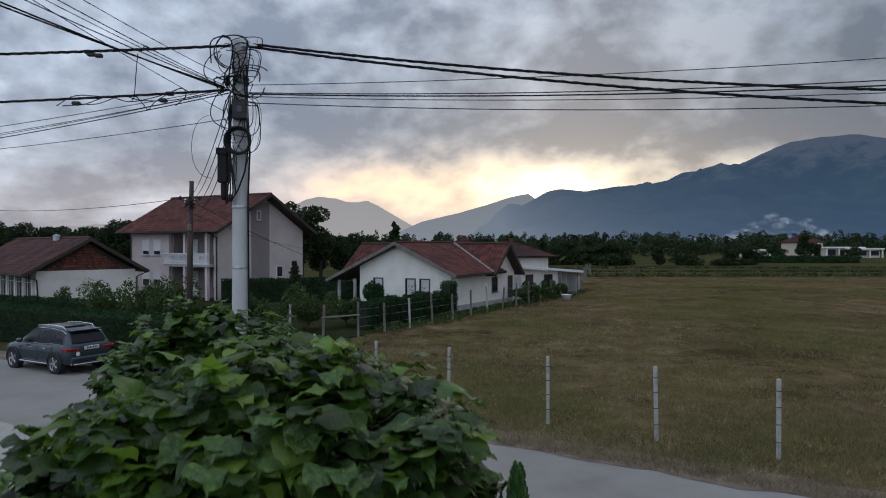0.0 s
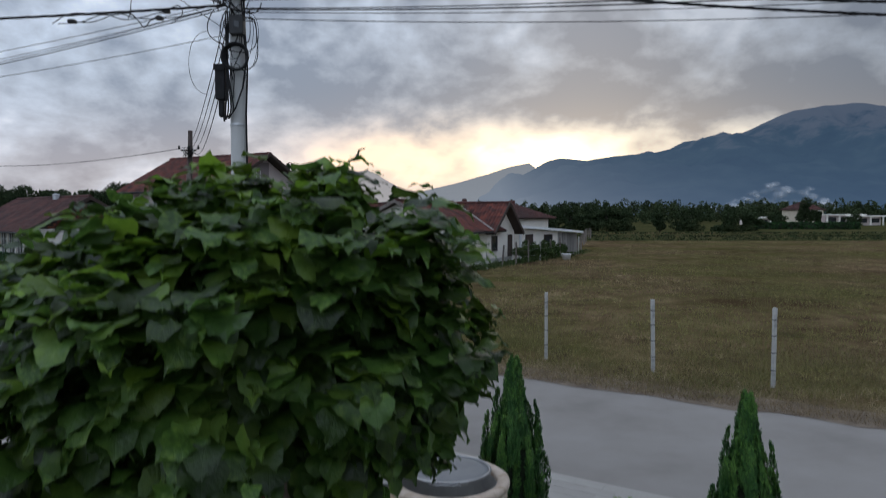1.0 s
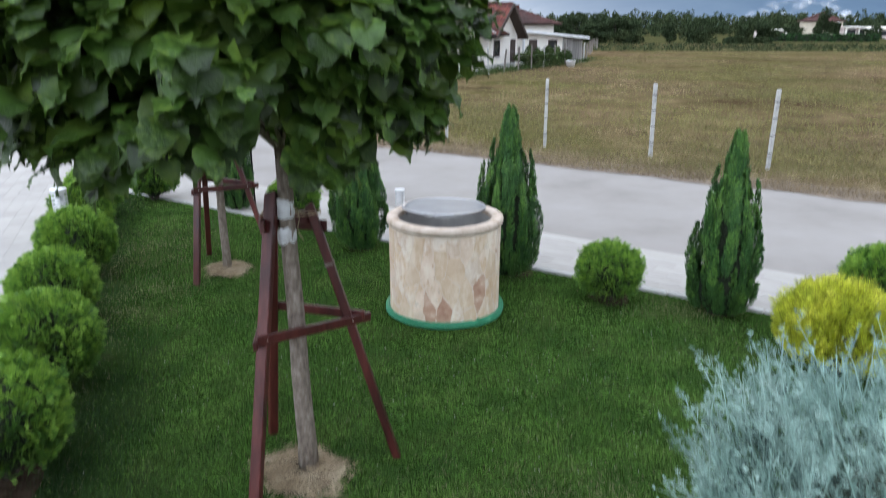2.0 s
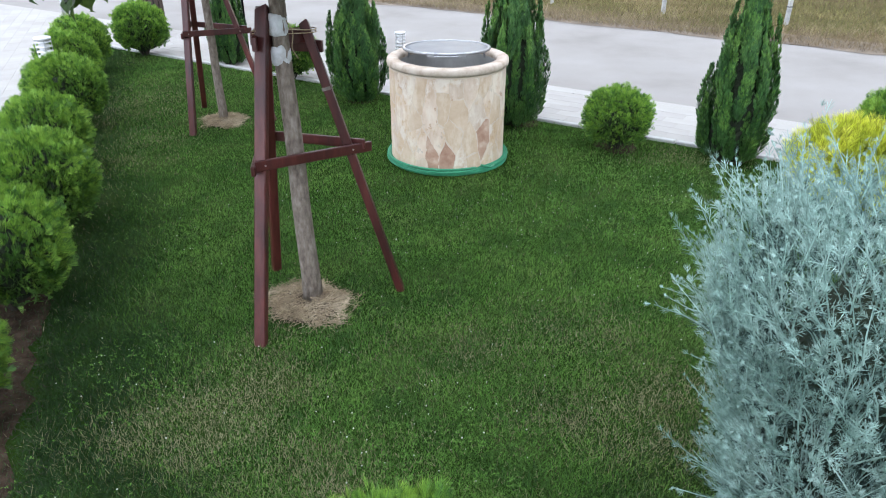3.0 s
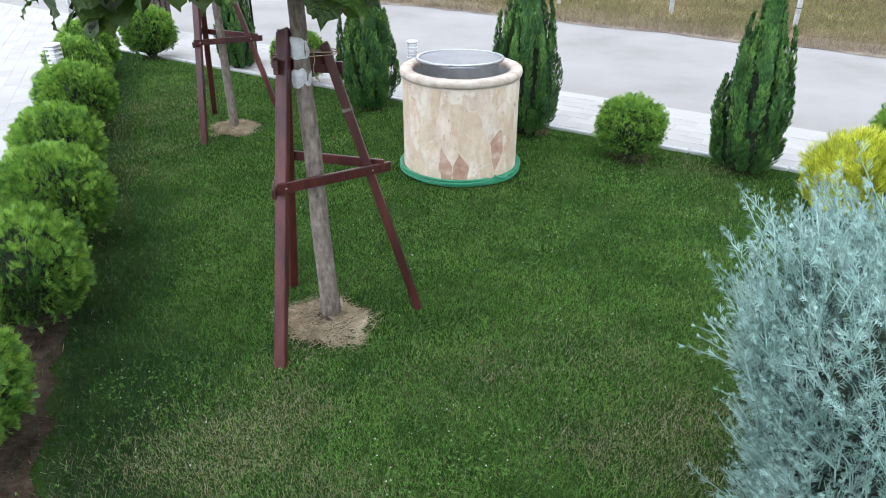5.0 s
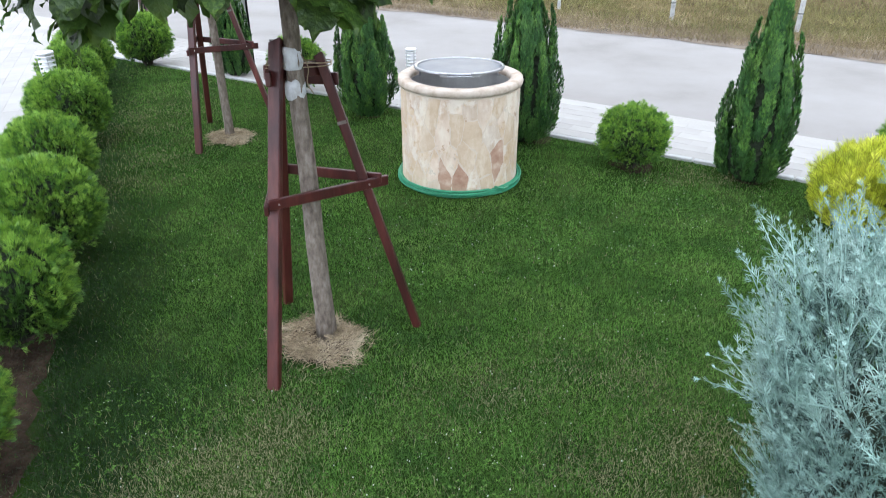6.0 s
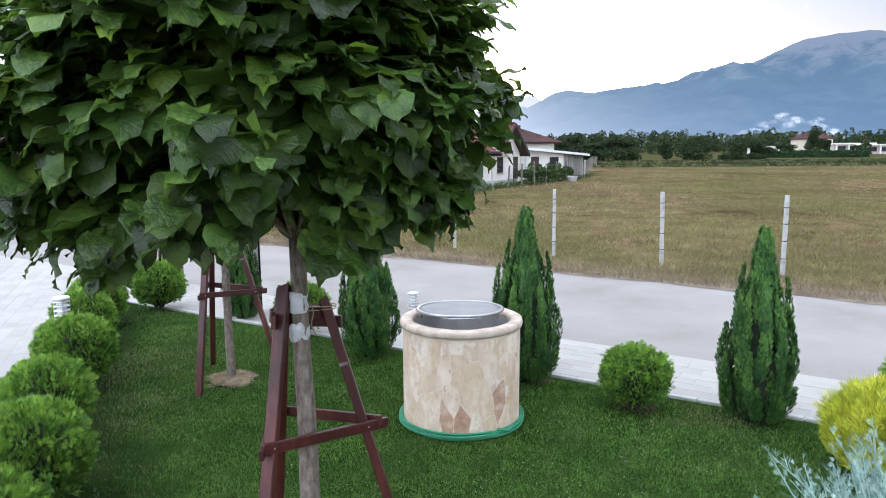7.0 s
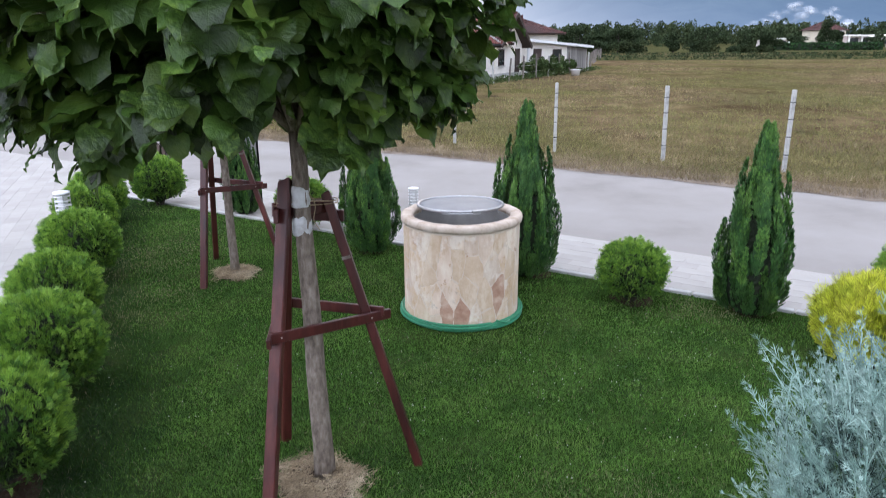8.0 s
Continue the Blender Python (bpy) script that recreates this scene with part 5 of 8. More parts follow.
def window_on(parent, plane, c, z, w, h, frame=FRAME_WHITE, blind=0.0, lab="window", bars=1):
    """A framed window proud of a wall. plane: ('x', k, side) or ('y', k, side), c its centre along the wall."""
    ax, k, sd = plane
    win = new("window")
    win.parent = parent
    turn = {("x", -1): -90, ("x", 1): 90, ("y", -1): 0, ("y", 1): 180}[(ax, sd)]
    win.matrix_basis = pose(*((k, c, z) if ax == "x" else (c, k, z)), 0, 0, turn)
    win["label"] = lab
    # local: x along the wall, -y outwards
    bm = bmesh.new()
    t = 0.07
    for q in ((-w / 2, -w / 2 + t, 0, h), (w / 2 - t, w / 2, 0, h), (-w / 2 + t, w / 2 - t, 0, t), (-w / 2 + t, w / 2 - t, h - t, h)):
        box(bm, q[0], q[1], -0.05, 0.03, q[2], q[3])
    for b in range(bars - 1):
        x = -w / 2 + w * (b + 1) / bars
        box(bm, x - 0.025, x + 0.025, -0.045, 0.03, t, h - t)
    part("frame", bm, frame, win)
    part("pane", boxed(-w / 2 + t, w / 2 - t, -0.012, 0.01, t, h - t), GLASS_DARK, win)
    part("sill", boxed(-w / 2 - 0.05, w / 2 + 0.05, -0.11, 0.02, -0.05, 0.0), CONCRETE, win)
    if blind:
        part("blind", boxed(-w / 2 + t, w / 2 - t, -0.03, -0.014, h - t - blind * (h - 2 * t), h - t), WHITE_PLASTIC, win, "white roller blind")
    return win


def gutter_run(parent, p, q, name="gutter"):
    part(name, tube(bmesh.new(), [p, q], 0.055, 8), BLACK_TRIM, parent, "dark rain gutter")


def white_house():
    ob = thing("bungalow", (0.45, 46.0, 0), "white single-storey house with red clay tile roof beside the field", "house", "houses", 61.5)
    slope_r, slope_l = (4.5 - 2.35) / 4.7, (4.5 - 1.85) / 5.8
    part("wall", prism([(0, -0.1), (7.35, -0.1), (7.35, 4.4 - (7.35 - 4.09) * slope_l), (4.09, 4.38), (0, 4.38 - 4.09 * slope_r)], "x", 0, 10), WHITE_WALL, ob, "white rendered gable walls")
    part("cross_wing_wall", prism([(5.7, -0.1), (10.5, -0.1), (10.5, 2.25), (8.1, 4.25), (5.7, 2.25)], "y", -0.12, 12.5), WHITE_WALL, ob)
    roof_plane("roof", (-0.55, -0.62, 2.36), (7.9, -0.62, 2.36), (8.1, 4.09, 4.5), (-0.55, 4.09, 4.5), TILE, ob, "weathered red clay tiles")
    roof_plane("roof", (9.0, 9.9, 1.86), (-0.55, 9.9, 1.86), (-0.55, 4.09, 4.5), (9.0, 4.09, 4.5), TILE_DARK, ob)
    roof_plane("roof", (5.35, -0.75, 2.2), (5.35, 13.0, 2.2), (8.1, 13.0, 4.42), (8.1, -0.75, 4.42), TILE, ob)
    roof_plane("roof", (10.9, 13.0, 2.1), (10.9, -0.75, 2.1), (8.1, -0.75, 4.42), (8.1, 13.0, 4.42), TILE_DARK, ob)
    for p, q in (((-0.56, -0.68, 2.3), (-0.56, 4.09, 4.5)), ((-0.56, 9.95, 1.82), (-0.56, 4.09, 4.5))):
        part("bargeboard", beam(p, q, 0.06, 0.22, 0.0), WOOD_GREY, ob, "weathered grey bargeboard")
    for p, q in (((5.3, -0.8, 2.15), (8.1, -0.8, 4.42)), ((10.95, -0.8, 2.05), (8.1, -0.8, 4.42))):
        part("bargeboard", beam(p, q, 0.06, 0.24, 0.0), FRAME_DARK, ob, "dark timber bargeboard")
    # pale mortared ridge tiles
    for p, q in (((-0.5, 4.09, 4.58), (8.1, 4.09, 4.58)), ((8.1, -0.7, 4.5), (8.1, 12.9, 4.5))):
        part("ridge_cap", tube(bmesh.new(), [p, q], 0.1, 8), TILE_DARK, ob)
    n = 22
    for k in range(n):
        f = k / (n - 1)
        p = Vector((5.5, -0.5, 2.42)).lerp(Vector((8.05, 4.0, 4.5)), f)
        part("valley_mortar", boxed(-0.11, 0.11, -0.09, 0.09, -0.04, 0.07, 0.02), CONCRETE, ob).matrix_basis = Matrix.Translation(p + Vector((0.05 * (k % 2), 0, 0.05)))
    for y in (5.75, 3.12, 2.0):
        window_on(ob, ("x", -0.0, -1), y, 0.75, 0.82, 1.36, FRAME_DARK, 0.0, "dark framed window with pale curtain")
        part("curtain", boxed(-0.006, -0.002, y - 0.32, y + 0.26, 0.85, 2.03), TAPE, ob, "pale net curtain").location.x = -0.016
    window_on(ob, ("y", -0.12, -1), 6.7, 0.85, 1.0, 1.15, FRAME_DARK, 0.0, "dark shuttered window")
    part("side_door", boxed(9.2, 10.05, -0.17, -0.1, 0, 2.0), FRAME_DARK, ob, "dark brown timber door")
    for y in (7.9, 9.3):
        part("porch_post", boxed(0.1, 0.28, y - 0.09, y + 0.09, 0, 2.6 - 0.08 * y), CONCRETE, ob)
    part("porch_floor", boxed(0, 6, 7.35, 9.6, 0, 0.18), CONCRETE, ob)
    gutter_run(ob, (-0.5, -0.68, 2.3), (5.4, -0.68, 2.3))
    part("downpipe", tube(bmesh.new(), [(-0.2, -0.66, 2.25), (-0.02, -0.12, 1.95), (-0.02, -0.1, 0.1)], 0.045, 8), WHITE_PLASTIC, ob)
    # plinth
    part("plinth", boxed(-0.05, 10.05, -0.18, 7.4, -0.05, 0.3), CONCRETE, ob)
    return ob


white_house()


def shed():
    ob = thing("shed", (5.9, 56.0, 0), "low white shed with sheet roof and grey plank end", "shed", "", 42.4)
    part("wall", prism([(0, 0), (5.2, 0), (5.2, 2.1), (0, 2.5)], "y", 0, 4), WHITE_WALL, ob)
    part("plank_wall", prism([(5.2, 0), (7.9, 0), (7.9, 1.9), (5.2, 2.1)], "y", 0.05, 4), WOOD_GREY, ob)
    for k in range(18):
        x = 5.22 + 0.149 * k
        part("plank", boxed(x, x + 0.135, 0.0, 0.045, 0.05, 2.07 - 0.012 * k), PLANK, ob)
    bm = bmesh.new()
    box(bm, -0.3, 8.2, -0.45, 4.3, 0, 0.05)
    for k in range(28):
        tube(bm, [(-0.28 + 0.3 * k, -0.45, 0.055), (-0.28 + 0.3 * k, 4.3, 0.055)], 0.03, 6)
    part("sheet_roof", bm, METAL_ROOF, ob, "pale corrugated sheet roof").matrix_basis = pose(0, 0, 2.62, 0, 3.9, 0)
    part("fascia", beam((-0.3, -0.47, 2.6), (8.2, -0.47, 2.03), 0.04, 0.18, 0), WHITE_PLASTIC, ob)
    part("door", boxed(1.0, 1.95, -0.04, 0.02, 0, 1.95), FRAME_DARK, ob, "dark brown timber door")
    window_on(ob, ("y", 0, -1), 3.9, 0.95, 1.1, 0.95, FRAME_DARK)
    part("post", boxed(-0.05, 0.1, -0.4, -0.25, 0, 2.5), FRAME_WHITE, ob)


shed()


def hip_house(x, y, w, d, wall, top, turn, wallmat, label, wins=0):
    ob = thing("house", (x, y, 0), label, "house", "houses", turn)
    part("wall", boxed(-w / 2, w / 2, -d / 2, d / 2, 0, wall), wallmat, ob)
    o = 0.6
    a, b, c, e = (-w / 2 - o, -d / 2 - o, wall), (w / 2 + o, -d / 2 - o, wall), (w / 2 + o, d / 2 + o, wall), (-w / 2 - o, d / 2 + o, wall)
    r = max(0.1, (w - d) / 2)
    p, q = (-r, 0, top), (r, 0, top)
    for k in ((a, b, q, p), (b, c, q, q), (c, e, p, q), (e, a, p, p)):
        roof_plane("roof", *k, TILE_DARK, ob)
    for k in range(wins):
        for z in ([0.9] if wall < 4 else [0.9, 3.6]):
            window_on(ob, ("y", -d / 2, -1), -w / 2 + w * (k + 0.5) / wins, z, 1.0, 1.3, FRAME_WHITE, 0.5)
    part("chimney", boxed(r * 0.5, r * 0.5 + 0.5, 0.3, 0.8, top - 0.8, top + 0.35, 0.03), TILE_DARK, ob)
    return ob


hip_house(7.2, 74.0, 5.0, 7.0, 3.2, 4.7, 20, WHITE_WALL, "small white house with brown hip roof behind the shed", 2)
hip_house(2.4, 88.0, 6.0, 6.0, 3.3, 5.2, 10, CREAM, "far house with brown tiled hip roof", 2)
hip_house(121.8, 236.0, 9.6, 8, 5.0, 7.8, 12, CREAM, "far cream two-storey house with dark hip roof", 3)


def flat_building(x, y, w, d, h, label, bays):
    ob = thing("pavilion", (x, y, 0), label, "building", "low white buildings", 0)
    part("roof_slab", boxed(-w / 2 - 0.5, w / 2 + 0.5, -d / 2 - 1.2, d / 2, h, h + 0.45, 0.04), WHITE_WALL, ob)
    part("wall", boxed(-w / 2, w / 2, -d / 2 + 0.6, d / 2, 0, h), GREY_WALL, ob)
    for k in range(bays + 1):
        xx = -w / 2 + w * k / bays
        part("pillar", boxed(xx - 0.2, xx + 0.2, -d / 2 - 0.9, -d / 2 - 0.5, 0, h), WHITE_WALL, ob)
        if k < bays:
            part("window", boxed(xx + 0.4, xx + w / bays - 0.4, -d / 2 + 0.54, -d / 2 + 0.6, 0.8, h - 0.5), GLASS_DARK, ob)


flat_building(131.5, 232, 12, 8, 3.1, "low white flat-roofed pavilion far across the plain", 3)
flat_building(136.0, 226, 8.0, 8, 2.7, "low white garage block far across the plain", 2)
flat_building(105.5, 236, 8, 5, 2.2, "long low white outbuilding far across the plain", 2)
for k, (x, y) in enumerate(((142.5, 219), (146, 218), (150, 219.5))):
    car_far = thing("parked_car", (x, y, 0), "pale car parked by the far garage block" if k else "white car parked by the far garage block", "car", "far parked cars", 10)
    part("body", boxed(-2.1, 2.1, -0.85, 0.85, 0.3, 0.95, 0.15), FRAME_WHITE if k == 0 else GALV, car_far)
    part("cabin", boxed(-1.2, 1.3, -0.75, 0.75, 0.9, 1.45, 0.2), GLASS_DARK, car_far)
    for wx in (-1.3, 1.3):
        for wy in (-0.8, 0.8):
            part("wheel", lathe(bmesh.new(), [(0.001, -0.1), (0.33, -0.1), (0.33, 0.1), (0.001, 0.1)], 12), TYRE, car_far).matrix_basis = pose(wx, wy, 0.33, 90, 0, 0)


def grey_house():
    """A two-storey house: local x runs along the balcony front from the near corner, y goes back along the gable side."""
    ob = thing("two_storey_house", (-17.9, 55.0, 0), "grey two-storey house with red tile roof, balcony and mauve stripe", "house", "houses", 0)
    ob.matrix_basis = Matrix.Translation((-17.9, 55.0, 0)) @ Matrix(((-0.866, 0.5, 0, 0), (0.5, 0.866, 0, 0), (0, 0, -1, 0), (0, 0, 0, 1))) @ Matrix.Diagonal((1, 1, -1, 1))
    W, D, E, T = 10.8, 9.9, 5.65, 8.5
    # gable block with a recessed bay for the balcony
    part("wall", prism([(0.25, -0.1), (D, -0.1), (D, E), (D / 2, T), (0.25, E + 0.1)], "x", 0.0, 0.3), GREY_WALL, ob, "pale grey rendered gable wall")
    part("wall", prism([(0.25, -0.1), (D, -0.1), (D, E), (D / 2, T), (0.25, E + 0.1)], "x", W - 0.3, W), GREY_WALL, ob)
    part("wall", boxed(0.3, W - 0.3, D - 0.3, D, -0.1, E), GREY_WALL, ob)
    part("front_wall", boxed(5.8, W, -0.0, 0.3, -0.1, E), GREY_WALL, ob)
    part("front_wall", boxed(0.0, 0.45, -0.0, 0.28, -0.1, E), GREY_WALL, ob)
    part("recess_wall", boxed(0.45, 5.8, 1.4, 1.6, -0.1, E), MAUVE_WALL, ob, "mauve wall behind the balcony")
    part("recess_side", boxed(5.6, 5.8, 0.3, 1.4, -0.1, E), MAUVE_WALL, ob)
    part("soffit", boxed(0.3, W - 0.3, 0.0, D, E - 0.12, E - 0.02), GREY_WALL, ob)
    part("stripe", boxed(-0.02, 0.0, 3.55, 5.65, -0.1, T - 0.5), MAUVE_WALL, ob, "vertical mauve band on the gable")
    part("balcony_slab", boxed(0.45, 5.8, -0.55, 1.4, 2.62, 2.82), CONCRETE, ob)
    bal = part("balustrade", boxed(0.45, 5.8, -0.6, -0.48, 3.62, 3.72, 0.01), WHITE_PLASTIC, ob, "white concrete balustrade")
    part("bottom_rail", boxed(0.45, 5.8, -0.6, -0.48, 2.82, 2.92), WHITE_PLASTIC, bal)
    for k in range(40):
        x = 0.52 + 0.133 * k
        part("baluster", lathe(bmesh.new(), [(0.03, 2.92), (0.05, 3.05), (0.035, 3.2), (0.028, 3.4), (0.045, 3.55), (0.035, 3.62)], 8), WHITE_PLASTIC, bal).location = (x, -0.54, 0)
    for x in (0.75, 3.3):
        part("pillar", boxed(x, x + 0.26, -0.45, -0.19, -0.1, E), GREY_WALL, ob)
    roof_plane("roof", (-0.9, -0.9, 5.45), (W + 0.9, -0.9, 5.45), (W + 0.9, D / 2, 8.66), (-0.9, D / 2, 8.66), TILE, ob, "red clay tiles, darker with lichen towards the gable")
    roof_plane("roof", (W + 0.9, D + 0.9, 5.45), (-0.9, D + 0.9, 5.45), (-0.9, D / 2, 8.66), (W + 0.9, D / 2, 8.66), TILE_DARK, ob)
    part("ridge_cap", tube(bmesh.new(), [(-0.9, D / 2, 8.72), (W + 0.9, D / 2, 8.72)], 0.12, 8), TILE, ob)
    for y in (-0.95, D + 0.95):
        part("bargeboard", beam((-0.95, y, 5.38), (-0.95, D / 2, 8.62), 0.05, 0.26, 0), FRAME_DARK, ob, "dark timber bargeboard")
    for z in (0.85, 3.5):
        for x in (7.3, 8.75):
            window_on(ob, ("y", 0, -1), x, z, 0.95, 1.35, FRAME_WHITE, 0.75 if z > 2 else 0.55, "white window with lowered blind")
        window_on(ob, ("y", 1.4, -1), 1.6, z + 0.1, 0.9, 1.3, FRAME_WHITE, 0.6, "white window behind the balcony")
        part("balcony_door", boxed(3.9, 4.7, 1.32, 1.4, z - 0.75, z + 1.35), FRAME_WHITE, ob, "white balcony door")
    window_on(ob, ("x", 0, -1), 4.4, 6.45, 0.5, 0.85, FRAME_WHITE, 0, "small white attic window")
    window_on(ob, ("x", 0, -1), 6.9, 1.55, 0.8, 1.0, FRAME_WHITE, 0, "small white window")
    gutter_run(ob, (-0.8, -0.95, 5.4), (W + 0.8, -0.95, 5.4))
    part("downpipe", tube(bmesh.new(), [(0.1, -0.9, 5.35), (0.1, -0.08, 5.0), (0.1, -0.08, 0)], 0.06, 8), BLACK_TRIM, ob, "dark brown downpipe")
    part("downpipe", tube(bmesh.new(), [(W - 0.1, -0.9, 5.35), (W - 0.1, -0.08, 5.0), (W - 0.1, -0.08, 0)], 0.06, 8), BLACK_TRIM, ob, "dark brown downpipe")


grey_house()


def brick_gable_house():
    """A long low house: local x runs along the gable from its near left corner, y goes back along the ridge."""
    ob = thing("long_house", (-28.2, 48.0, 0), "long low white house with bare brick gable and brown tile roof", "house", "houses", 47.4)
    G, E, T, Lg = 6.8, 2.45, 4.72, 16.0
    part("wall", boxed(0, G, 0, 0.3, -0.1, E + 0.12), WHITE_WALL, ob, "white rendered gable wall")
    part("wall", boxed(G - 0.3, G, 0.3, Lg, -0.1, E), WHITE_WALL, ob)
    part("wall", boxed(0, G, Lg, Lg + 0.3, -0.1, E), WHITE_WALL, ob)
    part("back_wall", boxed(1.6, 1.8, 0.3, Lg, -0.1, E), GREY_WALL, ob)
    gab = part("brick_gable", prism([(0.1, E + 0.12), (G - 0.1, E + 0.12), (G / 2, T - 0.12)], "y", 0.06, 0.3), MORTAR, ob, "bare red hollow-brick gable")
    # courses of upright hollow bricks
    z, ch = E + 0.14, 0.2
    row = 0
    while z + ch < T - 0.2:
        half = (T - 0.16 - z - ch) / (T - E) * G / 2 * 1.02
        x = G / 2 - half + (0.06 if row % 2 else 0)
        while x + 0.23 < G / 2 + half:
            part("brick", boxed(x + 0.02, x + 0.212, 0.02 + RNG.uniform(0, 0.015), 0.08, z, z + ch - 0.035), BRICK, gab)
            x += 0.236
        z += ch
        row += 1
    roof_plane("roof", (-1.0, Lg + 0.5, 2.35), (-1.0, -0.55, 2.35), (G / 2, -0.55, T + 0.12), (G / 2, Lg + 0.5, T + 0.12), TILE_DARK, ob, "weathered brown-red tile roof")
    roof_plane("roof", (G + 0.75, -0.55, 2.42), (G + 0.75, Lg + 0.5, 2.42), (G / 2, Lg + 0.5, T + 0.12), (G / 2, -0.55, T + 0.12), TILE_DARK, ob)
    for x, z in ((-1.05, 2.28), (G + 0.8, 2.36)):
        part("bargeboard", beam((x, -0.6, z), (G / 2, -0.6, T + 0.08), 0.05, 0.24, 0), FRAME_DARK, ob, "dark brown bargeboard")
    part("ridge_cap", tube(bmesh.new(), [(G / 2, -0.5, T + 0.2), (G / 2, Lg, T + 0.2)], 0.11, 8), TILE_DARK, ob)
    gutter_run(ob, (-1.05, -0.5, 2.3), (-1.05, Lg, 2.3))
    part("downpipe", tube(bmesh.new(), [(G + 0.75, -0.4, 2.35), (G + 0.1, -0.1, 2.0), (G + 0.08, -0.08, 0)], 0.055, 8), BLACK_TRIM, ob, "dark downpipe")
    part("downpipe", tube(bmesh.new(), [(-1.0, -0.45, 2.25), (0.0, -0.08, 1.95), (0.12, -0.08, 0)], 0.055, 8), BLACK_TRIM, ob, "dark downpipe")
    # glazed veranda along the long side
    for k in range(7):
        y = 0.5 + 1.9 * k
        part("pillar", boxed(-0.1, 0.15, y, y + 0.25, -0.1, E - 0.1), WHITE_WALL, ob)
        v = new("window")
        v.parent = ob
        v["label"] = "dark veranda glazing in thin white bars"
        part("pane", boxed(0.02, 0.05, y + 0.25, y + 1.9, 0.0, E - 0.1), GLASS_DARK, v)
        bm = bmesh.new()
        for q in range(4):
            yy = y + 0.25 + 0.53 * q
            box(bm, -0.01, 0.06, yy, yy + 0.045, 0, E - 0.1)
        box(bm, -0.005, 0.055, y + 0.25, y + 1.9, E - 0.75, E - 0.7)
        part("frame", bm, FRAME_WHITE, v)
    part("beam", boxed(-0.12, 0.2, 0.3, Lg, E - 0.1, E + 0.1), WHITE_WALL, ob)
    part("vent", lathe(bmesh.new(), [(0.25, 0), (0.25, 0.35), (0.32, 0.4), (0.001, 0.5)], 10), METAL_ROOF, ob).location = (G / 2 - 0.3, 5.5, T)


brick_gable_house()


# ---- hedges, bushes and trees beyond the road ----
def hedge(name, pts, w, h, label, mat=HEDGE, dens=1100, size=0.055):
    ob = thing(name, (*pts[0], 0), label, "hedge", "hedges")
    o = np.array([*pts[0], 0.0])
    vs, base = [], 0
    bm = bmesh.new()
    for a, b in zip(pts, pts[1:]):
        a, b = np.array(a, float), np.array(b, float)
        ln = np.linalg.norm(b - a)
        d = (b - a) / ln
        s = np.array([-d[1], d[0]])
        n = int(ln * dens)
        t = RNG.uniform(0, ln, n)
        # leaves over the two sides and the top
        which = RNG.uniform(size=n) * (2 * h + w)
        ww = np.where(which < h, -w / 2, np.where(which < 2 * h, w / 2, which - 2 * h - w / 2))
        zz = np.where(which < h, which, np.where(which < 2 * h, which - h, h)) + RNG.normal(0, 0.05, n)
        zz = zz + 0.03 * np.sin(t * 2.1) + 0.02 * np.sin(t * 5.3 + 1)
        p = np.column_stack([a[0] + d[0] * t + s[0] * (ww + RNG.normal(0, 0.05, n)), a[1] + d[1] * t + s[1] * (ww + RNG.normal(0, 0.05, n)), np.maximum(zz, 0.02)]) - o
        ax = unit(RNG.normal(size=(n, 3)) + np.array([0, 0, 0.5]))
        bx = unit(np.cross(ax, RNG.normal(size=(n, 3))))
        sz = (size * RNG.uniform(0.6, 1.4, n))[:, None]
        vs.append(np.stack([p - ax * sz, p + bx * sz * 0.5, p + ax * sz, p - bx * sz * 0.5], 1).reshape(-1, 3))
        m = Matrix(((d[0], s[0], 0, a[0] - o[0]), (d[1], s[1], 0, a[1] - o[1]), (0, 0, 1, 0), (0, 0, 0, 1)))
        box(bm, 0, ln, -w / 2 + 0.08, w / 2 - 0.08, 0, h - 0.08, 0.0, m)
    v = np.concatenate(vs)
    tagged(mesh_of("foliage", v, np.arange(len(v)).reshape(-1, 4), mat, ob), "", kind="stuff")
    part("twig_core", bm, INNER, ob)
    return ob


hedge("clipped_hedge", [(-10.6, 27.3), (-18.2, 31.4), (-33, 39.5)], 1.1, 1.52, "long dark clipped hedge behind the parked car", dens=1700, size=0.04)
hedge("garden_hedge", [(-12.5, 37.5), (-24, 44), (-34, 49)], 0.9, 0.92, "second lower hedge in front of the white gable", dens=700)
hedge("boundary_hedge", [(-4.0, 52), (-10.5, 55.5), (-17, 53)], 0.9, 1.7, "dark hedge between the two gardens", dens=500, size=0.09)


def bush(name, x, y, r, h, label, mat=SHRUBLEAF, per=420, size=0.09, group="garden bushes", z=0.0):
    ob = thing(name, (x, y, z), label, "bush", group)
    k = 7
    c = np.column_stack([RNG.normal(0, r * 0.42, k), RNG.normal(0, r * 0.42, k), RNG.uniform(0.35, 0.72, k) * h])
    rr = np.column_stack([RNG.uniform(0.4, 0.62, k) * r, RNG.uniform(0.4, 0.62, k) * r, RNG.uniform(0.24, 0.4, k) * h])
    v, f = leaf_cloud(c, rr, per, size)
    v[:, 2] = np.maximum(v[:, 2], 0.02)
    tagged(mesh_of("foliage", v, f, mat, ob), "", kind="stuff")
    part("stem", stems(bmesh.new(), r, h, 8, int(abs(x) * 10)), BARK_DARK, ob)
    return ob


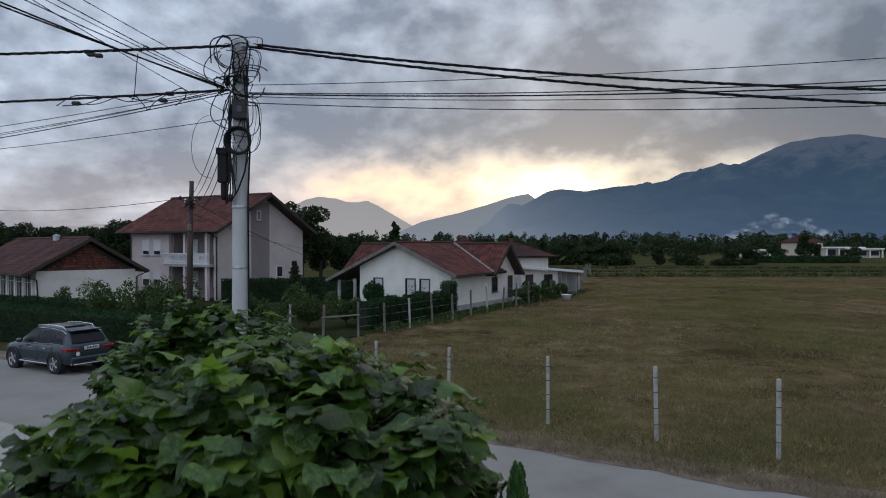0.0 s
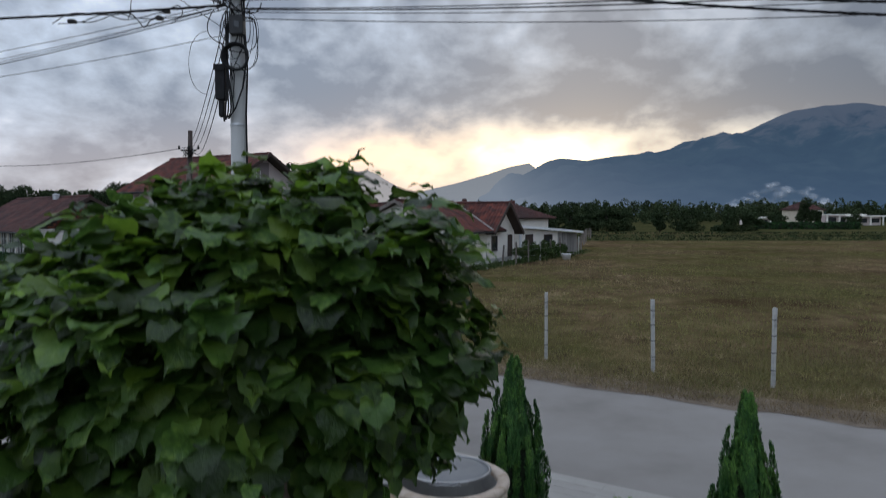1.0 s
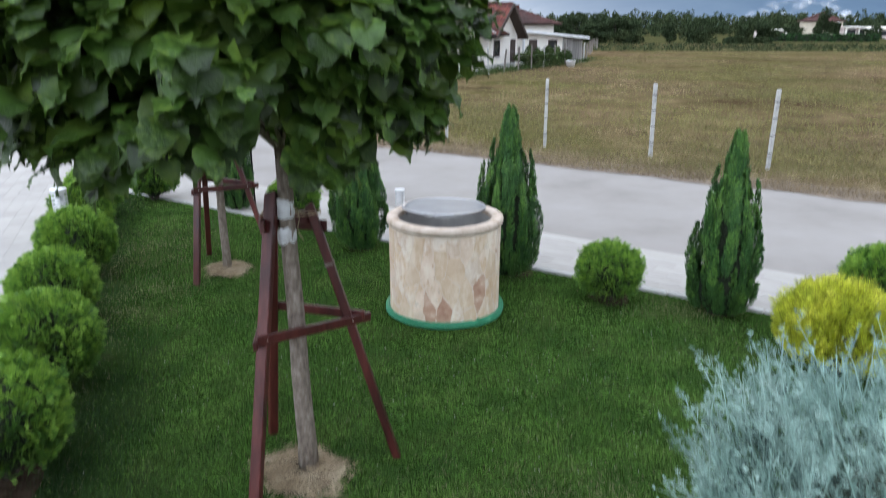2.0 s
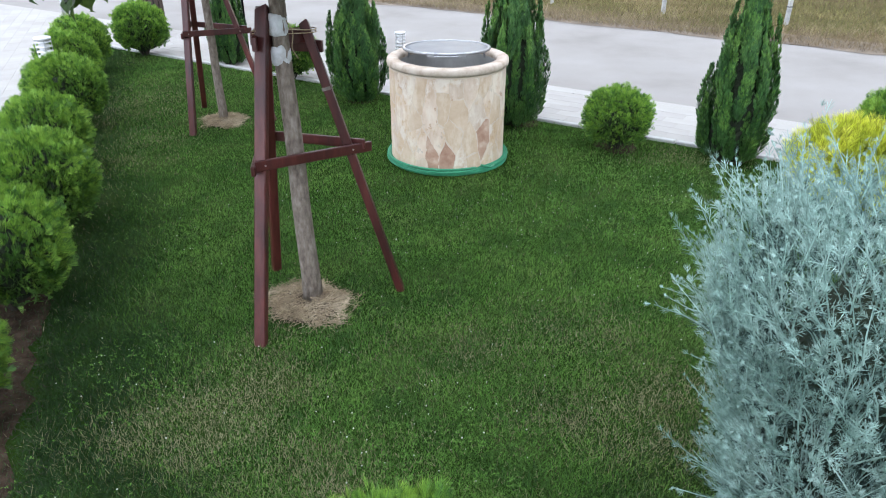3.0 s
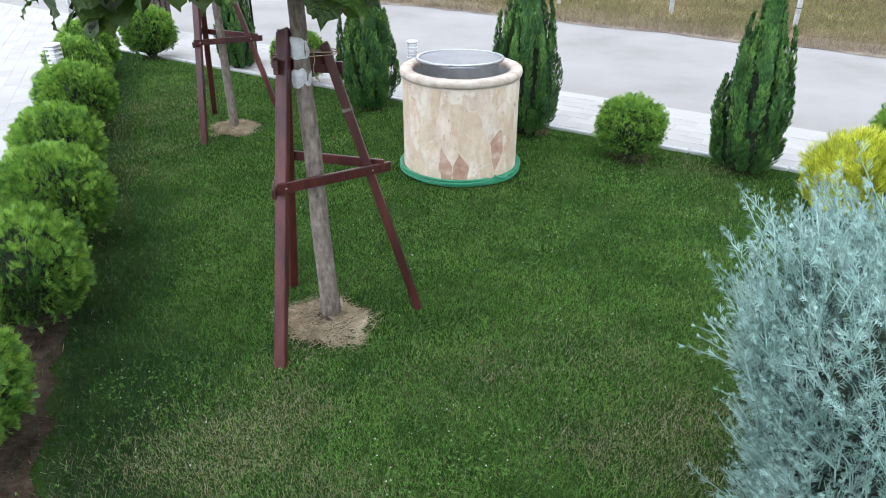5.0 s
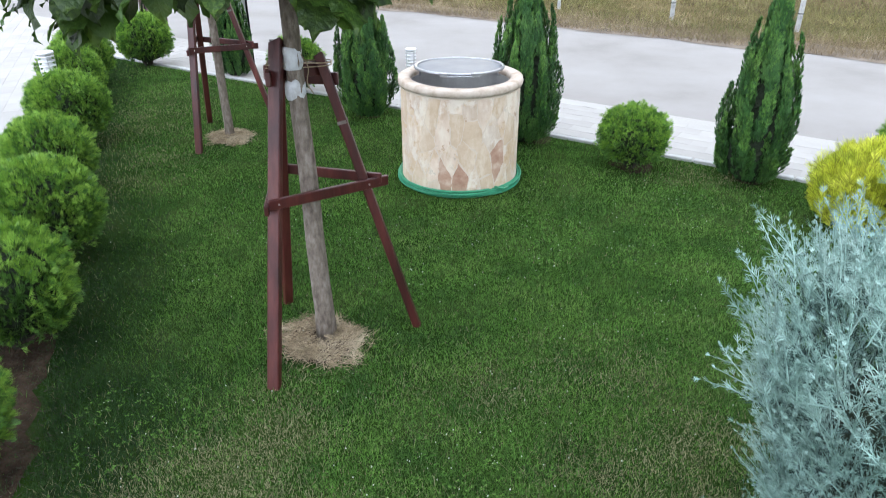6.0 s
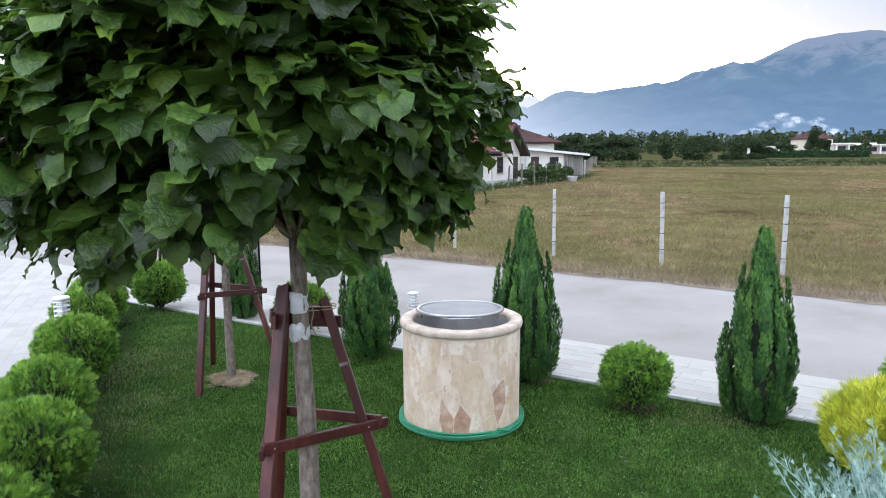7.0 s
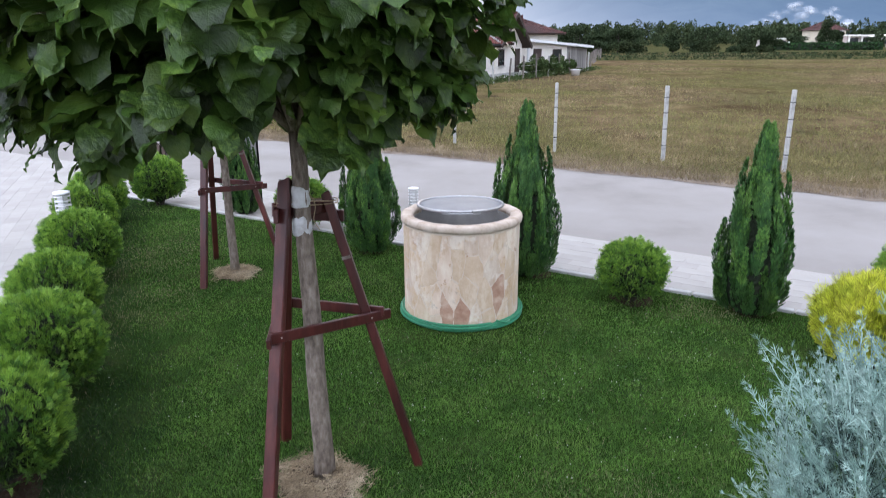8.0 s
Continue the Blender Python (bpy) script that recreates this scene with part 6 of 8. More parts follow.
bush("fruit_bush", -15.2, 35.5, 1.1, 2.9, "loose pale green bush behind the hedge", size=0.07)
bush("fruit_bush", -20.4, 40.5, 1.15, 2.6, "open young fruit tree before the white gable", per=110, size=0.06)
bush("fruit_bush", -24.8, 44.8, 0.7, 1.9, "small sparse shrub by the white gable", per=90, size=0.08)
bush("fruit_bush", -12.7, 33.0, 1.2, 2.8, "loose green shrub beside the wooden pole", size=0.07)
bush("fruit_bush", -17.9, 37.5, 1.2, 2.6, "rambling pale green shrub behind the hedge", size=0.07)
bush("fruit_bush", -9.4, 34.5, 1.1, 2.4, "leafy garden bush behind the hedge", size=0.07)
bush("fruit_bush", -7.2, 36.0, 1.3, 2.4, "tangled garden bush by the fence", size=0.07)
bush("fruit_bush", -5.2, 38.0, 1.0, 1.5, "low tangled bush by the fence", size=0.07)
bush("laurel_bush", -4.6, 44.6, 0.7, 2.1, "dark upright laurel before the white house", HEDGE, 500, 0.08)
bush("fruit_bush", -1.9, 42.5, 0.7, 2.0, "bare twiggy rose bush under the windows", per=50, size=0.06)
for k in range(9):
    f = k / 8
    x, y = -4.3 + 4.4 * f, 36.4 + 7.6 * f
    tagged(hedge("hedge_conifer", [(x, y), (x + 0.42, y + 0.74)], 0.8, 1.3 + 0.1 * (k % 3) + (0.5 if k == 8 else 0), "dark dense conifer of the broken hedge inside the fence", dens=1300, size=0.06), category="conifer", group="hedge conifers")
for k in range(5):
    bush("vine_bush", 6.0 + 0.9 * k, 53.0 + 1.5 * k, 0.7, 1.2 + 0.3 * (k % 2), "low green vine on the fence by the shed", SHRUBLEAF, 260, 0.09)


def tree(name, x, y, h, r, label, per=150, size=0.3, trunk=0.25, mat=WOODS, low=0.25, k=16, conifer=False, group="background trees"):
    ob = thing(name, (x, y, 0), label, "tree", group)
    if conifer:
        zs = np.linspace(low * h, h * 0.97, k)
        c = np.column_stack([RNG.normal(0, 0.08 * r, k), RNG.normal(0, 0.08 * r, k), zs])
        rad = r * (1.05 - (zs - low * h) / (h * (1 - low)))
        rr = np.column_stack([rad + 0.05, rad + 0.05, np.full(k, h * 0.045)])
    else:
        ang, q = RNG.uniform(0, 6.28, k), r * 0.62 * np.sqrt(RNG.uniform(0, 1, k))
        c = np.column_stack([np.cos(ang) * q, np.sin(ang) * q, h * RNG.uniform(low + 0.12, 0.86, k)])
        rr = np.column_stack([r * RNG.uniform(0.28, 0.5, k), r * RNG.uniform(0.28, 0.5, k), h * RNG.uniform(0.1, 0.19, k)])
    v, f = leaf_cloud(c, rr, per, size)
    tagged(mesh_of("crown", v, f, mat, ob), "", kind="stuff")
    bm = tube(bmesh.new(), [(0, 0, -0.1), (0.05, 0.02, h * 0.35), (0, 0.05, h * 0.8)], 0, 7, taper=[trunk, trunk * 0.7, trunk * 0.2])
    part("trunk", bm, BARK_DARK, ob)
    for i in range(0, k, 3):
        part("limb", tube(bmesh.new(), [(0, 0, h * 0.3), tuple(c[i] * 0.6 + np.array([0, 0, h * 0.12])), tuple(c[i])], 0, 5, taper=[trunk * 0.45, trunk * 0.25, trunk * 0.08]), BARK_DARK, ob)
    return ob


def at_bearing(px, d):
    """The plan position at depth d on a bearing given as tan of the angle to the right of the valley axis."""
    return px * d - 0.03, d + 0.15


for b, d, h, r in ((-0.205, 72, 9.0, 3.2), (-0.228, 78, 8.6, 2.8), (-0.178, 75, 6.4, 2.6), (-0.15, 80, 5.6, 2.2), (-0.128, 92, 6.0, 2.8), (-0.108, 98, 6.4, 3.0), (-0.05, 105, 5.0, 2.6),
                   (-0.47, 84, 7.6, 3.2), (-0.50, 88, 6.8, 3.2), (-0.535, 84, 6.7, 3.0), (-0.565, 88, 7.2, 3.0), (-0.6, 86, 7.4, 3.2), (-0.63, 90, 7.8, 3.2), (-0.66, 86, 7.6, 3.2), (-0.44, 92, 6.5, 3.0)):
    tree("broadleaf_tree", *at_bearing(b, d), h, r, "dark broadleaf tree behind the houses", 420, 0.17)
tree("pine_tree", *at_bearing(-0.0705, 96), 7.4, 1.9, "lone dark pine with layered crown", 120, 0.24, 0.18, low=0.35, k=9, conifer=True)
tree("spruce_tree", -9.6, 44.5, 3.3, 0.95, "small dark spruce before the grey house", 90, 0.12, 0.06, low=0.05, k=12, conifer=True)
for b, d, h, r in ((0.21, 150, 3.2, 3.0), (0.235, 146, 4.6, 3.6), (0.26, 149, 4.2, 3.6), (0.312, 147, 3.4, 1.6), (0.355, 148, 4.3, 4.0), (0.41, 146, 4.6, 3.6), (0.44, 150, 4.2, 3.6), (0.182, 152, 4.4, 2.6), (0.16, 150, 5.0, 3.0), (0.1, 140, 4.6, 2.6), (0.13, 148, 4.0, 2.6), (0.52, 205, 7.0, 3.0), (0.535, 207, 4.4, 2.4), (0.59, 214, 3.2, 3.0), (0.48, 190, 3.2, 3.0)):
    tree("field_tree", *at_bearing(b, d), h * 1.2, r * 1.1, "round dark bush-like tree standing in the meadow", 260, 0.2, 0.16, low=-0.1)

# woodland across the plain
n = 640
wx, wy = RNG.uniform(-60, 260, n), RNG.uniform(255, 400, n)
wx = wx * wy / 260
wh = RNG.uniform(4.5, 9.6, n) * (wy / 280) ** 0.6
cs, rs = [], []
for x, y, h in zip(wx, wy, wh):
    wide = RNG.uniform(1.2, 3.4)
    for q in range(4):
        up = RNG.uniform(0.1, 0.88)
        cs.append((x + RNG.normal(0, 0.5 * wide), y + RNG.normal(0, 1.3), h * up))
        rs.append((wide * (1.15 - 0.6 * up), wide * (1.15 - 0.6 * up), h * RNG.uniform(0.14, 0.26)))
v, f = leaf_cloud(cs, rs, 60, 0.5)
v[:, 2] = np.maximum(v[:, 2], 0.05)
tagged(mesh_of("far_woodland", v, f, WOODS), "belt of dark mixed woodland at the foot of the mountains", "woodland", kind="stuff")
hedge("far_hedge", [(74, 167), (98, 164)], 1.6, 1.5, "dark clipped hedge round the far buildings", dens=60, size=0.35)


# ---- smoke over the plain ----
SMOKE = bpy.data.materials.new("thin_smoke")
SMOKE.use_nodes = True
t = SMOKE.node_tree
t.nodes["Principled BSDF"].inputs["Base Color"].default_value = (0.86, 0.87, 0.9, 1)
t.nodes["Principled BSDF"].inputs["Roughness"].default_value = 1.0
tr = t.nodes.new("ShaderNodeBsdfTransparent")
mx = t.nodes.new("ShaderNodeMixShader")
ns = t.nodes.new("ShaderNodeTexNoise")
ns.inputs["Scale"].default_value, ns.inputs["Detail"].default_value = 0.2, 8.0
tco = t.nodes.new("ShaderNodeTexCoord")
t.links.new(tco.outputs["Object"], ns.inputs["Vector"])
rp = ramp_node(t, [(0.36, (0, 0, 0)), (0.68, (0.42, 0.42, 0.42))])
t.links.new(ns.outputs[0], rp.inputs[0])
thick = t.nodes.new("ShaderNodeAttribute")
thick.attribute_name = "leaf_place"
sx = t.nodes.new("ShaderNodeSeparateXYZ")
t.links.new(thick.outputs["Vector"], sx.inputs[0])
t.links.new(math_node(t, "SUBTRACT", 1.0, math_node(t, "MULTIPLY", sx.outputs[0], rp.outputs[0])), mx.inputs[0])
t.links.new(t.nodes["Principled BSDF"].outputs[0], mx.inputs[1])
t.links.new(tr.outputs[0], mx.inputs[2])
t.links.new(mx.outputs[0], t.nodes["Material Output"].inputs[0])
vs, fs, pl = [], [], []
for k in range(90):
    f = RNG.uniform() ** 1.3
    c = np.array([344 - 125 * f + RNG.normal(0, 3), 610 + RNG.normal(0, 14), 6 + 21 * math.exp(-((f - 0.36) / 0.24) ** 2) * RNG.uniform(0.0, 1.0) ** 0.8 + RNG.uniform(0, 4)])
    r = RNG.uniform(2.0, 5.5)
    base = len(vs)
    # a rounded puff, thick in the middle and thin at its rim
    for i in range(5):
        q = i / 4
        for a in range(14):
            th = 2 * math.pi * a / 14
            w = 1 + 0.3 * noise.noise(Vector((math.cos(th) * 1.5, math.sin(th) * 1.5, k)))
            vs.append(c + np.array([math.cos(th) * r * 1.5 * q * w, -2.5 * math.sqrt(1 - q * q), math.sin(th) * r * 0.75 * q * w]))
            pl.append(((1 - q * q) ** 1.3, 0, 0))
    fs += [(base + i * 14 + a, base + i * 14 + (a + 1) % 14, base + (i + 1) * 14 + (a + 1) % 14, base + (i + 1) * 14 + a) for i in range(4) for a in range(14)]
tagged(mesh_of("smoke_plume", np.array(vs), np.array(fs), SMOKE, smooth=True, place=np.array(pl)), "low drift of white smoke before the mountain", "smoke", kind="stuff")


# ---- the parked car ----
def parked_car(at, turn):
    """An estate car. Local x points forward, y to its left."""
    ob = thing("parked_car", at, "dark grey-blue estate car parked beside the hedge", "car", "", turn)
    WB, R = 2.65, 0.345
    xr, xf = -WB / 2, WB / 2
    # lower body: stations along the length with half width, sill and shoulder heights
    st = [(-2.12, 0.74, 0.42, 0.86), (-2.06, 0.83, 0.34, 1.0), (-1.7, 0.875, 0.3, 1.02), (-0.9, 0.885, 0.27, 1.0), (0.2, 0.885, 0.27, 0.97), (1.0, 0.88, 0.28, 0.95), (1.55, 0.86, 0.3, 0.91), (1.95, 0.8, 0.34, 0.84), (2.12, 0.66, 0.4, 0.72)]
    bm = bmesh.new()
    rings = []
    for x, w, lo, hi in st:
        sec = [(w * 0.86, lo), (w * 0.985, lo + 0.08), (w, lo + (hi - lo) * 0.5), (w * 0.985, hi - 0.14), (w * 0.93, hi - 0.03), (w * 0.78, hi + 0.02)]
        rings.append([bm.verts.new((x, y, z)) for y, z in sec] + [bm.verts.new((x, -y, z)) for y, z in reversed(sec)])
    for s, q in zip(rings, rings[1:]):
        for k in range(12):
            bm.faces.new((s[k], q[k], q[(k + 1) % 12], s[(k + 1) % 12]))
    bm.faces.new(rings[0])
    bm.faces.new(rings[-1][::-1])
    bmesh.ops.recalc_face_normals(bm, faces=bm.faces)
    body = part("body", bm, PAINT_CAR, ob, "dark grey-blue metallic bodywork", smooth=True)
    # cabin shell
    cab = [(-2.02, 0.70, 0.98, 1.02), (-1.75, 0.66, 0.98, 1.38), (-1.5, 0.62, 0.98, 1.5), (-0.9, 0.62, 0.98, 1.56), (-0.1, 0.62, 0.95, 1.565), (0.35, 0.61, 0.95, 1.5), (0.75, 0.66, 0.93, 1.25), (1.12, 0.72, 0.92, 0.97)]
    bm = bmesh.new()
    rings = []
    for x, w, lo, hi in cab:
        sec = [(0.79, lo), ((0.79 * 2 + w) / 3, lo + (hi - lo) * 0.45), (w, lo + (hi - lo) * 0.88), (w * 0.8, hi)]
        rings.append([bm.verts.new((x, y, z)) for y, z in sec] + [bm.verts.new((x, -y, z)) for y, z in reversed(sec)])
    for s, q in zip(rings, rings[1:]):
        for k in range(7):
            bm.faces.new((s[k], q[k], q[k + 1], s[k + 1]))
    bmesh.ops.recalc_face_normals(bm, faces=bm.faces)
    part("cabin", bm, PAINT_CAR, ob, smooth=True)

    def cab_side(x, f, sg):
        xs = [c[0] for c in cab]
        lo, hi, w = (float(np.interp(x, xs, [c[i] for c in cab])) for i in (2, 3, 1))
        if f < 0.45:
            y = 0.79 + ((0.79 * 2 + w) / 3 - 0.79) * f / 0.45
        else:
            y = (0.79 * 2 + w) / 3 + (w - (0.79 * 2 + w) / 3) * (f - 0.45) / 0.43
        return (x, sg * (y + 0.012), lo + (hi - lo) * f)

    for sg in (1, -1):
        for x0, x1 in ((-1.68, -1.2), (-1.14, -0.28), (-0.2, 0.78)):
            bm = bmesh.new()
            k = 5
            lo = [bm.verts.new(cab_side(x0 + (x1 - x0) * i / k, 0.08, sg)) for i in range(k + 1)]
            md = [bm.verts.new(cab_side(x0 + (x1 - x0) * i / k, 0.45, sg)) for i in range(k + 1)]
            hi = [bm.verts.new(cab_side(x0 + (x1 - x0) * i / k, 0.82, sg)) for i in range(k + 1)]
            for i in range(k):
                bm.faces.new((lo[i], lo[i + 1], md[i + 1], md[i]))
                bm.faces.new((md[i], md[i + 1], hi[i + 1], hi[i]))
            bmesh.ops.solidify(bm, geom=bm.faces[:], thickness=0.008)
            part("side_window", bm, GLASS_DARK, ob, "dark side glass")
        line = [cab_side(-1.74 + 2.55 * i / 12, 0.04, sg) for i in range(13)]
        part("chrome_strip", tube(bmesh.new(), line, 0.014, 6), CHROME, ob, "bright window trim")
        top = [cab_side(-1.7 + 2.4 * i / 12, 0.9, sg) for i in range(13)]
        part("chrome_strip", tube(bmesh.new(), top, 0.012, 6), CHROME, ob, "bright window trim")
        part("roof_rail", tube(bmesh.new(), [(-1.45, sg * 0.52, 1.49), (-1.3, sg * 0.54, 1.585), (-0.6, sg * 0.55, 1.61), (0.2, sg * 0.54, 1.57), (0.32, sg * 0.53, 1.5)], 0.02, 7), CHROME, ob, "silver roof rail", smooth=True)
        part("sill_strip", tube(bmesh.new(), [(-0.95, sg * 0.885, 0.33), (0.95, sg * 0.88, 0.33)], 0.03, 7), CHROME, ob, "bright side sill")
        part("tail_light", box(bmesh.new(), -2.11, -1.75, sg * 0.845 - 0.05, sg * 0.845 + 0.03, 0.79, 0.91, 0.02), RED_LENS, ob, "red tail light")
        part("tail_light_inner", box(bmesh.new(), -2.14, -2.04, sg * 0.62 - 0.16, sg * 0.62 + 0.2, 0.8, 0.9, 0.02), RED_LENS, ob, "red tail light")
        mir = part("mirror", boxed(0.62, 0.82, sg * 0.98 - 0.1, sg * 0.98 + 0.08, 0.98, 1.12, 0.04), PAINT_CAR, ob, "body-coloured door mirror")
        for x in (-0.72, 0.12):
            part("door_handle", boxed(x - 0.1, x + 0.1, sg * 0.895 - 0.015, sg * 0.895 + 0.015, 0.83, 0.86, 0.008), CHROME, ob)
        for x in (-1.17, -0.24, 0.86):
            part("door_seam", beam((x, sg * 0.886, 0.4), (x, sg * 0.872, 0.92), 0.012, 0.012, 0), BLACK_TRIM, ob)
        for wx in (xr, xf):
            arch = [(wx + 0.41 * math.cos(a), sg * 0.888, R + 0.41 * math.sin(a)) for a in np.linspace(-0.15, math.pi + 0.15, 15)]
            part("wheel_arch", tube(bmesh.new(), arch, 0.035, 6), BLACK_TRIM, ob, "black wheel-arch edge")
            part("wheel_well", lathe(bmesh.new(), [(0.001, 0.0), (0.39, 0.0), (0.39, 0.2), (0.001, 0.2)], 24), BLACK_TRIM, ob).matrix_basis = pose(wx, sg * 0.69 + (0.1 if sg < 0 else -0.1) + sg * 0.1, R, 90 if sg < 0 else -90, 0, 0)
            wheel = new("wheel")
            wheel.parent = ob
            wheel.matrix_basis = pose(wx, sg * 0.8, R, -90 * sg, 0, 0)
            part("tyre", lathe(bmesh.new(), [(0.24, -0.11), (0.32, -0.11), (R, -0.08), (R, 0.08), (0.32, 0.115), (0.24, 0.11)], 36, close=True), TYRE, wheel, smooth=True)
            bm = lathe(bmesh.new(), [(0.215, 0.06), (0.245, 0.112), (0.25, 0.1), (0.22, 0.05)], 32, close=True)
            for q in range(5):
                m = Matrix.Rotation(2 * math.pi * q / 5, 4, "Z")
                box(bm, 0.03, 0.23, -0.032, 0.032, 0.08, 0.105, 0.008, m)
            lathe(bm, [(0.001, 0.11), (0.05, 0.11), (0.06, 0.08), (0.06, 0.05), (0.001, 0.05)], 16)
            part("rim", bm, CHROME, wheel, "five-spoke alloy rim")
            part("disc", lathe(bmesh.new(), [(0.001, 0.03), (0.22, 0.03), (0.22, 0.0), (0.001, 0.0)], 20), BLACK_TRIM, wheel)
    bm = bmesh.new()
    a = [bm.verts.new(q) for q in ((-2.0, -0.62, 1.06), (-2.0, 0.62, 1.06), (-1.74, 0.55, 1.4), (-1.74, -0.55, 1.4))]
    bm.faces.new(a)
    bmesh.ops.solidify(bm, geom=bm.faces[:], thickness=0.02)
    bmesh.ops.translate(bm, vec=(-0.035, 0, 0.012), verts=bm.verts)
    part("rear_window", bm, GLASS_DARK, ob, "dark rear window")
    bm = bmesh.new()
    bm.faces.new([bm.verts.new(q) for q in ((1.06, 0.66, 1.0), (1.06, -0.66, 1.0), (0.4, -0.52, 1.475), (0.4, 0.52, 1.475))])
    bmesh.ops.solidify(bm, geom=bm.faces[:], thickness=0.02)
    bmesh.ops.translate(bm, vec=(0.03, 0, 0.03), verts=bm.verts)
    part("windscreen", bm, GLASS_DARK, ob, "dark windscreen")
    part("spoiler", boxed(-1.9, -1.55, -0.56, 0.56, 1.44, 1.49, 0.02), PAINT_CAR, ob)
    part("sunroof", boxed(-1.2, 0.1, -0.42, 0.42, 1.545, 1.585, 0.01), GLASS_DARK, ob, "dark glass roof panel")
    part("bumper", boxed(-2.2, -1.98, -0.78, 0.78, 0.4, 0.6, 0.05), PAINT_CAR, ob)
    part("bumper_trim", boxed(-2.215, -2.0, -0.76, 0.76, 0.33, 0.42, 0.03), BLACK_TRIM, ob)
    part("exhaust_trim", tube(bmesh.new(), [(-2.16, 0.78, 0.37), (-2.225, 0.6, 0.355), (-2.225, -0.6, 0.355), (-2.16, -0.78, 0.37)], 0.025, 7), CHROME, ob, "bright rear skirt trim")
    plate = part("number_plate", boxed(-2.165, -2.13, -0.27, 0.27, 0.82, 0.94, 0.008), PLATE, ob, "white plate with dark bars")
    for k in range(7):
        part("bar", boxed(-2.17, -2.164, -0.2 + 0.06 * k, -0.165 + 0.06 * k, 0.85, 0.915), BLACK_TRIM, plate)
    part("badge", lathe(bmesh.new(), [(0.001, 0.01), (0.07, 0.01), (0.075, 0), (0.001, 0)], 20), PLATE, ob, "round white sticker").matrix_basis = pose(-2.14, 0.5, 0.7, 0, -90, 0)
    return ob


car = parked_car((-14.05, 25.25, -0.012), 150.5)
car.matrix_basis = car.matrix_basis @ Matrix.Diagonal((0.94, 1, 1, 1))

# dirt verge and soil by the parked car and along the road
def rough_strip(name, pts, w, mat, z, label):
    bm = bmesh.new()
    prev = None
    for i, (x, y) in enumerate(pts):
        j = noise.noise(Vector((x * 0.9, y * 0.9, 2.0))) * 0.28 + noise.noise(Vector((x * 3.1, y * 3.1, 4.0))) * 0.1
        a, b = bm.verts.new((x, y + j, z)), bm.verts.new((x + 0.25, y + w + j * 0.5, z))
        if prev:
            bm.faces.new((prev[0], a, b, prev[1]))
        prev = (a, b)
    bmesh.ops.recalc_face_normals(bm, faces=bm.faces)
    return tagged(part(name, bm, mat), label, "verge", kind="structure")


VERGE = material("dirt_verge", [(0.085, 0.062, 0.042), (0.16, 0.122, 0.086), (0.25, 0.2, 0.15)], scale=1.8, rough=0.95, bump=0.9, bump_scale=14, detail=10, bump_dist=0.05)
rough_strip("verge", [(x, verge_y(x) - 0.12) for x in np.arange(-40, 60, 0.3)], 1.1, VERGE, -0.004, "strip of bare dirt and dead grass at the road edge")


# ---- poles and cables ----


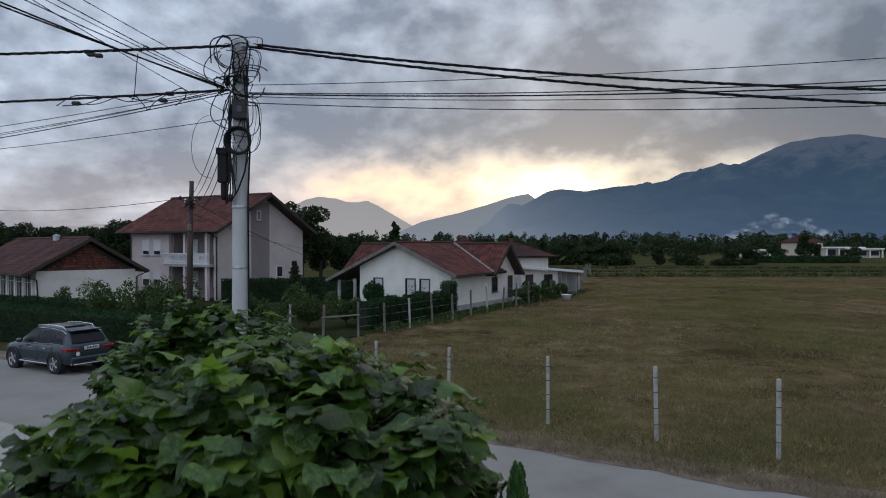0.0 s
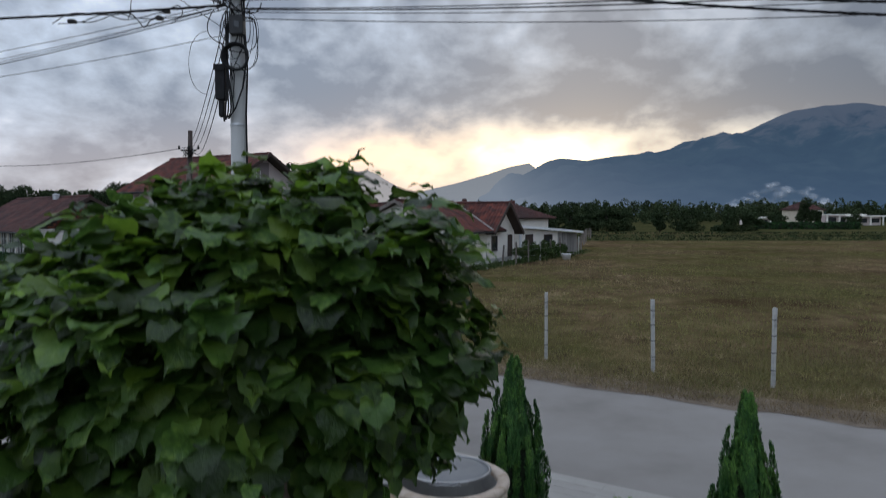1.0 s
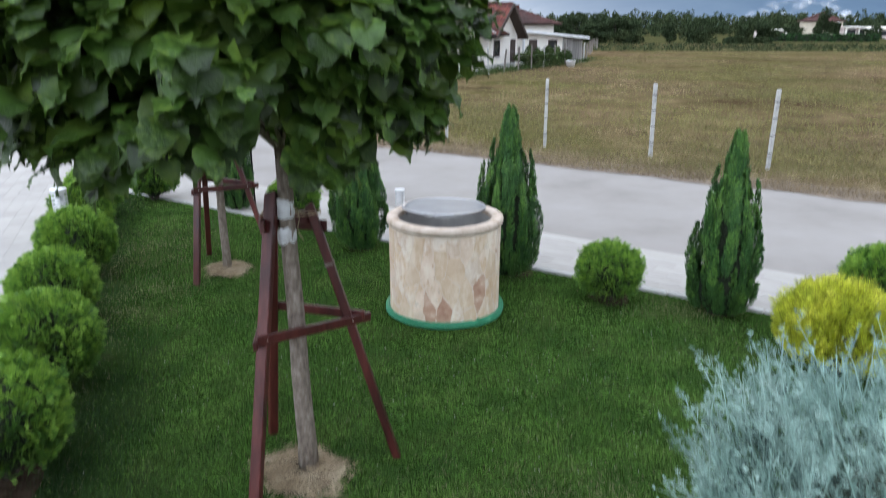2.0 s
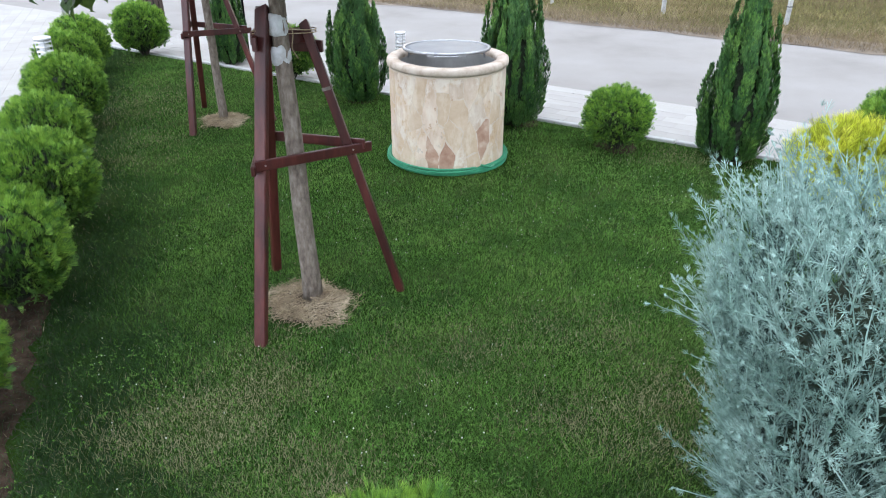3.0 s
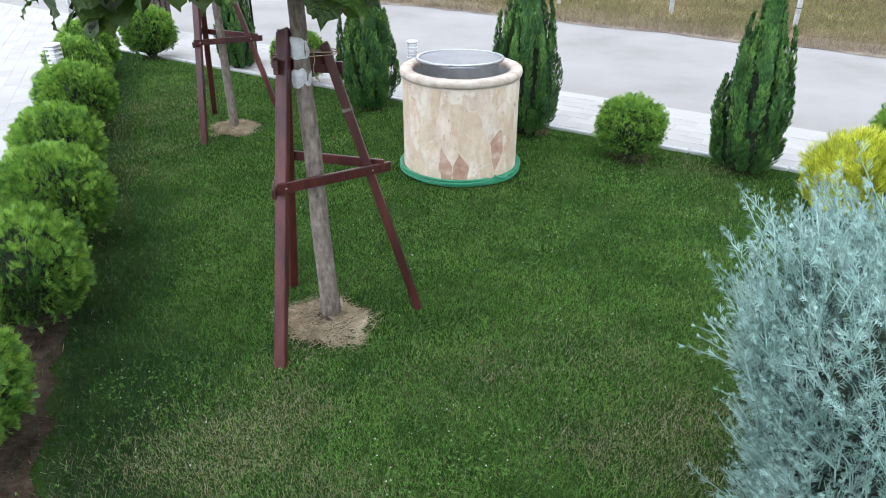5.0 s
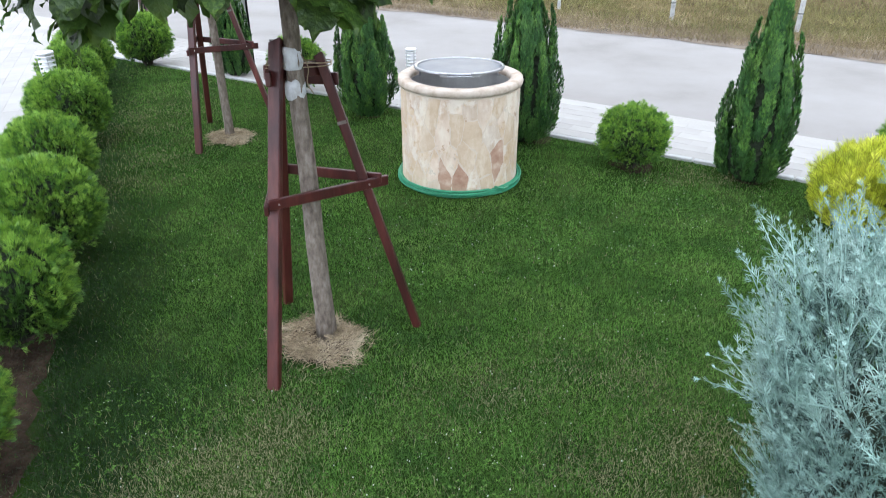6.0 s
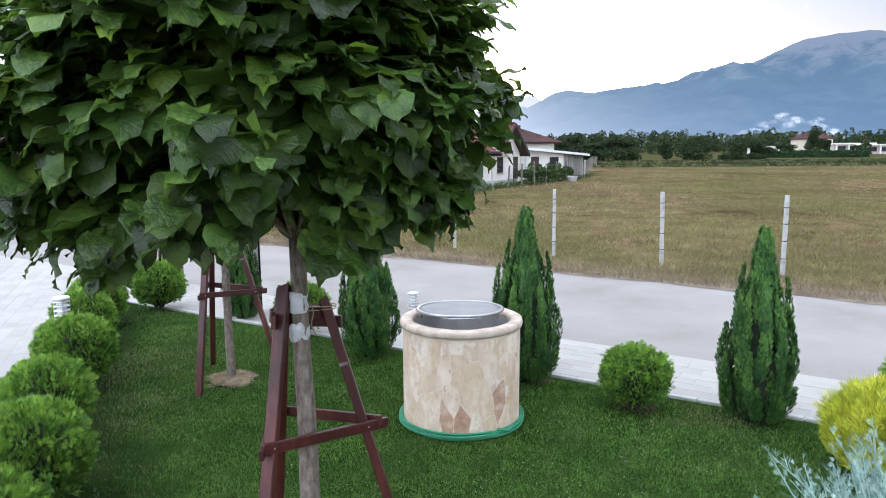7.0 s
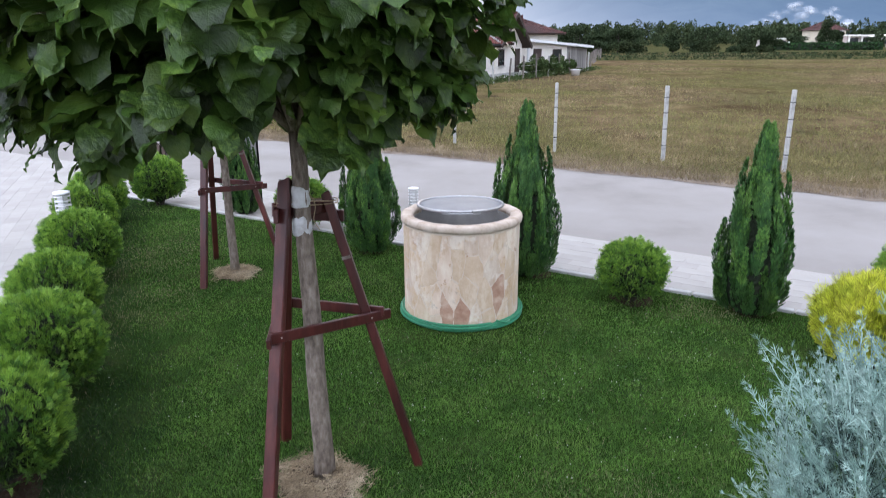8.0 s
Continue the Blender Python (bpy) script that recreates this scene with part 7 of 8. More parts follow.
def concrete_pole(at):
    ob = thing("concrete_pole", at, "grey concrete utility pole with tangled black cables", "utility pole", "utility poles")
    part("shaft", lathe(bmesh.new(), [(0.001, 7.72), (0.112, 7.72), (0.116, 7.68), (0.135, 3.0), (0.15, -0.05), (0.001, -0.05)], 28), POLE_CONCRETE, ob, smooth=True)
    for z in (2.4, 4.05, 5.02):
        part("band", lathe(bmesh.new(), [(0.134 - z * 0.0022 + 0.01, z), (0.134 - z * 0.0022 + 0.014, z + 0.02), (0.134 - z * 0.0022 + 0.01, z + 0.04)], 28), GALV, ob, smooth=True)
    for z in (5.98, 6.02, 6.06, 6.9, 7.0, 7.5):
        part("strap", lathe(bmesh.new(), [(0.121, z), (0.127, z + 0.004), (0.127, z + 0.016), (0.121, z + 0.02)], 24), GALV, ob)
    cab = part("junction_box", boxed(-0.31, -0.15, -0.2, -0.02, 5.42, 5.95, 0.015), BLACK_RUBBER, ob, "black cable splice box")
    part("box_lid", boxed(-0.325, -0.135, -0.22, -0.2, 5.87, 5.97, 0.006), BLACK_RUBBER, cab)
    part("box_tail", boxed(-0.27, -0.18, -0.17, -0.05, 5.15, 5.42, 0.02), BLACK_RUBBER, cab)
    met = part("meter_case", boxed(-0.05, 0.17, -0.27, -0.12, 6.42, 6.72, 0.012), BLACK_TRIM, ob, "small dark case with a glass face")
    part("glass_face", boxed(0.02, 0.11, -0.279, -0.271, 6.52, 6.62, 0.002), GLASS_DARK, met)
    part("bracket", boxed(0.06, 0.32, -0.16, -0.05, 7.58, 7.7, 0.01), GALV, ob, "galvanised cable bracket")
    for k in range(2):
        part("insulator", lathe(bmesh.new(), [(0.001, 0), (0.035, 0.01), (0.05, 0.05), (0.03, 0.09), (0.045, 0.13), (0.001, 0.16)], 12), TYRE, ob).location = (-0.16 + 0.3 * k, -0.14, 6.95)
    rng = np.random.default_rng(77)

    def loop(c, rx, rz, r, turns=1.0, wob=0.02, y=-0.17, phase=0.0):
        pts = []
        n = int(30 * turns)
        for i in range(n + 1):
            a = phase + 2 * math.pi * turns * i / n
            pts.append((c[0] + rx * math.cos(a) + wob * math.sin(a * 2.7 + c[1]), y + 0.03 * math.sin(a * 1.3) - 0.008 * i / 30, c[1] + rz * math.sin(a) + wob * math.cos(a * 1.9)))
        return tube(bmesh.new(), pts, r, 6)

    # the wound reserve coil and slack loops
    for k in range(6):
        part("coil", loop((0.03, 6.08), 0.17 + 0.006 * k, 0.19 + 0.005 * k, 0.019, 1.0, 0.004, -0.2 - 0.012 * k), BLACK_RUBBER, ob, "wound spare cable", smooth=True)
    for k in range(20):
        c = (rng.uniform(-0.25, 0.22), rng.uniform(6.85, 7.65))
        part("slack_cable", loop(c, rng.uniform(0.1, 0.3), rng.uniform(0.12, 0.34), rng.uniform(0.005, 0.011), rng.uniform(0.5, 1.0), 0.03, -0.16 - rng.uniform(0, 0.1), rng.uniform(0, 6.3)), BLACK_RUBBER, ob, smooth=True)
    for k in range(5):
        c = (rng.uniform(-0.22, 0.1), rng.uniform(6.3, 6.8))
        part("slack_cable", loop(c, rng.uniform(0.12, 0.34), rng.uniform(0.2, 0.42), rng.uniform(0.004, 0.009), rng.uniform(0.4, 0.8), 0.04, -0.16 - rng.uniform(0, 0.08), rng.uniform(1.5, 4.5)), BLACK_RUBBER, ob, smooth=True)
    for c, rx, rz, ph in (((0.26, 6.35), 0.12, 0.42, -1.5), ((0.2, 6.4), 0.1, 0.36, -1.5), ((-0.42, 6.0), 0.3, 0.5, 1.6)):
        part("slack_cable", loop(c, rx, rz, 0.004, 0.5, 0.01, -0.18, ph), BLACK_RUBBER, ob, smooth=True)
    # cables that run down the shaft
    part("down_cable", tube(bmesh.new(), [(0.13, -0.1, 7.3), (0.15, -0.12, 6.6), (0.18, -0.1, 5.9), (0.145, -0.08, 5.2), (0.148, -0.06, 3.5), (0.158, -0.05, 0)], 0.015, 7), BLACK_RUBBER, ob, smooth=True)
    part("down_cable", tube(bmesh.new(), [(0.1, -0.16, 7.2), (0.16, -0.18, 6.4), (0.19, -0.2, 6.0), (0.13, -0.2, 5.6), (0.02, -0.2, 5.3), (-0.1, -0.18, 5.12), (-0.2, -0.13, 5.2)], 0.013, 7), BLACK_RUBBER, ob, smooth=True)
    for k in range(4):
        x = -0.2 + 0.03 * k
        part("down_cable", tube(bmesh.new(), smooth_line([(x, -0.12, 5.2), (x + 0.03, -0.19, 5.08 + 0.03 * k), (x + 0.06 + 0.01 * k, -0.2, 5.3), (-0.12 + 0.01 * k, -0.2, 5.8), (-0.13 + 0.01 * k, -0.18, 6.3), (-0.13 + 0.03 * k, -0.16, 6.8)]), 0.011, 6), BLACK_RUBBER, ob, smooth=True)
    for k in range(10):
        z0 = rng.uniform(6.0, 7.6)
        part("slack_cable", tube(bmesh.new(), [(rng.uniform(-0.14, 0.14), -0.15, z0), (rng.uniform(-0.3, 0.3), -0.2, z0 - 0.2), (rng.uniform(-0.16, 0.16), -0.16, z0 - rng.uniform(0.4, 0.9))], 0.007, 5), BLACK_RUBBER, ob, smooth=True)
    return ob


POLE = Vector((-3.3, 11.3, 0))
concrete_pole(POLE)

wood_pole = thing("wooden_pole", (-10.75, 29.3, 0), "old dark wooden utility pole with a few insulators", "utility pole", "utility poles")
part("shaft", tube(bmesh.new(), [(0, 0, -0.1), (0.03, 0, 3.5), (0.12, 0, 7.1)], 0, 12, taper=[0.14, 0.12, 0.09]), FRAME_DARK, wood_pole, smooth=True)
part("cross_arm", boxed(-0.25, 0.4, -0.16, -0.08, 6.24, 6.3, 0.01), FRAME_DARK, wood_pole)
part("fuse_box", boxed(0.0, 0.16, -0.24, -0.1, 5.0, 5.3, 0.02), WOOD_GREY, wood_pole, "small grey fuse box")
for k in range(5):
    part("insulator", lathe(bmesh.new(), [(0.001, 0), (0.04, 0.02), (0.055, 0.07), (0.03, 0.1), (0.045, 0.14), (0.001, 0.18)], 10), WHITE_PLASTIC if k % 2 else TYRE, wood_pole).location = (-0.32 + 0.2 * k, -0.11, 6.3 - 0.12 * (k % 2))
part("wire_tangle", tube(bmesh.new(), [(0.1 + 0.24 * math.cos(1.9 * k), -0.15 + 0.05 * math.sin(k), 6.25 + 0.22 * math.sin(2.3 * k) - 0.01 * k) for k in range(26)], 0.012, 5), BLACK_RUBBER, wood_pole, smooth=True)


def sag(p, q, drop, n=28):
    p, q = Vector(p), Vector(q)
    return [p.lerp(q, i / n) + Vector((0, 0, -4 * drop * (i / n) * (1 - i / n))) for i in range(n + 1)]


def cable(p, q, drop, r, label, strands=1, pitch=0.5):
    ob = thing("overhead_cable", (0, 0, 0), label, "cable", "overhead cables")
    pts = sag(p, q, drop, 28 if strands == 1 else 160)
    if strands == 1:
        part("wire", tube(bmesh.new(), pts, r, 6), BLACK_RUBBER, ob, smooth=True)
        return ob
    for s in range(strands):
        path, run = [], 0.0
        for i, c in enumerate(pts):
            run += (c - pts[i - 1]).length if i else 0
            a = 2 * math.pi * run / pitch + 2 * math.pi * s / strands
            path.append(c + Vector((0, math.cos(a), math.sin(a))) * r * 1.05)
        part("strand", tube(bmesh.new(), path, r, 6), BLACK_RUBBER, ob, smooth=True)
    return ob


TOPP = POLE + Vector((0.22, -0.14, 7.62))
MIDP = POLE + Vector((0.05, -0.14, 6.95))
# the two twisted bundles and thin lines that leave to the right
cable(TOPP, (26.0, 9.3, 7.75), 1.02, 0.0125, "thick twisted black cable bundle from pole to pole", 3, 0.75)
cable(TOPP + Vector((-0.04, 0.04, -0.03)), (26.0, 8.6, 7.0), 1.0, 0.0125, "thick twisted black cable bundle hung below another", 3, 0.75)
cable(MIDP + Vector((0.1, 0, 0.02)), (21.0, 8.2, 8.3), 0.42, 0.006, "thin black line rising from the pole")
for k, (dz, ez, dr, r) in enumerate(((-0.1, 7.9, 0.62, 0.008), (-0.12, 7.75, 0.6, 0.011), (-0.16, 7.55, 0.58, 0.006), (-0.26, 7.4, 0.62, 0.007))):
    cable(MIDP + Vector((0.12, 0, dz)), (22.0, 6.6 + 0.3 * k, ez), dr, r, "thin black line across the road")
# bundles and lines to the left
LP = POLE + Vector((-0.12, -0.12, 7.6))
cable(LP, (-16.5, 11.9, 7.62), 0.1, 0.0125, "thick twisted black cable bundle leaving the pole top along the lane", 3, 0.6)
cable(POLE + Vector((-0.14, -0.12, 6.9)), (-16.5, 11.9, 6.72), 0.12, 0.011, "twisted slack cable with loose loops", 3, 0.9)
for p, q, r in (((-3.49, 11.05, 6.89), (-5.52, 7.16, 7.31), 0.011),
                ((-3.49, 11.05, 6.92), (-5.52, 7.16, 7.25), 0.011),
                ((-3.53, 11.05, 6.94), (-5.11, 7.16, 7.31), 0.007),
                ((-3.49, 11.05, 6.54), (-5.01, 7.16, 7.42), 0.005),
                ((-3.53, 11.05, 6.94), (-4.81, 7.16, 7.31), 0.005),
                ((-3.52, 11.05, 6.96), (-4.63, 7.16, 7.3), 0.006),
                ((-3.55, 11.05, 7.12), (-4.26, 7.16, 7.26), 0.005)):
    cable(p, q, 0.03, r, "black line passing over the garden to the pole")
for k, (ez, sz) in enumerate(((7.05, 6.95), (6.8, 6.9), (6.7, 6.86), (6.9, 6.9), (7.1, 6.45))):
    cable(POLE + Vector((-0.12, -0.1, sz)), (-22.0, 20.0 + 0.4 * k, ez - 0.1), 0.25, 0.009 if k == 2 else 0.006, "thin line towards the far houses")
for k in range(4):
    cable(POLE + Vector((-0.13, -0.05, 6.9 - 0.25 * k)), Vector((-10.6 + 0.06 * k, 29.2, 6.5 - 0.12 * k)), 0.25 + 0.1 * k, 0.009, "black line from the concrete pole to the wooden pole")
cable((-10.5, 29.2, 6.2), (-6.4, 49.2, 2.6), 0.35, 0.012, "thin line from the wooden pole to the white house")
cable((-10.5, 29.2, 5.7), (-8.5, 60.2, 4.0), 0.6, 0.01, "thin line from the wooden pole past the grey house")
cable((-10.8, 29.3, 6.4), (-40, 52, 7.8), 0.7, 0.012, "thin line from the wooden pole over the houses")
# loose loops hung on the left-hand cables
slack = thing("cable_loops", (0, 0, 0), "loose loops of spare black cable tied along the lines", "cable", "overhead cables")
for k, pts in enumerate((((-6.45, 11.65, 6.74), (-6.12, 11.65, 6.91), (-5.51, 11.65, 6.88), (-5.18, 11.65, 6.91), (-5.04, 11.65, 6.8), (-4.93, 11.65, 6.68), (-4.81, 11.65, 6.81), (-4.48, 11.65, 7.0), (-4.34, 11.65, 7.02), (-4.31, 11.65, 6.89), (-4.48, 11.65, 6.74)),
                         ((-6.35, 11.65, 6.74), (-5.98, 11.65, 6.77), (-5.6, 11.65, 6.89), (-5.27, 11.65, 6.81), (-4.95, 11.65, 6.85), (-4.57, 11.65, 6.96), (-4.38, 11.65, 7.04)),
                         ((-5.1, 11.65, 7.6), (-5.13, 11.65, 7.28), (-5.16, 11.65, 6.91), (-5.2, 11.65, 6.83)),
                         ((-6.21, 11.65, 6.78), (-5.79, 11.65, 6.77), (-5.37, 11.65, 6.9), (-5.04, 11.65, 6.83), (-4.57, 11.65, 6.83), (-4.2, 11.65, 6.89), (-3.82, 11.65, 6.98)),
                         ((-5.04, 11.65, 7.64), (-4.98, 11.65, 7.73), (-4.93, 11.65, 7.71), (-4.83, 11.65, 7.66)))):
    part("loop", tube(bmesh.new(), smooth_line(pts), 0.008, 6), BLACK_RUBBER, slack, smooth=True)
for x, z in ((-5.87, 7.59), (-5.92, 7.63), (-5.75, 7.57), (-6.12, 6.78), (-4.68, 6.83), (-4.57, 6.94)):
    part("clamp", boxed(x - 0.06, x + 0.06, 11.6, 11.7, z - 0.03, z + 0.03, 0.012), BLACK_TRIM, slack)


# ---- fences ----
POST = material("fence_post_concrete", [(0.24, 0.24, 0.235), (0.4, 0.39, 0.37), (0.5, 0.49, 0.46)], scale=5, rough=0.9, bump=0.4, bump_scale=40)


def fence_post(x, y, h, w, mat, group, label, lean=0.0):
    ob = tagged(part("fence_post", boxed(-w / 2, w / 2, -w / 2, w / 2, -0.15, h, 0.012), mat), label, "fence post", group)
    ob.matrix_basis = pose(x, y, -0.03, RNG.normal(0, 0.8), lean + RNG.normal(0, 0.8), RNG.uniform(-20, 20))
    return ob


road_posts = []
NEAR_POSTS = {-2: (6.93, 14.53), -1: (4.83, 15.95), 0: (2.575, 17.43), 1: (0.1, 18.95), 2: (-1.97, 20.2)}
for k in range(-7, 4):
    x, y = NEAR_POSTS.get(k, (2.6 - 2.22 * k, 17.5 + 1.41 * k))
    post = fence_post(x, y, 1.68, 0.08, POST, "posts along the road", "pale concrete fence post at the field edge")
    road_posts.append((x, y))
    for z in (0.35, 0.72, 1.08, 1.42):
        part("wire_tie", boxed(-0.044, 0.044, -0.044, 0.044, z, z + 0.018), BLACK_TRIM, post, "dark wire tie")
posts = [(-7.7, 34.6), (-5.75, 33.0), (-4.15, 33.5)] + [(-3.0 + 0.478 * s, 35.0 + 0.88 * s) for s in np.arange(0, 32, 2.45)]
for k, (x, y) in enumerate(posts):
    fence_post(x, y, 1.5 + 0.1 * (k % 3), 0.11, WOOD_GREY if k % 4 else POST, "posts by the white house", "weathered wooden fence post by the white house", RNG.normal(0, 2))
for z in (0.45, 0.9, 1.3):
    ob = thing("fence_wire", (0, 0, 0), "thin wire of the garden fence by the white house", "wire", "garden fence wires")
    part("wire", tube(bmesh.new(), [(x, y, z) for x, y in posts[2:]], 0.0035, 4), GALV, ob)
rail = thing("fence_rail", (-5.75, 33.0, 0), "pale horizontal pole of a field gate", "gate")
part("rail", tube(bmesh.new(), [(-0.1, -0.06, 0.95), (1.7, 0.44, 1.05)], 0.045, 8), WOOD_GREY, rail)
for k in range(22):
    x, y = 12 + 0.6 * k + RNG.normal(0, 0.3), 63 + 2.6 * k
    fence_post(x, y, 1.3, 0.1, WOOD_GREY, "posts along the field edge", "thin grey post along the far field edge")
tub = thing("water_tub", (9.8, 55.5, -0.02), "white plastic tub lying in the grass by the shed", "tub")
bm = lathe(bmesh.new(), [(0.001, 0.02), (0.3, 0.0), (0.4, 0.42), (0.43, 0.45), (0.41, 0.45), (0.29, 0.05), (0.001, 0.05)], 20)
part("tub_body", bm, WHITE_PLASTIC, tub, smooth=True)

# ---- things at the end of the drive ----
bin_ob = thing("litter_bin", (-5.55, 13.6, 0.012), "dark slatted litter bin at the end of the drive", "litter bin")
part("liner", lathe(bmesh.new(), [(0.001, 0.08), (0.19, 0.08), (0.2, 0.7), (0.18, 0.7), (0.17, 0.1)], 20), BLACK_TRIM, bin_ob)
for k in range(14):
    a = 2 * math.pi * k / 14
    part("slat", boxed(-0.035, 0.035, 0.2, 0.225, 0.06, 0.74, 0.005), FRAME_DARK, bin_ob).matrix_basis = pose(0, 0, 0, 0, 0, math.degrees(a))
sign = thing("steel_post", (-6.95, 13.2, 0.012), "pair of slim bright steel tubes at the end of the drive", "post")
for k in (-1, 1):
    part("tube", tube(bmesh.new(), [(0.07 * k, 0, -0.05), (0.045 * k, 0, 1.1)], 0.03, 10), STEEL, sign, smooth=True)
part("crossbar", tube(bmesh.new(), [(-0.06, 0, 0.9), (0.06, 0, 0.9)], 0.02, 8), STEEL, sign)

# ---- paving ----
kerb_mesh = boxed(-0.49, 0.49, -0.035, 0.035, -0.08, 0.035, 0.008)
kerb0 = part("kerb", kerb_mesh, CONCRETE)
KB = math.degrees(math.atan(-0.6))
step = 1.0 * math.cos(math.atan(0.6))
tagged(kerb0, "thin grey concrete lawn kerb", "kerb", "lawn kerb stones")
kerb0.matrix_basis = pose(-5.6, kerb_y(-5.6), 0, 0, 0, KB)
for k in range(1, 16):
    x = -5.6 + step * k
    copy_thing(kerb0, pose(x, kerb_y(x), 0, RNG.normal(0, 0.4), 0, KB + RNG.normal(0, 0.3)))

pave = sheet("pavement", [(row_x(-1.0) - 0.44, -1.0), (-7.0, -1.0), (-22, 8), (-22, road_y(-22)), (12, road_y(12)), (12, kerb_y(12)), (-6.0, kerb_y(-6.0) + 0.02), (-6.4, kerb_y(-6.0) - 0.4), (row_x(3.67) - 0.44, 3.67)], 0.001, JOINT, "drive and footway of pale concrete pavers", 0.06)
# pavers: on the footway their courses follow the kerb, on the drive they follow the row of shrubs
PW, PL = 0.2, 0.4
foot_ang, drive_ang = math.atan(-0.61), math.atan2(0.925, -0.38)
cells = []
for ang, drive_part in ((foot_ang, False), (drive_ang, True)):
    ca, sa = math.cos(ang), math.sin(ang)
    for i in range(-70, 70):
        for j in range(-90, 90):
            u, v = (i + 0.5 * (j % 2)) * PL, j * PW
            x, y = -3.0 + u * ca - v * sa, 8.0 + u * sa + v * ca
            if y > road_y(x) - 0.16 or y < -0.6 or x < -17 or x > 9:
                continue
            foot = y > kerb_y(x) + 0.17 and x > -6.35
            drive = x < row_x(y) - 0.55 and x < -1.5 and not (x > -6.6 and y > kerb_y(x))
            if (drive if drive_part else foot):
                cells.append((x, y, ang))
cells = np.array(cells)
order = np.argsort(np.hypot(cells[:, 0] - 1.2, cells[:, 1] - 8.6))
bm = boxed(-PL / 2 + 0.003, PL / 2 - 0.003, -PW / 2 + 0.003, PW / 2 - 0.003, -0.03, 0.004)
pm = bpy.data.meshes.new("paver")
bm.to_mesh(pm)
bm.free()
pm.materials.append(PAVER)
for k in order[:300]:
    o = new("paver", pm)
    o.parent = pave
    o.matrix_basis = pose(cells[k, 0], cells[k, 1], RNG.normal(0, 0.0008), RNG.normal(0, 0.12), RNG.normal(0, 0.12), math.degrees(cells[k, 2]))
rest = cells[order[300:]]
n = len(rest)
hx, hy = PL / 2 - 0.0045, PW / 2 - 0.0045
loc = np.array([(-hx, -hy, 0), (hx, -hy, 0), (hx, hy, 0), (-hx, hy, 0), (-hx - 0.003, -hy - 0.003, -0.01), (hx + 0.003, -hy - 0.003, -0.01), (hx + 0.003, hy + 0.003, -0.01), (-hx - 0.003, hy + 0.003, -0.01)])
c, s = np.cos(rest[:, 2]), np.sin(rest[:, 2])
v = np.stack([np.outer(c, loc[:, 0]) - np.outer(s, loc[:, 1]) + rest[:, :1], np.outer(s, loc[:, 0]) + np.outer(c, loc[:, 1]) + rest[:, 1:2], loc[None, :, 2] + (0.004 + RNG.normal(0, 0.0006, n))[:, None]], 2)
quad = np.array([(0, 1, 2, 3), (0, 4, 5, 1), (1, 5, 6, 2), (2, 6, 7, 3), (3, 7, 4, 0)])
f = (quad[None] + (np.arange(n) * 8)[:, None, None]).reshape(-1, 4)
tagged(mesh_of("paver_field", v.reshape(-1, 3), f, PAVER_JOINED, pave), "pale concrete pavers laid in courses", kind="stuff")

# ---- lawn grass, clover and flowers ----
def in_lawn(x, y):
    return (y < kerb_y(x) - 0.05) & (x > row_x(y) - 0.35) & (y > 0.2) & (x < 7.5)


def bare(x, y):
    """Worn dry patches of the lawn, 0 to 1."""
    b = np.zeros(len(x))
    for cx, cy, rx, ry, k in ((-1.2, 2.7, 0.36, 0.28, 1.0), (-1.02, 2.96, 0.3, 0.28, 0.9), (-1.05, 3.25, 0.2, 0.25, 0.75), (-1.45, 2.62, 0.4, 0.22, 0.6), (1.2, 2.86, 0.36, 0.34, 0.95), (0.9, 2.8, 0.4, 0.3, 0.7), (0.87, 3.6, 0.5, 0.3, 0.4), (-0.55, 2.35, 0.5, 0.3, 0.5),
                              (-3.8, 8.7, 0.6, 1.0, 0.5), (-3.2, 6.95, 0.4, 0.8, 0.45), (2.6, 6.75, 0.5, 0.28, 0.6), (0.1, 3.4, 0.6, 0.3, 0.3)):
        b = np.maximum(b, k * np.exp(-((x - cx) / rx) ** 2 - ((y - cy) / ry) ** 2))
    return b


def scatter(n, x0, x1, y0, y1, power=1.0):
    x, y = RNG.uniform(x0, x1, n), y0 + (y1 - y0) * RNG.uniform(0, 1, n) ** power
    k = in_lawn(x, y)
    return x[k], y[k]


def smooth_noise(x, y, f, z):
    return np.array([noise.noise(Vector((a * f, c * f, z))) for a, c in zip(x, y)])


DRY_LAWN = material("dry_lawn", [(0.16, 0.15, 0.08), (0.25, 0.225, 0.13), (0.34, 0.3, 0.19)], scale=2.5, rough=0.85, bump=0, vary=0.25, island=True, trans=0.2, spec=0.2)
# dark blade tone: painted shade beside the thuja row, and scattered tufts
SHADE_TUFT_GRASS = material("shaded_tuft_green", [(0.01, 0.032, 0.007), (0.019, 0.052, 0.011), (0.034, 0.078, 0.017)], scale=3.0, rough=0.6, bump=0, vary=0.5, island=True, trans=0.2, spec=0.25)
x, y = scatter(700000, -6.5, 5.5, 0.8, 12.2, 1.35)
x2, y2 = scatter(520000, -2.8, 3.0, 1.6, 7.0, 1.5)
fade = RNG.uniform(size=len(x2)) > np.clip((y2 - 2.5) / 4.0, 0, 1)
x2, y2 = x2[fade], y2[fade]
x, y = np.concatenate([x, x2]), np.concatenate([y, y2])
b = bare(x, y)
clear = np.ones(len(x), bool)
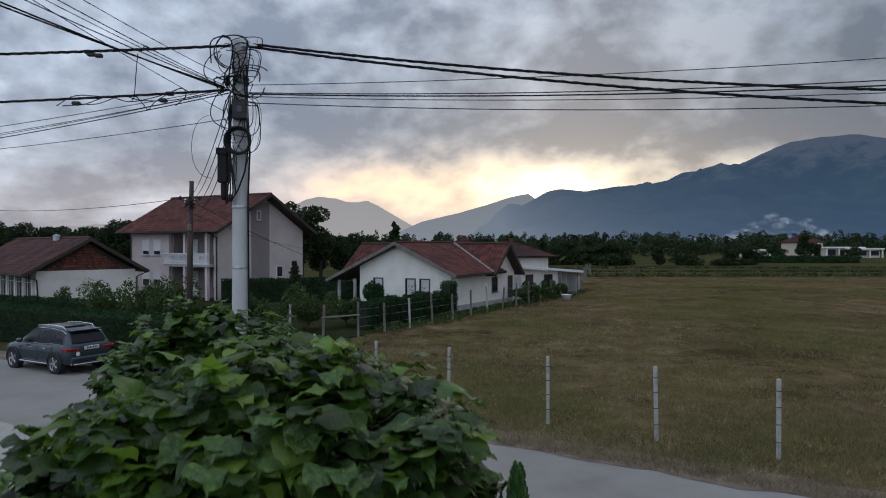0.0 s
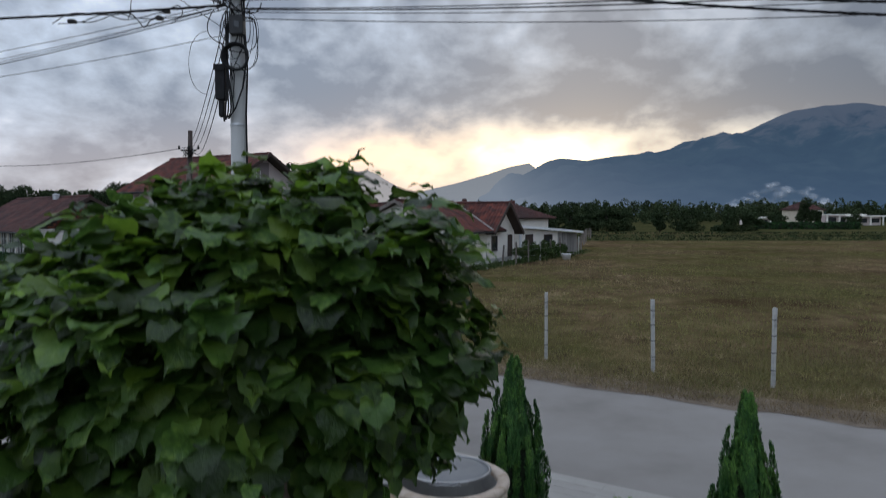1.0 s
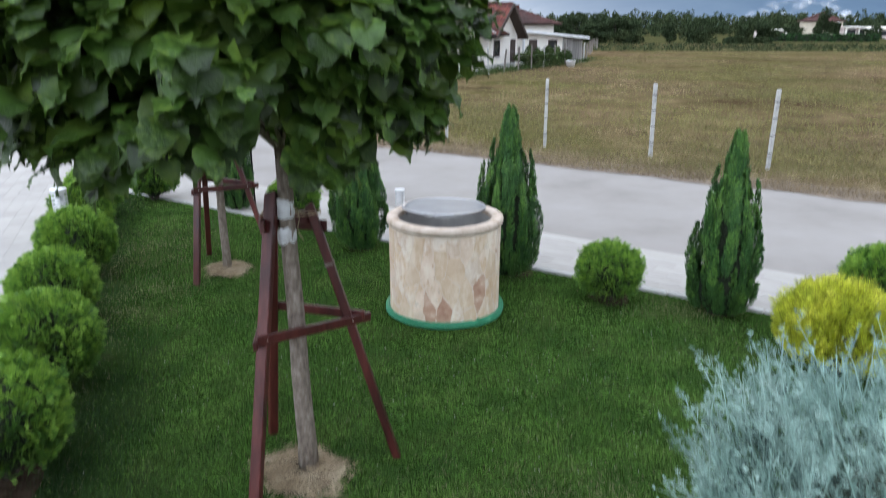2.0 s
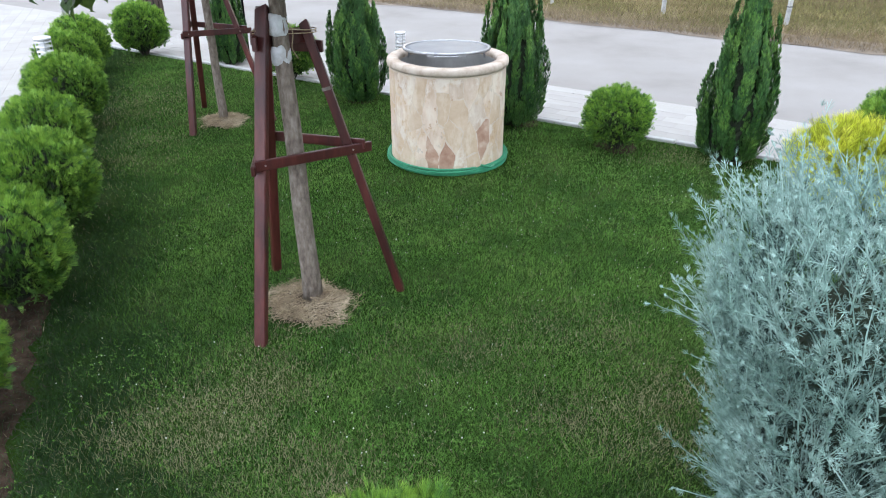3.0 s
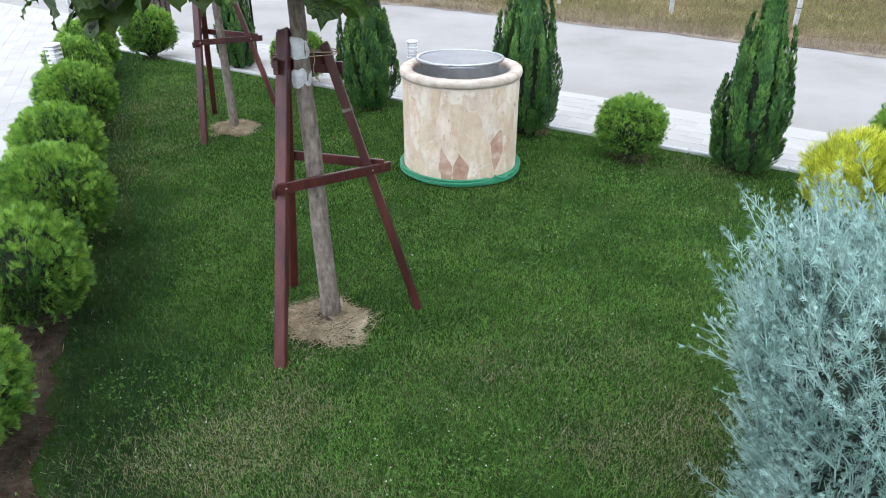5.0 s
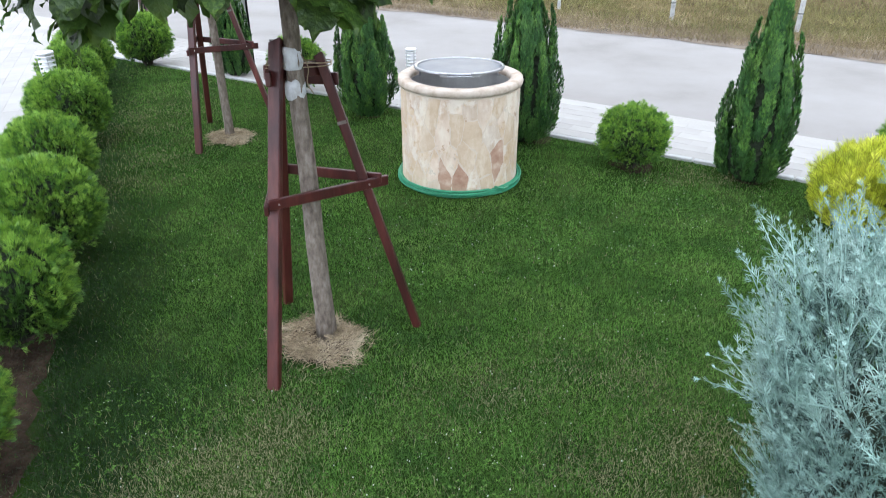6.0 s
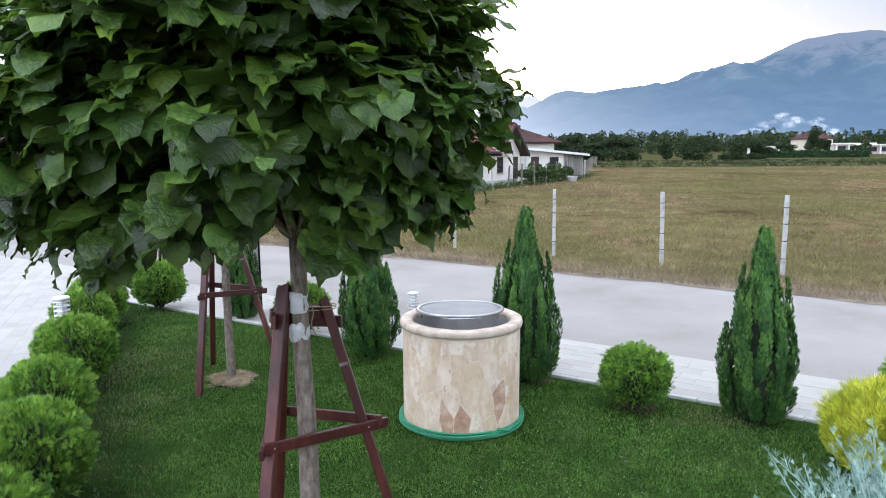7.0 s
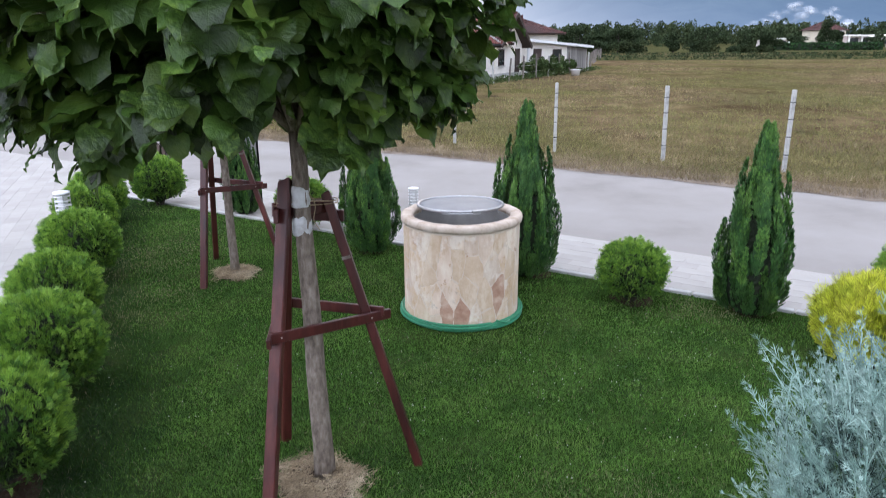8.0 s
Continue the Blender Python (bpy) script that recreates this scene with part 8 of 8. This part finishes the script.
for cx, cy, r in ((TREE[0] - 0.03, TREE[1] - 0.06, 0.27), (TREE_B[0], TREE_B[1], 0.22), (WELL[0], WELL[1], 0.6)):
    clear &= np.hypot(x - cx, y - cy) > r * (0.85 + 0.3 * RNG.uniform(size=len(x)))
shade = np.abs(x - row_x(y) + 0.16) < 0.2 + 0.14 * RNG.uniform(size=len(x))
broad, mid = smooth_noise(x, y, 0.9, 2), smooth_noise(x, y, 3.1, 4)
fine = smooth_noise(x, y, 11.0, 8)
patchy = mid + 0.6 * fine
b = np.clip(b * (1 + 0.9 * patchy), 0, 1)
keep = clear & (RNG.uniform(size=len(x)) > 0.3 * b) & ~(shade & (RNG.uniform(size=len(x)) < 0.93))
x, y, b, broad, mid, fine = (q[keep] for q in (x, y, b, broad, mid, fine))
# dark grass: shade put into its colour by bed and juniper, plus random tufts
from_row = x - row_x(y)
shade_tufts = np.clip(1.5 - from_row / np.interp(y, [2.0, 4.0, 7.0], [1.15, 0.85, 0.6]), 0, 1.2) + 0.7 * np.clip(1.0 - np.hypot(x - 1.6, y - 2.0) / 1.35, 0, 1)
shade_tufts = shade_tufts * (1 - 0.7 * b) + 0.35 * np.clip(broad + 0.5 * mid, -0.4, 1) + 0.32 * np.clip(fine + 0.3 * mid, 0, 1)
h = RNG.uniform(0.014, 0.036, len(x)) * (1 - 0.35 * b) * (1 + 0.25 * mid + 0.3 * np.clip(shade_tufts, 0, 1))
draw = RNG.uniform(size=len(x))
dry = draw < 0.02 + 0.85 * b
deep = ~dry & (RNG.uniform(size=len(x)) < np.clip(shade_tufts, 0.04, 0.96))
for nm, sel, mat, lab in (("lawn_grass", ~dry & ~deep, GRASS, "short green lawn grass"), ("lush_lawn_grass", deep, SHADE_TUFT_GRASS, "darker lawn grass: random tufts and painted shade by the shrubs"), ("dry_lawn_grass", dry, DRY_LAWN, "dry straw-coloured blades in worn lawn patches")):
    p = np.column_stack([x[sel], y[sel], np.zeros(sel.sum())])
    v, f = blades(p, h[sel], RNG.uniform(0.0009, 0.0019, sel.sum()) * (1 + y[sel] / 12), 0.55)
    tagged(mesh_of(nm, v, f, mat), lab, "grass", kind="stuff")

CLOVER = material("clover_leaf", [(0.05, 0.125, 0.02), (0.08, 0.17, 0.03), (0.12, 0.22, 0.045)], scale=3, spec=0.15, rough=0.8, bump=0, vary=0.35, island=True, trans=0.2)
cl = []
for cx, cy, r, k in ((-0.35, 5.0, 0.7, 300), (0.0, 2.55, 0.5, 300), (0.75, 5.3, 0.5, 200), (2.05, 5.9, 0.45, 160), (-1.75, 3.1, 0.4, 140), (-1.5, 5.2, 0.45, 120), (-1.2, 5.8, 0.9, 220), (1.3, 4.6, 0.9, 220), (-0.2, 3.0, 0.9, 160), (2.6, 5.5, 0.8, 150), (-2.4, 5.0, 0.7, 110), (0.7, 5.6, 0.9, 130), (0.9, 3.6, 0.9, 150), (-1.6, 2.6, 0.6, 120)):
    ang, rr = RNG.uniform(0, 6.28, k), r * np.sqrt(RNG.uniform(0, 1, k))
    cl.append(np.column_stack([cx + np.cos(ang) * rr, cy + np.sin(ang) * rr, RNG.uniform(0.025, 0.045, k)]))
cl = np.concatenate(cl)
cl = cl[in_lawn(cl[:, 0], cl[:, 1])]
vs = []
for q in range(3):
    a = RNG.uniform(0, 0.5, len(cl)) + q * 2.094 + cl[:, 0] * 40
    d = np.column_stack([np.cos(a), np.sin(a), RNG.normal(0.1, 0.15, len(cl))])
    s = np.column_stack([-np.sin(a), np.cos(a), np.zeros(len(cl))])
    sz = RNG.uniform(0.004, 0.0095, len(cl))[:, None]
    vs.append(np.stack([cl, cl + d * sz + s * sz * 0.6, cl + d * sz * 1.7, cl + d * sz - s * sz * 0.6], 1))
v = np.concatenate(vs).reshape(-1, 3)
tagged(mesh_of("clover", v, np.arange(len(v)).reshape(-1, 4), CLOVER), "patches of small clover leaves in the lawn", "clover", kind="stuff")
k = RNG.choice(len(cl), 330)
fl = np.concatenate([cl[k] + RNG.normal(0, 0.12, (len(k), 3)) * np.array([1, 1, 0]), np.column_stack([RNG.uniform(-2.4, 3.0, 90), RNG.uniform(3.0, 7.0, 90), np.full(90, 0.05)])])
fl = fl[in_lawn(fl[:, 0], fl[:, 1])]
bm = bmesh.new()
for q in fl:
    bmesh.ops.create_icosphere(bm, subdivisions=1, radius=RNG.uniform(0.0022, 0.005), matrix=Matrix.Translation((q[0], q[1], RNG.uniform(0.04, 0.07))))
tagged(part("clover_flowers", bm, WHITE_PETAL), "tiny white clover flowers", "flower", kind="stuff")

# dark soil and dry litter under the row of thuja balls
bm = bmesh.new()
prev = None
for yy in np.arange(0.5, 11.3, 0.12):
    w = 0.06 + 0.26 * noise.noise(Vector((yy * 1.7, 1, 0))) + 0.12 * noise.noise(Vector((yy * 6.1, 2, 0)))
    a, c = bm.verts.new((row_x(yy) - 0.38, yy, 0.006)), bm.verts.new((row_x(yy) + w, yy, 0.006))
    if prev:
        bm.faces.new((prev[0], prev[1], c, a))
    prev = (a, c)
bmesh.ops.recalc_face_normals(bm, faces=bm.faces)
lt = 0.6 + 10.4 * RNG.uniform(0, 1, 9000) ** 1.4
lp = np.column_stack([row_x(lt) + RNG.normal(0.05, 0.2, len(lt)), lt, np.full(len(lt), 0.004)])
tagged(mesh_of("leaf_litter", *blades(lp, RNG.uniform(0.004, 0.016, len(lt)), RNG.uniform(0.001, 0.004, len(lt)), 2.2), BARK_DARK), "dry litter on the soil under the thuja balls", "litter", kind="stuff")
tagged(part("planting_bed", bm, SOIL), "strip of bare brown soil under the thuja balls", "soil", kind="structure")
for sx, sy, sr in ((1.87, 7.05, 0.22), (2.97, 6.7, 0.17), (0.95, 7.9, 0.18), (-1.09, 8.85, 0.17)):
    o = thing("straw_mulch", (sx, sy, 0.004), "bare soil with a little dry litter under a shrub", "soil", "soil patches")
    bm = bmesh.new()
    bmesh.ops.create_circle(bm, cap_ends=True, segments=20, radius=sr)
    for q in bm.verts:
        q.co.xy *= 1 + 0.25 * noise.noise(q.co * 5 + Vector((sx, sy, 0)))
    part("soil_patch", bm, SOIL, o)

# ---- dry grass of the field ----
def field_grass(n, y0, y1, hh, ww, mat, nm, lab, patch):
    t = RNG.uniform(0, 1, n)
    y = y0 * (y1 / y0) ** t
    x = RNG.uniform(-0.35, 0.78, n) * y
    k = (y > verge_y(x) + 0.25) & (x > -3.6 + (y - 35) * 0.53) & (x > -13)
    x, y = x[k], y[k]
    den = np.array([1.3 * noise.noise(Vector((a * 0.16, c * 0.1, patch))) + 0.5 * noise.noise(Vector((a * 0.9, c * 0.6, patch))) for a, c in zip(x, y)])
    k = den + RNG.uniform(-0.3, 0.3, len(x)) > -0.05
    x, y, den = x[k], y[k], den[k]
    far = np.sqrt(y / 20)
    h = hh * RNG.uniform(0.5, 1.4, len(x)) * (1 + 0.5 * den)
    v, f = blades(np.column_stack([x, y, np.full(len(x), -0.035)]), h, ww * far * RNG.uniform(0.6, 1.4, len(x)), 0.7)
    tagged(mesh_of(nm, v, f, mat), lab, "grass", kind="stuff")


MEADOW = material("meadow_grass", [(0.1, 0.1, 0.031), (0.185, 0.176, 0.057), (0.31, 0.27, 0.1)], scale=0.8, rough=0.8, bump=0, vary=0.4, island=True, trans=0.2)
field_grass(190000, 13.5, 110, 0.085, 0.007, HAY, "dry_field_grass", "dry brown grass stubble of the field", 1.0)
field_grass(190000, 13.5, 110, 0.085, 0.007, MEADOW, "green_field_grass", "olive green grass among the stubble", 6.0)
# a taller fringe along the road's far edge
xx = RNG.uniform(-8, 16, 26000)
yy = verge_y(xx) + np.abs(RNG.normal(0.45, 0.9, len(xx)))
v, f = blades(np.column_stack([xx, yy, np.full(len(xx), -0.02)]), RNG.uniform(0.05, 0.2, len(xx)), RNG.uniform(0.003, 0.007, len(xx)), 0.7)
VERGE_STRAW = material("verge_straw", [(0.12, 0.085, 0.048), (0.23, 0.17, 0.1), (0.4, 0.32, 0.2)], scale=1.2, rough=0.85, bump=0, vary=0.4, island=True, trans=0.15)
tagged(mesh_of("verge_grass", v, f, VERGE_STRAW), "straw-coloured grass fringe along the road", "grass", kind="stuff")
# dark ditch weeds along the far field edge
for y0, h0, x1 in ((95, 0.55, 170), (110, 0.35, 190), (126, 0.4, 210)):
    xs = np.arange(10, x1, 0.9)
    cs = np.column_stack([xs + RNG.normal(0, 0.3, len(xs)), y0 + 0.02 * xs + RNG.normal(0, 0.35, len(xs)), np.full(len(xs), h0 * 0.4)])
    v, f = leaf_cloud(cs, [(0.8, 0.5, h0 * 0.55)] * len(cs), 34, 0.13)
    v[:, 2] = np.maximum(v[:, 2], -0.03)
    tagged(mesh_of("ditch_weeds", v, f, WOODS), "dark line of weeds along a ditch", "weeds", kind="stuff")
# weeds at the foot of the white house fence
cs = [(-3.4 + 0.478 * s + RNG.normal(0.3, 0.3), 35 + 0.88 * s + RNG.normal(0, 0.3), 0.15) for s in np.arange(0, 34, 0.35)]
v, f = leaf_cloud(cs, [(0.45, 0.45, 0.22)] * len(cs), 40, 0.07)
v[:, 2] = np.maximum(v[:, 2], -0.02)
tagged(mesh_of("fence_weeds", v, f, SHRUBLEAF), "tall green weeds along the garden fence", "weeds", kind="stuff")
